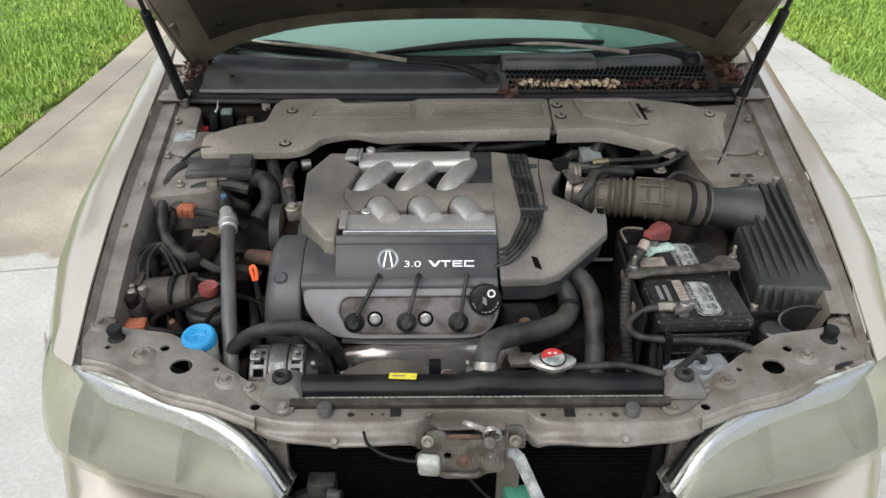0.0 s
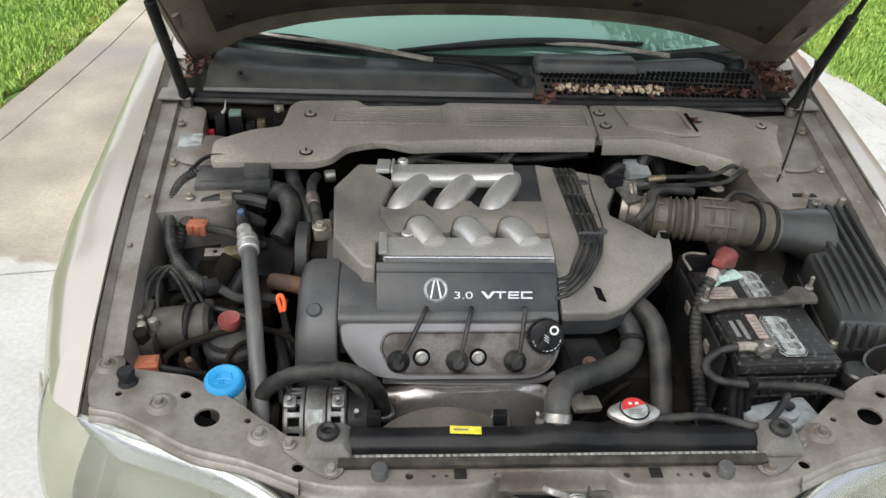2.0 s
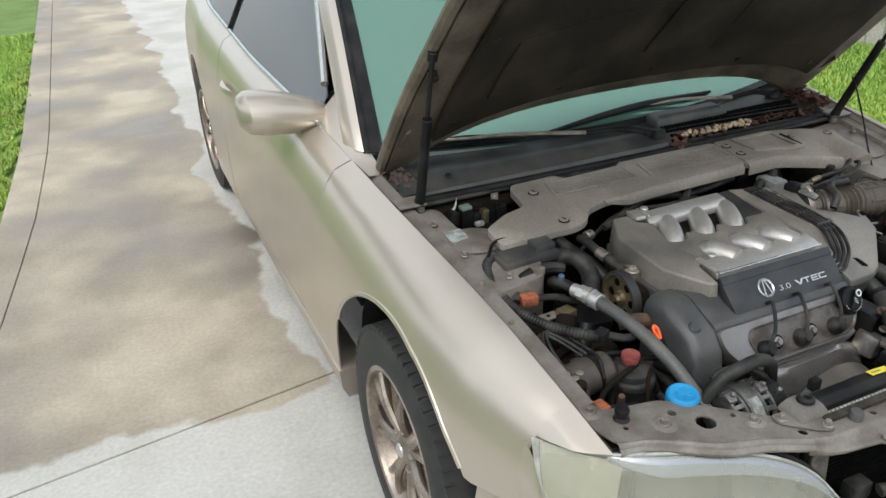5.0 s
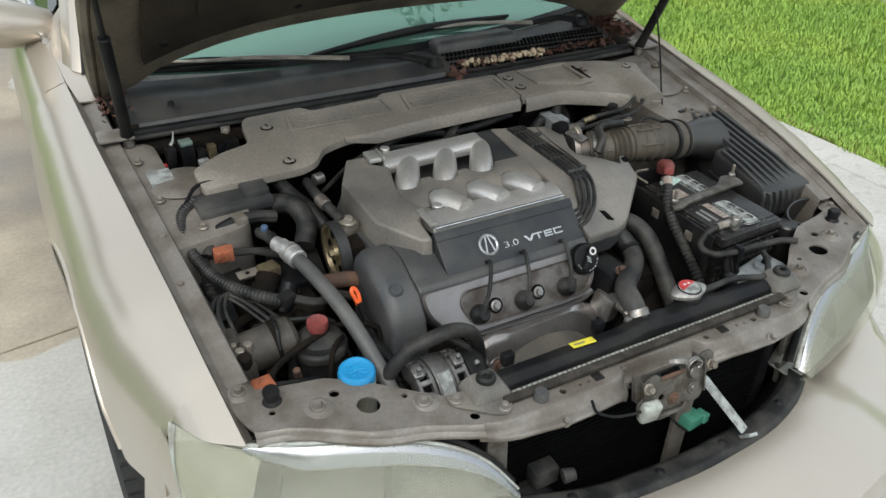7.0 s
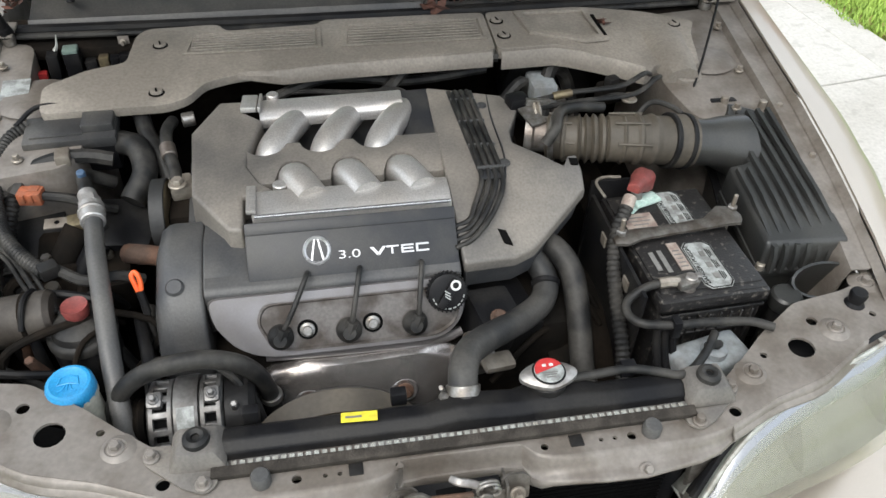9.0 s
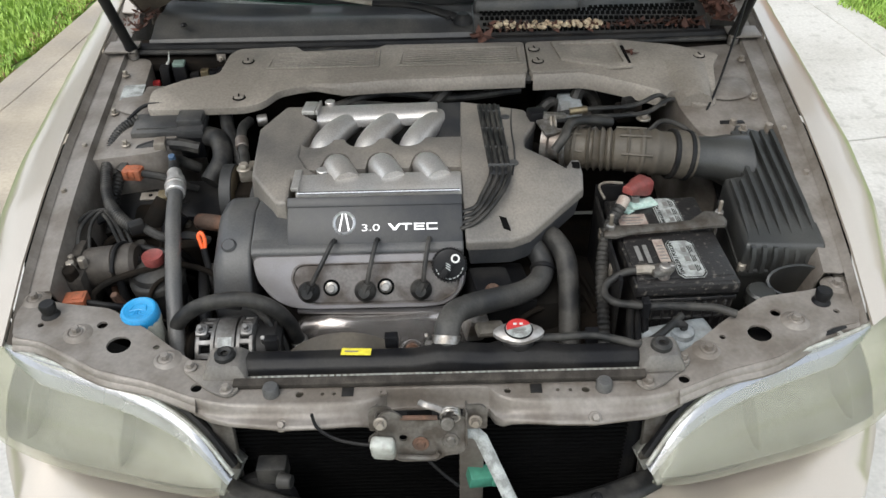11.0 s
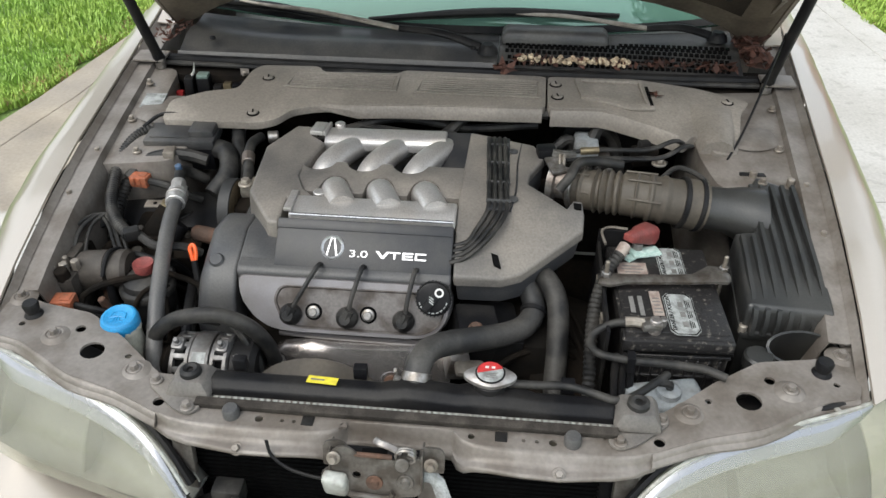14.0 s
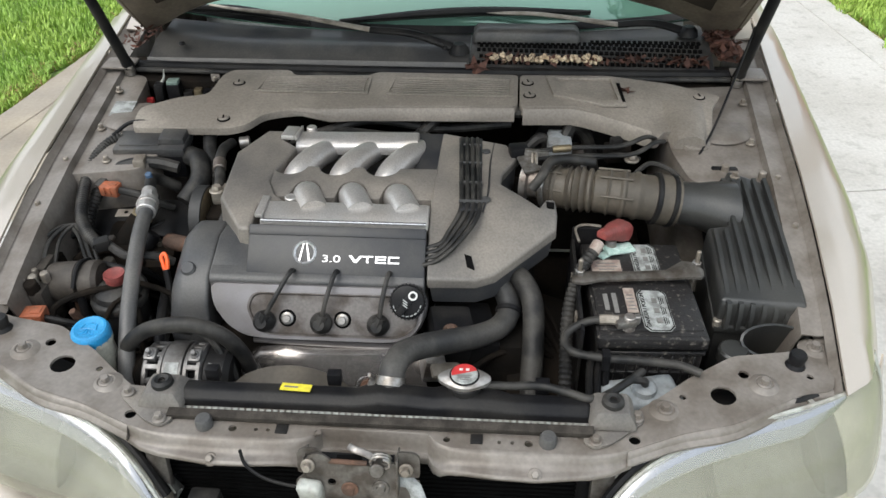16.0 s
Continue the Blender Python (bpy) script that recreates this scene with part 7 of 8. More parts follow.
hose("overflow_hose", [(0.160, 0.924, 0.712), (0.20, 0.926, 0.711), (0.245, 0.928, 0.711), (0.285, 0.918, 0.709), (0.312, 0.912, 0.706), (0.338, 0.925, 0.704), (0.37, 0.955, 0.700), (0.395, 0.985, 0.692)], 0.006, "thin black overflow hose along the radiator top")
hose("coolant_arch_hose", [(-0.420, 1.00, 0.56), (-0.421, 1.012, 0.632), (-0.404, 1.016, 0.674), (-0.372, 1.016, 0.704), (-0.330, 1.012, 0.722), (-0.290, 1.013, 0.724), (-0.252, 1.020, 0.700), (-0.230, 1.030, 0.655), (-0.222, 1.034, 0.610), (-0.22, 1.034, 0.58)], 0.0125, "arched black hose over the alternator", [((-0.2215, 1.034, 0.614), (-0.2205, 1.034, 0.604), 0.0155)])
ac = hose("air_conditioning_hose", [(-0.462, 1.30, 0.752), (-0.448, 1.22, 0.748), (-0.432, 1.14, 0.73), (-0.418, 1.06, 0.695), (-0.405, 0.99, 0.64), (-0.395, 0.95, 0.56)], 0.0132, "thick grey air-conditioning hose with metal fittings", material=PLASTIC)
part("fitting", cyl((-0.478, 1.345, 0.752), (-0.470, 1.325, 0.753), 0.014), ALU, ac)
part("hex_nut", cyl((-0.472, 1.330, 0.753), (-0.467, 1.313, 0.753), 0.0165, seg=6), ALU, ac)
part("ferrule", cyl((-0.466, 1.312, 0.753), (-0.458, 1.275, 0.752), 0.0185, 0.018), ALU, ac)
part("ferrule_ring", cyl((-0.464, 1.300, 0.753), (-0.462, 1.293, 0.753), 0.0198), ALUDIRT, ac)
part("metal_pipe", tube([(-0.475, 1.34, 0.752), (-0.483, 1.365, 0.755), (-0.49, 1.39, 0.752), (-0.485, 1.415, 0.735), (-0.46, 1.43, 0.71)], 0.011, 10, 6), RUBBER, ac)
part("valve_cap", cyl((-0.487, 1.378, 0.758), (-0.487, 1.375, 0.774), 0.0065), CAPBLUE, ac, "small dull blue valve cap")
hose("side_corrugated_hose", [(-0.40, 1.16, 0.66), (-0.385, 1.10, 0.66), (-0.37, 1.04, 0.645), (-0.35, 0.99, 0.61)], 0.009, "thin corrugated black sleeve", material=BLACK)
hose("timing_side_hose", [(-0.395, 1.20, 0.64), (-0.39, 1.12, 0.63), (-0.375, 1.02, 0.60), (-0.36, 0.98, 0.55)], 0.010, "black hose beside the timing cover")

# dipstick
dip = thing("dipstick", (-0.375, 1.16, 0.55), "oil dipstick with a bright orange loop handle", "dipstick")
part("loop_handle", tube([(-0.392, 1.165, 0.705), (-0.396, 1.172, 0.717), (-0.399, 1.178, 0.727), (-0.395, 1.182, 0.731), (-0.390, 1.178, 0.727), (-0.388, 1.172, 0.717), (-0.389, 1.165, 0.705)], 0.0036, 8, 6), ORANGE, dip)
part("stem", tube([(-0.390, 1.165, 0.71), (-0.384, 1.15, 0.68)], 0.006, 8, 3, straight=True), BLACK, dip)
part("tube", tube([(-0.385, 1.152, 0.682), (-0.376, 1.13, 0.64), (-0.368, 1.12, 0.55)], 0.004, 8, 5), BLACK, dip)

# power steering reservoir
ps = thing("steering_reservoir", (-0.474, 1.142, 0.56), "dark power-steering reservoir with a faded red cap", "reservoir")
part("bottle", lathe([(0, 0), (0.040, 0.0), (0.044, 0.01), (0.045, 0.085), (0.042, 0.09)], Matrix.Translation((-0.474, 1.142, 0.575)), 30), BLACK, ps)
part("lid", lathe([(0.047, -0.006), (0.0475, 0.004), (0.045, 0.008), (0.040, 0.010), (0.037, 0.020), (0.028, 0.026), (0.012, 0.028), (0, 0.028)], Matrix.Translation((-0.474, 1.142, 0.664)), 32), RUBBER, ps)
part("cap", lathe([(0.014, 0.0), (0.0165, 0.004), (0.0185, 0.016), (0.0175, 0.021), (0.012, 0.018), (0, 0.0175)], Matrix.Translation((-0.474, 1.147, 0.692)), 24), RED, ps, "faded red cap")
part("strap", tube([(-0.44, 1.10, 0.64), (-0.43, 1.085, 0.63), (-0.425, 1.06, 0.62)], 0.008, 8, 4), RUBBER, ps)
# washer bottle
wash = thing("washer_bottle", (-0.46, 1.01, 0.52), "washer bottle neck with a bright blue cap", "reservoir")
part("neck", lathe([(0.031, 0.0), (0.029, 0.10), (0.0275, 0.13), (0.0265, 0.150), (0.029, 0.152), (0.029, 0.160), (0, 0.160)], Matrix.Translation((-0.458, 1.015, 0.53)), 28), MILKY, wash, "yellowed translucent neck")
wcm = Matrix.Translation((-0.459, 1.015, 0.694)) @ Matrix.Rotation(radians(4), 4, "X")
wc = part("cap", lathe([(0.0285, -0.010), (0.0300, -0.006), (0.0300, 0.006), (0.0292, 0.011), (0.0265, 0.0145), (0.023, 0.0150), (0.021, 0.0138), (0, 0.0138)], wcm, 18), BLUE, wash, "bright blue cap")
# raised windscreen-wash sign on the cap
b = tube([wcm @ V(x, y, 0.0142) for x, y in ((-0.013, -0.004), (-0.010, 0.008), (0.0, 0.011), (0.010, 0.008), (0.013, -0.004), (0.0, -0.001), (-0.013, -0.004))], 0.0011, 6, 1, straight=True)
part("cap_mark", b, BLUE, wc)
for x in (-0.007, 0.0, 0.007):
    part("cap_mark", tube([wcm @ V(x * 0.4, -0.003, 0.0142), wcm @ V(x * 0.8, -0.010, 0.0142), wcm @ V(x * 1.6, -0.012, 0.0142)], 0.0011, 6, 4), BLUE, wc)
# alternator
alt = thing("alternator", (-0.30, 0.985, 0.56), "grimy finned aluminium alternator below the arched hose", "alternator")
m = basis((-0.373, 1.006, 0.618), (-0.278, 1.008, 0.618))
part("core", lathe([(0, 0.004), (0.045, 0.004), (0.045, 0.092), (0, 0.092)], m, 28), INKSHADE, alt)
for a0, a1 in ((0.0, 0.034), (0.064, 0.095)):
    part("end_housing", lathe([(0.030, a0), (0.050, a0), (0.0545, a0 + 0.003), (0.0545, a0 + 0.008), (0.046, a0 + 0.009)], m, 32), ALTALU, alt)
    part("end_housing", lathe([(0.046, a1 - 0.009), (0.0545, a1 - 0.008), (0.0545, a1 - 0.003), (0.050, a1), (0.030, a1)], m, 32), ALTALU, alt)
    for k in range(15):
        a = 2 * math.pi * k / 15
        b = box((0.0500 * math.cos(a), 0.0500 * math.sin(a), (a0 + a1) / 2), (0.008, 0.0095, a1 - a0 - 0.010), (0, 0, math.degrees(a)), 0.0015, 1)
        b.transform(m)
        part("fin", b, ALTALU, alt)
part("stator", lathe([(0.048, 0.033), (0.0565, 0.034), (0.0570, 0.036), (0.0570, 0.062), (0.0565, 0.064), (0.048, 0.065)], m, 36), ALTALU, alt)
for x in (-0.362, -0.290):
    part("case_lug", box((x, 0.999, 0.670), (0.020, 0.022, 0.016), (20, 0, 0), 0.005), ALTALU, alt)
    bolt((x, 0.996, 0.677), 0.0045, alt, (0, -0.35, 0.94), ALTALU)
part("rear_cover", lathe([(0.050, 0.0), (0.051, 0.006), (0.049, 0.030), (0.040, 0.038), (0, 0.038)], m @ Matrix.Translation((0, 0, 0.097)), 28), BLACK, alt, "black plastic rear cover")
part("terminal", cyl((-0.262, 0.985, 0.655), (-0.262, 0.978, 0.674), 0.006, 0.005, 6), STEEL, alt)
part("pulley", lathe([(0, -0.034), (0.030, -0.034), (0.034, -0.030), (0.031, -0.026), (0.034, -0.022), (0.031, -0.018), (0.034, -0.014), (0.030, -0.008), (0, -0.008)], m, 28), DARKBAY, alt)
for pts in ([(-0.372, 1.038, 0.69), (-0.35, 1.040, 0.700), (-0.30, 1.035, 0.698), (-0.262, 1.018, 0.675), (-0.243, 1.000, 0.63)], [(-0.335, 1.045, 0.690), (-0.29, 1.040, 0.686), (-0.250, 1.020, 0.655), (-0.230, 0.995, 0.60)]):
    part("cable", tube(pts, 0.006, 8, 6), RUBBER, alt)
part("loom_plug", box((-0.318, 1.036, 0.697), (0.036, 0.018, 0.016), (8, 4, -6), 0.004), BLACK, alt)
lab = [m.inverted() @ V(-0.32, y, z) for y, z in ((0.960, 0.640), (0.985, 0.668))]
a0, a1 = (math.atan2(p.y, p.x) for p in lab)
if abs(a1 - a0) > math.pi:
    a1 += math.copysign(2 * math.pi, a0 - a1)
part("rating_label", sheet([[m @ V(0.0578 * math.cos(a0 + (a1 - a0) * k / 8), 0.0578 * math.sin(a0 + (a1 - a0) * k / 8), h) for k in range(9)] for h in (0.038, 0.060)], 0.0006), LABEL, alt, "worn grey rating label")
# power steering pump pulley with belt
pump = thing("steering_pump", (-0.35, 1.33, 0.60), "power-steering pump with a zinc pulley and black belt", "pump")
m = basis((-0.366, 1.322, 0.715), (-0.40, 1.322, 0.715))
part("pulley", lathe([(0, 0.010), (0.014, 0.012), (0.016, 0.004), (0.048, 0.004), (0.05, 0.012), (0.056, 0.014), (0.054, 0.004), (0.056, -0.006), (0.05, -0.008), (0, -0.008)], m, 40), BRASSY, pump)
part("belt", lathe([(0.0555, 0.015), (0.059, 0.014), (0.059, -0.006), (0.0555, -0.007)], m, 40), BELT, pump)
for k in range(6):
    a = 2 * math.pi * k / 6
    b = cyl((0.034 * math.cos(a), 0.034 * math.sin(a), 0.003), (0.034 * math.cos(a), 0.034 * math.sin(a), 0.0052), 0.009, seg=16)
    b.transform(m)
    part("pulley_hole", b, INKSHADE, pump)
part("pulley_nut", cyl(m @ V(0, 0, 0.008), m @ V(0, 0, 0.02), 0.009, 0.008, 6), BRASSY, pump)
part("pump_body", box((-0.325, 1.33, 0.69), (0.07, 0.09, 0.10), w=0.015), DARKBAY, pump)
part("fitting_block", box((-0.338, 1.345, 0.752), (0.035, 0.04, 0.025), (0, 0, 10), 0.006), BRACKET, pump)
bolt((-0.34, 1.33, 0.768), 0.009, pump)
for pts, r in (([(-0.43, 1.575, 0.755), (-0.415, 1.53, 0.775), (-0.40, 1.48, 0.765), (-0.375, 1.43, 0.745), (-0.36, 1.39, 0.72)], 0.014), ([(-0.36, 1.50, 0.775), (-0.365, 1.46, 0.782), (-0.362, 1.42, 0.775), (-0.35, 1.38, 0.765), (-0.345, 1.35, 0.76)], 0.010), ([(-0.44, 1.47, 0.76), (-0.41, 1.44, 0.765), (-0.40, 1.40, 0.745), (-0.42, 1.36, 0.72)], 0.020)):
    part("feed_hose", tube(pts, r, 12, 6), RUBBER, pump)
part("hose_end", cyl((-0.3625, 1.425, 0.776), (-0.357, 1.40, 0.771), 0.0125), ALUDIRT, pump)
part("hose_end", cyl((-0.345, 1.50, 0.775), (-0.325, 1.505, 0.775), 0.012), STEEL, pump)
# fuse box
fb = thing("relay_box", (-0.515, 1.47, 0.73), "dusty black relay box with a stepped lid", "relay box")
part("base", box((-0.515, 1.482, 0.745), (0.135, 0.066, 0.05), (4, 0, 3), 0.005), BLACK, fb)
lid = part("lid", box((-0.515, 1.482, 0.778), (0.142, 0.072, 0.020), (4, 0, 3), 0.005), COWL, fb)
part("lid_step", box((-0.472, 1.489, 0.793), (0.05, 0.05, 0.018), (4, 0, 3), 0.005), COWL, lid)
part("lid_ridge", box((-0.535, 1.479, 0.789), (0.08, 0.045, 0.004), (4, 0, 3), 0.002), COWL, lid)
part("latch_tab", box((-0.515, 1.444, 0.762), (0.02, 0.008, 0.022), (4, 0, 3), 0.002), BLACK, fb)
harness = thing("wiring_harness", (-0.56, 1.40, 0.66), "bundle of taped black wiring and corrugated sleeve", "wiring")
for pts, r in (([(-0.585, 1.50, 0.785), (-0.612, 1.475, 0.775), (-0.622, 1.42, 0.76), (-0.612, 1.35, 0.74), (-0.585, 1.28, 0.735), (-0.55, 1.23, 0.735), (-0.515, 1.195, 0.735)], 0.0115),):
    part("sleeve", tube(pts, r, 10, 8, ribs=0.0018, pitch=0.007), RUBBER, harness)
part("sleeve", tube([(-0.60, 1.42, 0.74), (-0.605, 1.34, 0.70), (-0.60, 1.28, 0.66)], 0.012, 10, 6, ribs=0.002, pitch=0.008), RUBBER, harness)
part("sleeve_clip", box((-0.508, 1.195, 0.738), (0.026, 0.022, 0.02), (0, 0, 30), 0.004), BLACK, harness)
part("branch", tube([(-0.50, 1.20, 0.733), (-0.46, 1.18, 0.725), (-0.42, 1.19, 0.72), (-0.39, 1.20, 0.70)], 0.008, 8, 6), RUBBER, harness)
part("taped_loom", tube([(-0.595, 1.38, 0.735), (-0.575, 1.41, 0.755), (-0.535, 1.425, 0.765), (-0.49, 1.43, 0.765), (-0.45, 1.43, 0.755)], 0.012, 8, 6), RUBBER, harness)
part("loom_bracket", box((-0.52, 1.42, 0.772), (0.022, 0.03, 0.02), (0, 0, 10), 0.003), BRACKET, harness)
part("thin_wire", tube([(-0.60, 1.49, 0.79), (-0.57, 1.52, 0.805), (-0.52, 1.525, 0.803), (-0.47, 1.52, 0.797)], 0.004, 8, 6), BLACK, harness)
part("thin_wire", tube([(-0.55, 1.37, 0.737), (-0.51, 1.36, 0.735), (-0.48, 1.36, 0.72), (-0.45, 1.37, 0.70)], 0.007, 8, 6), RUBBER, harness)
for at, s, rot in (((-0.567, 1.372, 0.738), (0.036, 0.024, 0.022), (0, 0, -8)), ((-0.592, 1.078, 0.668), (0.036, 0.03, 0.028), (0, 0, 5))):
    c = thing("orange_connector", (at[0], at[1], at[2] - 0.015), "dirty orange electrical connector", "connector", "orange connectors")
    part("shell", box(at, s, rot, 0.003), RUSTORANGE, c)
    part("socket", box((at[0] + 0.006, at[1] + 0.002, at[2] + s[2] * 0.45), (s[0] * 0.45, s[1] * 0.6, 0.006), rot, 0.001), RUSTORANGE, c)
    for dx in (-0.010, 0.002):
        part("latch", box((at[0] + dx, at[1] - s[1] * 0.5, at[2] + 0.003), (0.007, 0.005, 0.014), rot, 0.001), RUSTORANGE, c)
    part("wire", tube([(at[0] + 0.015, at[1], at[2]), (at[0] + 0.05, at[1] - 0.004, at[2] - 0.004), (at[0] + 0.09, at[1] + 0.004, at[2] - 0.02)], 0.006, 8, 5), BLACK, c)
# ABS unit with pipes, canister
abs_unit = thing("brake_modulator", (-0.60, 1.13, 0.52), "grimy brake modulator block with bent steel pipes", "brake modulator")
part("block", box((-0.618, 1.15, 0.650), (0.055, 0.09, 0.09), (0, 0, 4), 0.008), FOAM, abs_unit)
part("motor", lathe([(0, 0.0), (0.034, 0.0), (0.036, 0.006), (0.036, 0.085), (0.030, 0.092), (0, 0.093)], basis((-0.60, 1.165, 0.672), (-0.512, 1.168, 0.680)), 26), GRIMECAN, abs_unit)
part("valve_head", box((-0.62, 1.175, 0.700), (0.036, 0.045, 0.022), (0, 0, 4), 0.005), FOAM, abs_unit)
part("clamp_strap", tube([(-0.545, 1.13, 0.69), (-0.542, 1.148, 0.713), (-0.54, 1.168, 0.717), (-0.538, 1.192, 0.706)], 0.004, 8, 5), BLACK, abs_unit)
for k in range(4):
    o = 0.009 * k + 0.004 * math.sin(k * 2.2)
    part("brake_pipe", tube([(-0.625 + o, 1.14 + o, 0.69), (-0.632 + o, 1.20 + o, 0.722), (-0.612 + o, 1.255 + 0.4 * o, 0.73), (-0.585 + o, 1.25 - 0.3 * o, 0.722), (-0.55 + o, 1.20 - 0.4 * o, 0.70), (-0.51 + o, 1.15 - 0.5 * o, 0.66)], 0.0033, 8, 6), RUBBER, abs_unit)
for k in range(3):
    part("union_nut", cyl((-0.625 + 0.016 * k, 1.12 + 0.01 * k, 0.695), (-0.625 + 0.016 * k, 1.12 + 0.01 * k, 0.715), 0.008, seg=6), BRACKET, abs_unit)
part("side_plug", box((-0.628, 1.108, 0.668), (0.02, 0.024, 0.03), (0, 0, 8), 0.004), DARKBAY, abs_unit)
part("mounting_foot", box((-0.60, 1.13, 0.56), (0.10, 0.12, 0.06), w=0.01), DARKBAY, abs_unit)
for k in range(7):
    x, y = -0.638 + 0.012 * (k % 4), 1.125 + 0.022 * (k // 2)
    part("fitting", cyl((x, y, 0.690), (x, y, 0.708 + 0.004 * (k % 3)), 0.0065, 0.005, 8), FOAM if k % 2 else BRACKET, abs_unit)
part("solenoid_cap", cyl((-0.606, 1.118, 0.690), (-0.606, 1.114, 0.712), 0.012, 0.011, 16), DARKBAY, abs_unit)
part("motor_band", cyl((-0.548, 1.1672, 0.6767), (-0.540, 1.1675, 0.6775), 0.0378, seg=28), DARKBAY, abs_unit)
# brackets, solenoids and grime under the hoses on this side
solenoid = thing("solenoid_pack", (-0.50, 1.30, 0.60), "grimy solenoids on a steel bracket", "solenoid")
part("bracket", box((-0.533, 1.345, 0.702), (0.042, 0.022, 0.003), (6, 0, 4), 0.001), BRACKET, solenoid)
part("bracket_hole", cyl((-0.535, 1.345, 0.7032), (-0.535, 1.345, 0.7045), 0.004), INKSHADE, solenoid)
part("bracket", box((-0.498, 1.335, 0.705), (0.035, 0.03, 0.02), (0, 0, 12), 0.003), BRASSY, solenoid)
part("can", cyl((-0.53, 1.29, 0.66), (-0.50, 1.33, 0.70), 0.022), DARKBAY, solenoid)
part("can", cyl((-0.50, 1.27, 0.65), (-0.47, 1.30, 0.69), 0.018), BLACK, solenoid)
part("plinth", box((-0.50, 1.31, 0.63), (0.14, 0.14, 0.07), (8, 0, 6), 0.01), DARKBAY, solenoid)
part("plinth", box((-0.44, 1.36, 0.66), (0.10, 0.10, 0.06), (12, 0, -6), 0.012), BLACK, solenoid)
rg = random.Random(12)
for k in range(12):
    x, y = rg.uniform(-0.60, -0.42), rg.uniform(1.16, 1.40)
    part("loose_pipe", tube([(x, y, 0.60), (x + rg.uniform(-0.05, 0.05), y - 0.04, 0.66 + 0.03 * rg.random()), (x + rg.uniform(-0.08, 0.08), y - 0.08, 0.66 + 0.02 * rg.random()), (x + rg.uniform(-0.05, 0.1), y - 0.13, 0.58)], rg.uniform(0.004, 0.010), 8, 6), rg.choice((RUBBER, BLACK, DARKBAY)), solenoid)
for k in range(16):
    x, y = rg.uniform(-0.63, -0.42), rg.uniform(1.10, 1.42)
    part("grimy_fitting", cyl((x, y, 0.60), (x + rg.uniform(-0.012, 0.012), y + rg.uniform(-0.02, 0.01), rg.uniform(0.655, 0.69)), rg.uniform(0.008, 0.016), rg.uniform(0.006, 0.012), rg.choice((6, 12))), rg.choice((DARKBAY, BROWNRUB, GREASY, RUST, BLACK)), solenoid)
part("crossing_duct", tube([(-0.42, 1.26, 0.70), (-0.395, 1.245, 0.708), (-0.37, 1.24, 0.705), (-0.35, 1.24, 0.69)], 0.015, 10, 5), RUST, solenoid)
# relays behind the cover by the bulkhead
relays = thing("relay_row", (-0.52, 1.70, 0.74), "black relays and plugs with a red fuse under the bulkhead lip", "relay")
part("shelf", box((-0.525, 1.695, 0.745), (0.20, 0.07, 0.02), w=0.003), DARKBAY, relays)
tall = part("relay", box((-0.549, 1.708, 0.779), (0.028, 0.026, 0.054), (0, 0, 4), 0.004), BLACK, relays)
part("relay_cap", box((-0.549, 1.708, 0.810), (0.026, 0.024, 0.009), (0, 0, 4), 0.003), GREENCAP, tall, "pale green relay cap")
part("relay", box((-0.583, 1.706, 0.780), (0.020, 0.026, 0.052), (0, 4, 6), 0.004), BLACK, relays)
part("cable_tie", tube([(-0.578, 1.715, 0.806), (-0.572, 1.716, 0.815), (-0.568, 1.716, 0.835)], lambda k: 0.004 - 0.003 * k, 6, 4), CLOUDY, relays)
part("red_fuse", box((-0.603, 1.690, 0.772), (0.017, 0.014, 0.012), (0, 0, 6), 0.002), BRIGHTRED, relays)
part("brass_plug", cyl((-0.617, 1.705, 0.755), (-0.614, 1.708, 0.788), 0.007, 0.005, 10), BRASSY, relays)
for x, w, h, mt in ((-0.520, 0.020, 0.030, BLACK), (-0.497, 0.018, 0.036, BRASSY), (-0.478, 0.016, 0.034, BLACK), (-0.454, 0.030, 0.038, BLACK)):
    part("plug", box((x, 1.712, 0.757 + h / 2), (w, 0.02, h), (0, 0, 5), 0.003), mt, relays)
part("pale_plug", box((-0.521, 1.690, 0.768), (0.022, 0.014, 0.010), (0, 0, 5), 0.002), LABEL, relays)
part("hanger", box((-0.459, 1.728, 0.803), (0.020, 0.002, 0.035), (-8, 0, 0), 0.001), BAY, relays)
bolt((-0.459, 1.726, 0.810), 0.004, relays, (0, -1, 0.1), BRACKET)

# ---- battery side ----
bat = thing("battery", (0.41, 1.14, 0.49), "dirty black battery with worn labels", "battery")
BT = pose(0.413, 1.157, 0.0, 0, 0, 2.0)


def on_battery(c, s, rot=(0, 0, 0), w=0.003, seg=2):
    b = box(c, s, rot, w, seg)
    b.transform(BT)
    return b


part("case", on_battery((0, 0, 0.59), (0.162, 0.238, 0.20), w=0.005), BATT, bat)
top = part("lid", on_battery((0, 0, 0.700), (0.170, 0.247, 0.024), w=0.005), BATT, bat)
part("lid_plateau", on_battery((0, 0.006, 0.713), (0.160, 0.222, 0.006), w=0.003), BATT, bat)
part("lid_step", on_battery((0, -0.108, 0.7115), (0.162, 0.018, 0.004), w=0.001), BATT, bat)
for k in range(9):
    part("case_rib", on_battery((-0.068 + 0.017 * k, -0.1205, 0.60), (0.004, 0.006, 0.15), w=0.001, seg=1), BATT, bat)
for z in (0.682, 0.640):
    part("case_band", on_battery((0, -0.1205, z), (0.164, 0.006, 0.006), w=0.001, seg=1), BATT, bat)
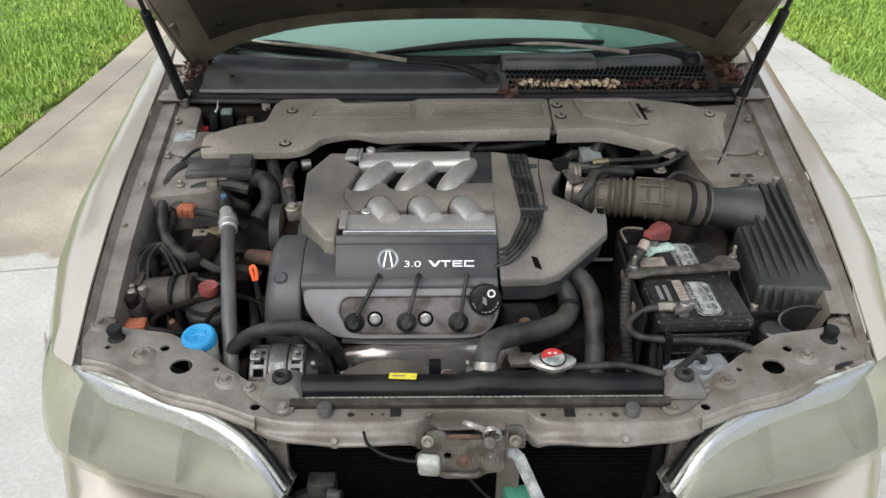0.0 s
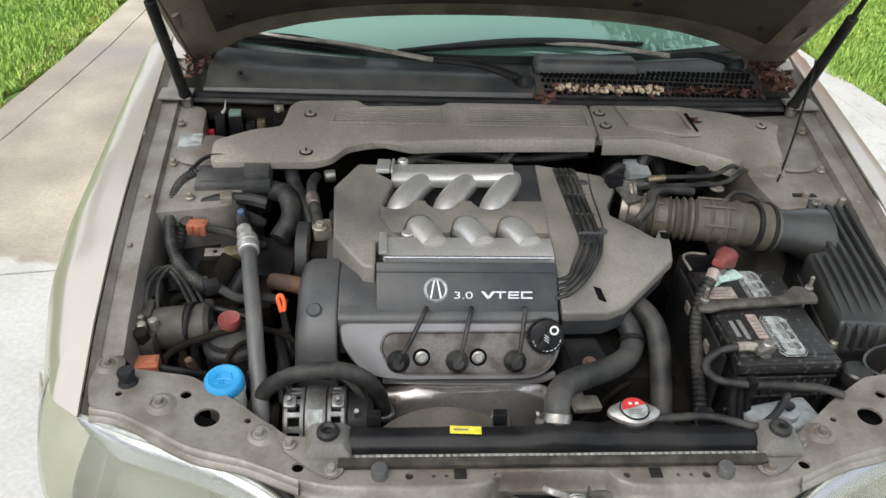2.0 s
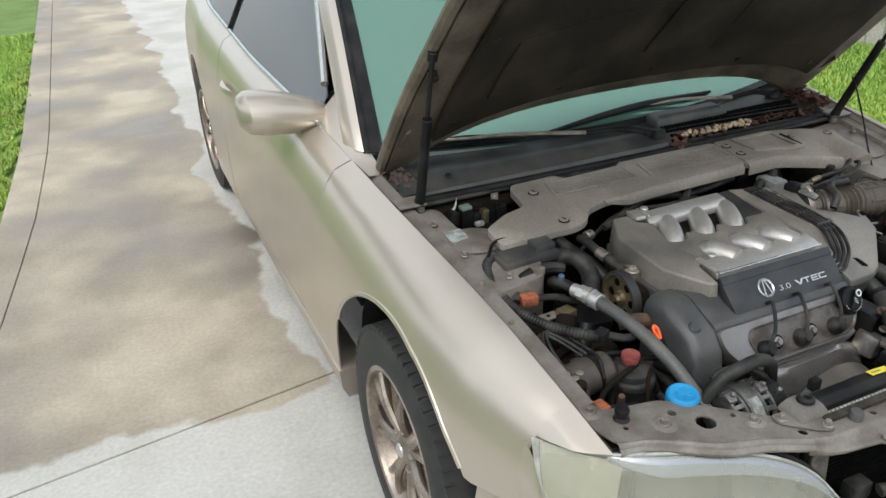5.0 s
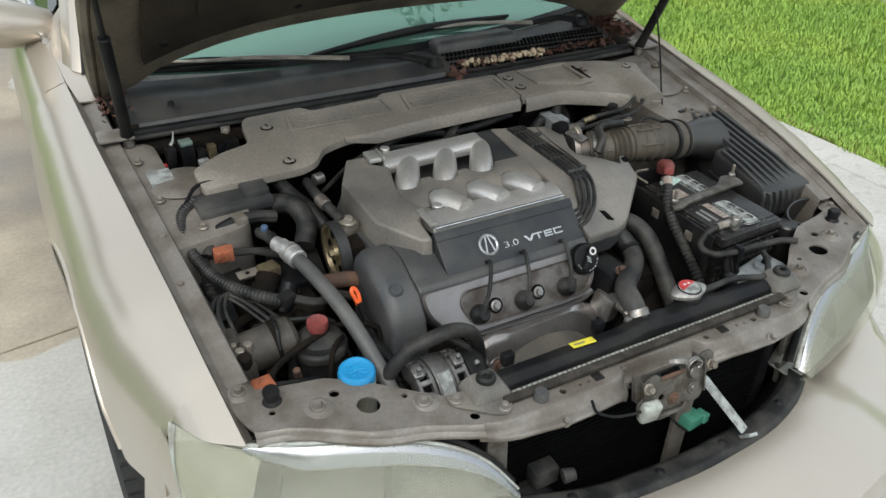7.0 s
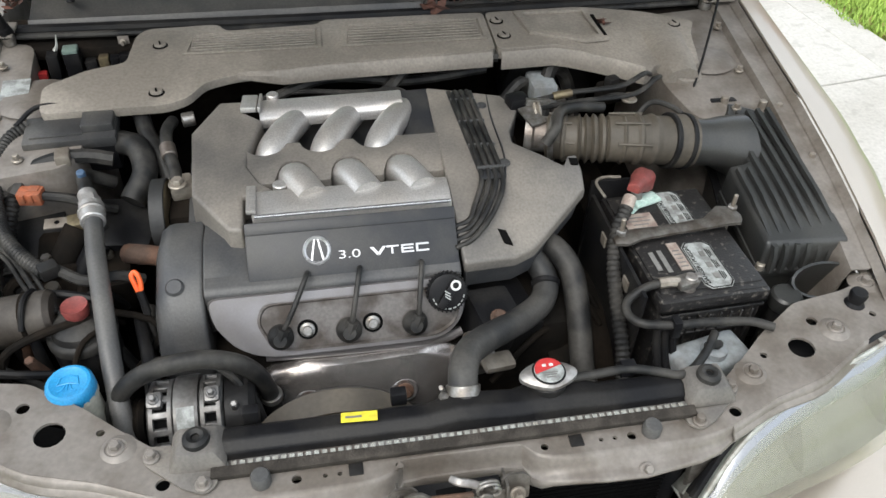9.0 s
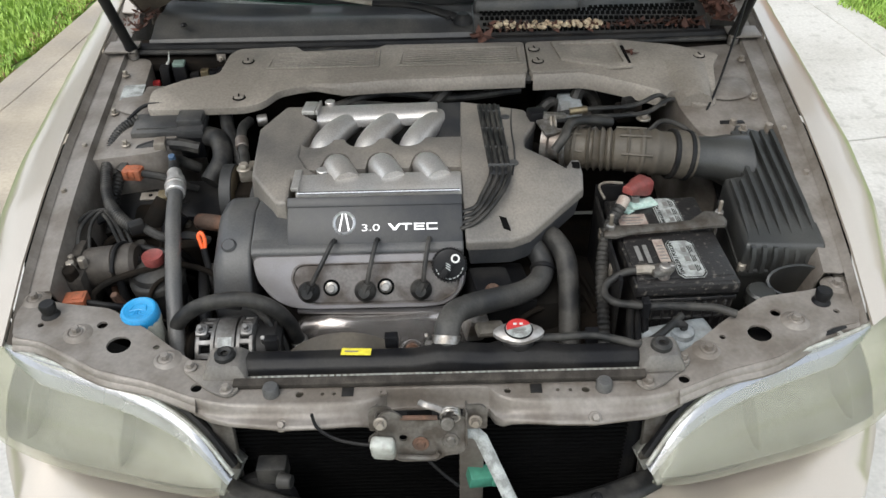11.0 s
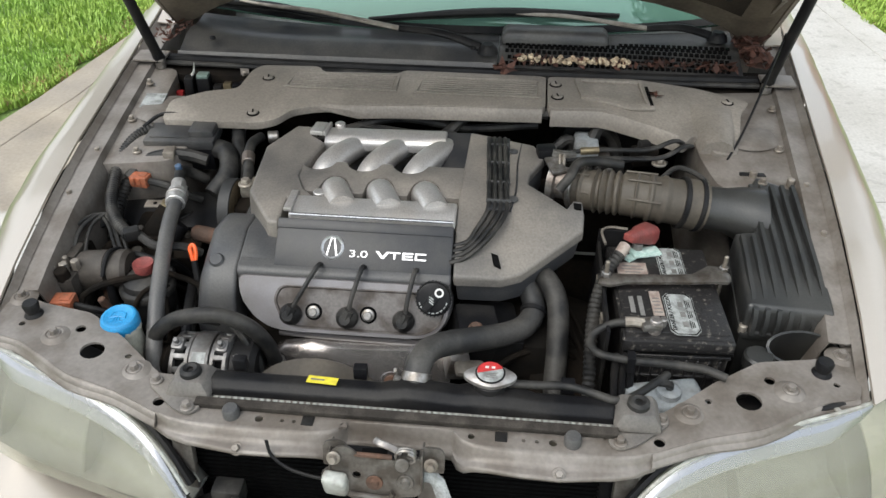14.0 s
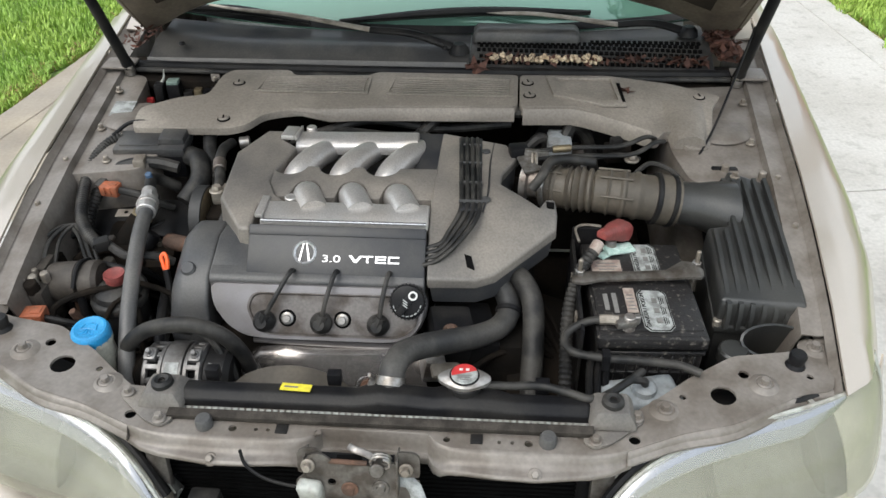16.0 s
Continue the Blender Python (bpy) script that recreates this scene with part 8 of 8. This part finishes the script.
part("lid_groove", on_battery((0, -0.1245, 0.692), (0.166, 0.002, 0.003), w=0), INKSHADE, bat)
EIGHT = lambda x, y, w, d: [(x - w + 0.008, y - d), (x + w - 0.008, y - d), (x + w, y - d + 0.010), (x + w, y + d - 0.010), (x + w - 0.008, y + d), (x - w + 0.008, y + d), (x - w, y + d - 0.010), (x - w, y - d + 0.010)]
for x, y, w, d in ((0.018, 0.070, 0.022, 0.046), (0.012, -0.061, 0.0235, 0.050)):
    lb = part("label", plate(EIGHT(x, y, w, d), 0.7175, 0.0012, m=BT), LABEL, bat, "worn grey warning label")
    part("label_border", plate(EIGHT(x, y, w - 0.001, d - 0.001), 0.7182, 0.0005, [EIGHT(x, y, w - 0.0022, d - 0.0022)], m=BT), INKSHADE, lb)
    lettering("DANGER / POISON", 0.0095, BT @ Matrix.Translation((x - w + 0.0105, y - d + 0.010, 0.7180)) @ Matrix.Rotation(radians(90), 4, "Z"), INKSHADE, lb, "warning_words")
    for k in range(3):
        part("warning_sign", on_battery((x + 0.002, y - d + 0.024 + 0.024 * k, 0.7181), (0.008, 0.011, 0.0006), w=0), GREYINK, lb)
        for q in range(3):
            part("text_bar", on_battery((x + 0.010 + 0.0028 * q, y - d + 0.024 + 0.024 * k, 0.7181), (0.0010, 0.019 - 0.003 * q, 0.0006), w=0), INKSHADE, lb)
for (x, y), sz in (((-0.050, 0.042), (0.050, 0.052)), ((-0.023, -0.038), (0.017, 0.060))):
    lb = part("label", on_battery((x, y, 0.7175), (*sz, 0.0012), w=0), LABELTAN, bat)
    for k in range(5):
        part("text_bar", on_battery((x, y - sz[1] / 2 + 0.008 + k * 0.0085, 0.7183), (sz[0] * (0.75 - 0.12 * (k % 3)), 0.0022, 0.0005), w=0), GREYINK, lb)
# pale moulded maker's words, worn to plain bars
for x, y, d in ((-0.062, -0.042, 0.040), (-0.048, -0.044, 0.048)):
    part("text_bar", on_battery((x, y, 0.7166), (0.0075, d, 0.0006), w=0), GREYINK, bat)
for (x, y), mtl in (((-0.036, 0.100), ALUDIRT), ((-0.036, -0.100), ALUDIRT)):
    post = cyl((x, y, 0.710), (x, y, 0.738), 0.011, 0.009, 18)
    post.transform(BT)
    part("post", post, mtl, bat)
part("corrosion", on_battery((-0.022, 0.096, 0.721), (0.055, 0.026, 0.008), (0, 6, 20), 0.004), mat("corrosion_crust", (0.50, 0.62, 0.56), 0.9, alt=(0.32, 0.48, 0.42), amount=0.8, scale=90, fine=300, bump=0.6), bat, "pale green corrosion crust")
part("corrosion", on_battery((-0.050, 0.080, 0.7185), (0.020, 0.016, 0.004), (0, 3, 40), 0.002), bpy.data.materials["corrosion_crust"], bat)
# hold-down bar
hold = thing("battery_hold_down", (0.415, 1.17, 0.72), "tarnished steel battery hold-down bar", "bracket")
part("bar", loft([[V(x, y + a, z + b) for a, b in ((-w, -0.002), (w, -0.002), (w, 0.003), (0.4 * w, 0.006), (-0.4 * w, 0.006), (-w, 0.003))] for x, y, z, w in ((0.300, 1.152, 0.727, 0.006), (0.318, 1.155, 0.730, 0.016), (0.345, 1.160, 0.730, 0.011), (0.40, 1.166, 0.7285, 0.010), (0.455, 1.172, 0.7285, 0.011), (0.485, 1.182, 0.733, 0.022), (0.508, 1.18, 0.733, 0.020), (0.516, 1.18, 0.728, 0.008))]), GREASY, hold)
for x, y in ((0.312, 1.16), (0.506, 1.192)):
    part("rod", cyl((x, y, 0.60), (x, y, 0.765), 0.0035), BRACKET, hold)
    part("nut", cyl((x, y, 0.734), (x, y, 0.744), 0.008, seg=6), STEEL, hold)
trayb = thing("battery_tray", (0.40, 1.14, 0.46), "black plastic battery tray", "tray")
part("floor", box((0.405, 1.145, 0.475), (0.20, 0.30, 0.025), w=0.006), BLACK, trayb)
part("side_wall", box((0.31, 1.16, 0.60), (0.006, 0.24, 0.24), w=0.002), BLACK, trayb)
part("back_wall", box((0.36, 1.295, 0.65), (0.10, 0.006, 0.17), w=0.002), BLACK, trayb)
part("back_hook", tube([(0.318, 1.25, 0.735), (0.314, 1.285, 0.738), (0.33, 1.298, 0.738), (0.36, 1.298, 0.736)], 0.0025, 6, 6), BRACKET, trayb)
part("support", box((0.41, 1.14, 0.38), (0.14, 0.2, 0.17), w=0.01), DARKBAY, trayb)
for y in (1.10, 1.20):
    part("slot_frame", box((0.306, y, 0.69), (0.004, 0.02, 0.02), w=0.002), BRACKET, trayb)
pos = thing("positive_cable", (0.375, 1.25, 0.72), "red boot and corrugated positive battery cable", "cable")
part("boot", loft([[V(0.378, 1.262, 0.752) + Matrix.Rotation(radians(-38), 3, "Z") @ V(a * w, l, b * h - 0.02 * l / 0.06) for a, b in ((-1, -1), (1, -1), (1, 0.5), (0.5, 1), (-0.5, 1), (-1, 0.5))] for l, w, h in ((-0.045, 0.010, 0.008), (-0.02, 0.012, 0.012), (0.0, 0.017, 0.016), (0.025, 0.018, 0.018), (0.042, 0.014, 0.012))], w=0.004), RED, pos, "faded red rubber terminal boot")
part("tape", cyl((0.348, 1.226, 0.752), (0.336, 1.208, 0.742), 0.0105), LABELTAN, pos)
part("sleeve", tube([(0.337, 1.21, 0.743), (0.318, 1.185, 0.728), (0.300, 1.14, 0.70), (0.292, 1.09, 0.67), (0.290, 1.03, 0.62), (0.288, 0.98, 0.55)], 0.0115, 12, 8, ribs=0.0022, pitch=0.0085), RUBBER, pos)
neg = thing("negative_cable", (0.385, 1.05, 0.72), "black negative battery cable with a grey metal clamp", "cable")
part("clamp", box((0.374, 1.056, 0.727), (0.032, 0.024, 0.012), (0, 0, 12), 0.004), STEEL, neg)
part("clamp_bolt", cyl((0.392, 1.058, 0.722), (0.392, 1.058, 0.738), 0.006, seg=6), STEEL, neg)
part("clamp_tongue", tube([(0.364, 1.057, 0.727), (0.350, 1.059, 0.727), (0.336, 1.060, 0.725)], 0.008, 8, 5), BRACKET, neg)
part("cable", tube([(0.345, 1.060, 0.727), (0.315, 1.060, 0.718), (0.290, 1.052, 0.705), (0.283, 1.035, 0.70), (0.289, 1.018, 0.70), (0.304, 1.008, 0.70), (0.342, 1.001, 0.70), (0.38, 1.000, 0.70), (0.415, 0.997, 0.70), (0.45, 0.990, 0.702), (0.478, 0.977, 0.700)], 0.0065, 10, 8), RUBBER, neg)
part("cable_tie", box((0.342, 1.001, 0.697), (0.012, 0.018, 0.03), w=0.002), BLACK, neg)
for k in range(3):
    o = 0.012 * k
    part("down_lead", tube([(0.322 + o, 1.012, 0.70), (0.322 + o, 1.0, 0.66), (0.325 + o, 0.955, 0.58), (0.32 + o, 0.95, 0.48)], 0.006, 8, 6), BLACK, neg)
# coolant overflow / grey reservoir in the corner
res = thing("overflow_bottle", (0.385, 0.945, 0.56), "grey translucent overflow bottle in the corner", "reservoir")
part("bottle", box((0.400, 0.985, 0.605), (0.115, 0.06, 0.10), (0, 0, 12), 0.012, 3), GREYBOTTLE, res)
part("cap", lathe([(0.016, 0), (0.019, 0.004), (0.018, 0.016), (0.012, 0.02), (0, 0.02)], Matrix.Translation((0.402, 0.982, 0.648)), 20), GREYBOTTLE, res)
part("cap_hose", tube([(0.402, 0.982, 0.668), (0.398, 0.972, 0.684), (0.385, 0.965, 0.694), (0.37, 0.958, 0.700)], 0.006, 8, 6), RUBBER, res)

# air cleaner
air = thing("air_cleaner", (0.59, 1.27, 0.52), "black ribbed plastic air cleaner box", "air cleaner")
LID = [(0.538, 1.282, 0.752), (0.532, 1.116, 0.724), (0.664, 1.103, 0.728), (0.676, 1.25, 0.750), (0.676, 1.40, 0.772), (0.604, 1.445, 0.775), (0.576, 1.395, 0.768), (0.576, 1.287, 0.755)]


def lid_ring(k, dz):
    c = V(0.61, 1.27, 0.74)
    return [V(c.x + (x - c.x) * k, c.y + (y - c.y) * k, z + dz) for x, y, z in LID]


part("base", loft([lid_ring(0.90, -0.23), lid_ring(0.97, -0.10), lid_ring(1.0, -0.062)], w=0.005), AIRBOX, air)
part("lid_flange", loft([lid_ring(1.03, -0.062), lid_ring(1.03, -0.050)], w=0.002), AIRBOX, air)
lidp = part("lid", loft([lid_ring(1.0, -0.052), lid_ring(0.99, -0.012), lid_ring(0.965, 0.0)], w=0.006, seg=3), AIRBOX, air)
zlid = tilt((0.532, 1.118, 0.716), (0.664, 1.105, 0.718), (0.604, 1.44, 0.775))
for k in range(7):
    x0 = 0.5455 + 0.0182 * k
    y1 = 1.268 if k < 2 else 1.398
    part("lid_rib", loft([[V(x + a, y, zlid(x, y) + b + 0.010 * min(1, max(0, y - 1.118) / 0.08)) for a, b in ((-0.0048, -0.002), (-0.0034, 0.0055), (0.0034, 0.0055), (0.0048, -0.002))] for x, y in ((x0, 1.116), (x0, 1.126), (x0 + 0.001, 1.16), (x0 + 0.001, 1.20), (x0 + 0.002, (1.14 + y1) / 2), (x0 + 0.003, y1))], w=0.0), AIRBOX, lidp)
    part("front_rib", loft([[V(x0 + a, y + b, z) for a, b in ((-0.0046, 0.004), (-0.0034, -0.004), (0.0034, -0.004), (0.0046, 0.004))] for y, z in ((1.116, 0.722), (1.109, 0.706), (1.106, 0.676))]), AIRBOX, lidp)
part("outlet", loft([[V(x, yc + r * math.cos(a), zc_ + r * 0.95 * math.sin(a)) for a in [2 * math.pi * k / 22 for k in range(22)]] for x, yc, zc_, r in ((0.60, 1.35, 0.735, 0.062), (0.565, 1.352, 0.745, 0.052), (0.535, 1.352, 0.752, 0.042), (0.49, 1.352, 0.758, 0.040))]), AIRBOX, air)
for x, y in ((0.60, 1.442), (0.662, 1.42), (0.535, 1.118), (0.645, 1.104)):
    part("lid_screw", cyl((x, y, 0.735 if y > 1.3 else 0.668), (x, y, 0.785 if y > 1.3 else 0.685), 0.007), BRACKET, air)
part("bracket", box((0.60, 1.452, 0.77), (0.05, 0.022, 0.01), w=0.003), BLACK, air)
duct = thing("intake_duct", (0.38, 1.37, 0.72), "ribbed brown-black rubber intake duct with bellows", "duct")
cl = spline([(0.258, 1.392, 0.762), (0.30, 1.375, 0.766), (0.36, 1.36, 0.77), (0.42, 1.352, 0.768), (0.495, 1.352, 0.758)], 16)
rings = []
for i, p in enumerate(cl):
    t = i / (len(cl) - 1)
    d = (cl[min(i + 1, len(cl) - 1)] - cl[max(i - 1, 0)]).normalized()
    r = 0.036 + 0.006 * t
    if 0.28 < t < 0.48:
        r += 0.0045 * math.cos((t - 0.28) / 0.2 * 8 * math.pi)
    elif min(abs(t - q) for q in (0.06, 0.16, 0.56, 0.66, 0.76)) < 0.012:
        r += 0.0035
    if t > 0.86:
        r += 0.004
    up = V(0, 0, 1) - d * d.z
    up.normalize()
    sd = d.cross(up)
    rings.append([p + r * (up * math.cos(a) + sd * math.sin(a)) for a in [2 * math.pi * k / 24 for k in range(24)]])
tub = part("bellows", loft(rings), BROWNRUB, duct)
for k in range(3):
    a = radians(20 + 50 * k)
    for i0, i1 in ((2, 17), (31, 50)):
        part("rib", tube([cl[i] + (0.0385 + 0.006 * i / 64) * V(0, -math.cos(a), math.sin(a)) for i in range(i0, i1, 5)], 0.0024, 6, 2), BROWNRUB, tub)
for i in (2, 55, 61):
    part("clamp", cyl(cl[i], cl[i] + (cl[i + 2] - cl[i]).normalized() * 0.009, 0.0425 + 0.006 * i / 64, seg=28), BLACK if i > 10 else STEEL, duct)
# small black cap and snorkel between air cleaner and front panel
snork = thing("intake_snorkel", (0.60, 1.06, 0.62), "black intake snorkel mouth behind the front panel", "duct")
part("mouth", sheet([[V(0.612 + 0.055 * math.cos(a) * k, 1.066 + 0.022 * math.sin(a) * k + dy, z + 0.018 * math.sin(a)) for a in [2 * math.pi * j / 20 for j in range(21)]] for k, z, dy in ((1.0, 0.688, 0), (0.9, 0.655, 0.012), (0.8, 0.60, 0.03))], 0.004), AIRBOX, snork)
capth = thing("round_cap", (0.547, 1.054, 0.55), "round black cap on a hidden bottle", "cap")
part("neck", cyl((0.547, 1.054, 0.55), (0.547, 1.054, 0.66), 0.02), BLACK, capth)
part("lid", lathe([(0.022, 0), (0.024, 0.004), (0.0235, 0.022), (0.02, 0.026), (0, 0.026)], Matrix.Translation((0.547, 1.054, 0.655)), 22), AIRBOX, capth)
# hanging wire from the strut to the tower
wire = thing("hanging_wire", (0.55, 1.41, 0.78), "thin black wire hanging from the hood strut", "wire")
part("wire", tube([(0.680, 1.70, 0.955), (0.668, 1.675, 0.940), (0.628, 1.60, 0.872), (0.590, 1.535, 0.808), (0.552, 1.478, 0.770), (0.524, 1.446, 0.745)], 0.0024, 8, 8), BLACK, wire)
# master cylinder and small lines under the right cover
brake = thing("brake_booster", (0.42, 1.60, 0.62), "black brake booster and clutter under the cover", "brake booster")
part("drum", lathe([(0, 0), (0.06, 0.0), (0.09, 0.02), (0.095, 0.06), (0, 0.06)], basis((0.34, 1.64, 0.70), (0.34, 1.72, 0.70)), 28), BLACK, brake)
part("cylinder", cyl((0.34, 1.64, 0.70), (0.34, 1.54, 0.70), 0.02), ALUDIRT, brake)
part("reservoir", box((0.30, 1.58, 0.745), (0.05, 0.07, 0.04), w=0.01), GREYBOTTLE, brake)
part("bracket", box((0.405, 1.50, 0.775), (0.05, 0.03, 0.035), (0, 0, 12), 0.006), DARKBAY, brake)
bolt((0.43, 1.47, 0.775), 0.009, brake)
part("plug", box((0.40, 1.49, 0.80), (0.022, 0.018, 0.022), (0, 0, 20), 0.004), BLACK, brake)
for pts in ([(0.43, 1.43, 0.765), (0.46, 1.44, 0.785), (0.50, 1.43, 0.775), (0.52, 1.41, 0.76)], [(0.28, 1.48, 0.72), (0.33, 1.46, 0.77), (0.40, 1.47, 0.785), (0.45, 1.50, 0.76)]):
    part("vacuum_line", tube(pts, 0.005, 8, 6), RUBBER, brake)
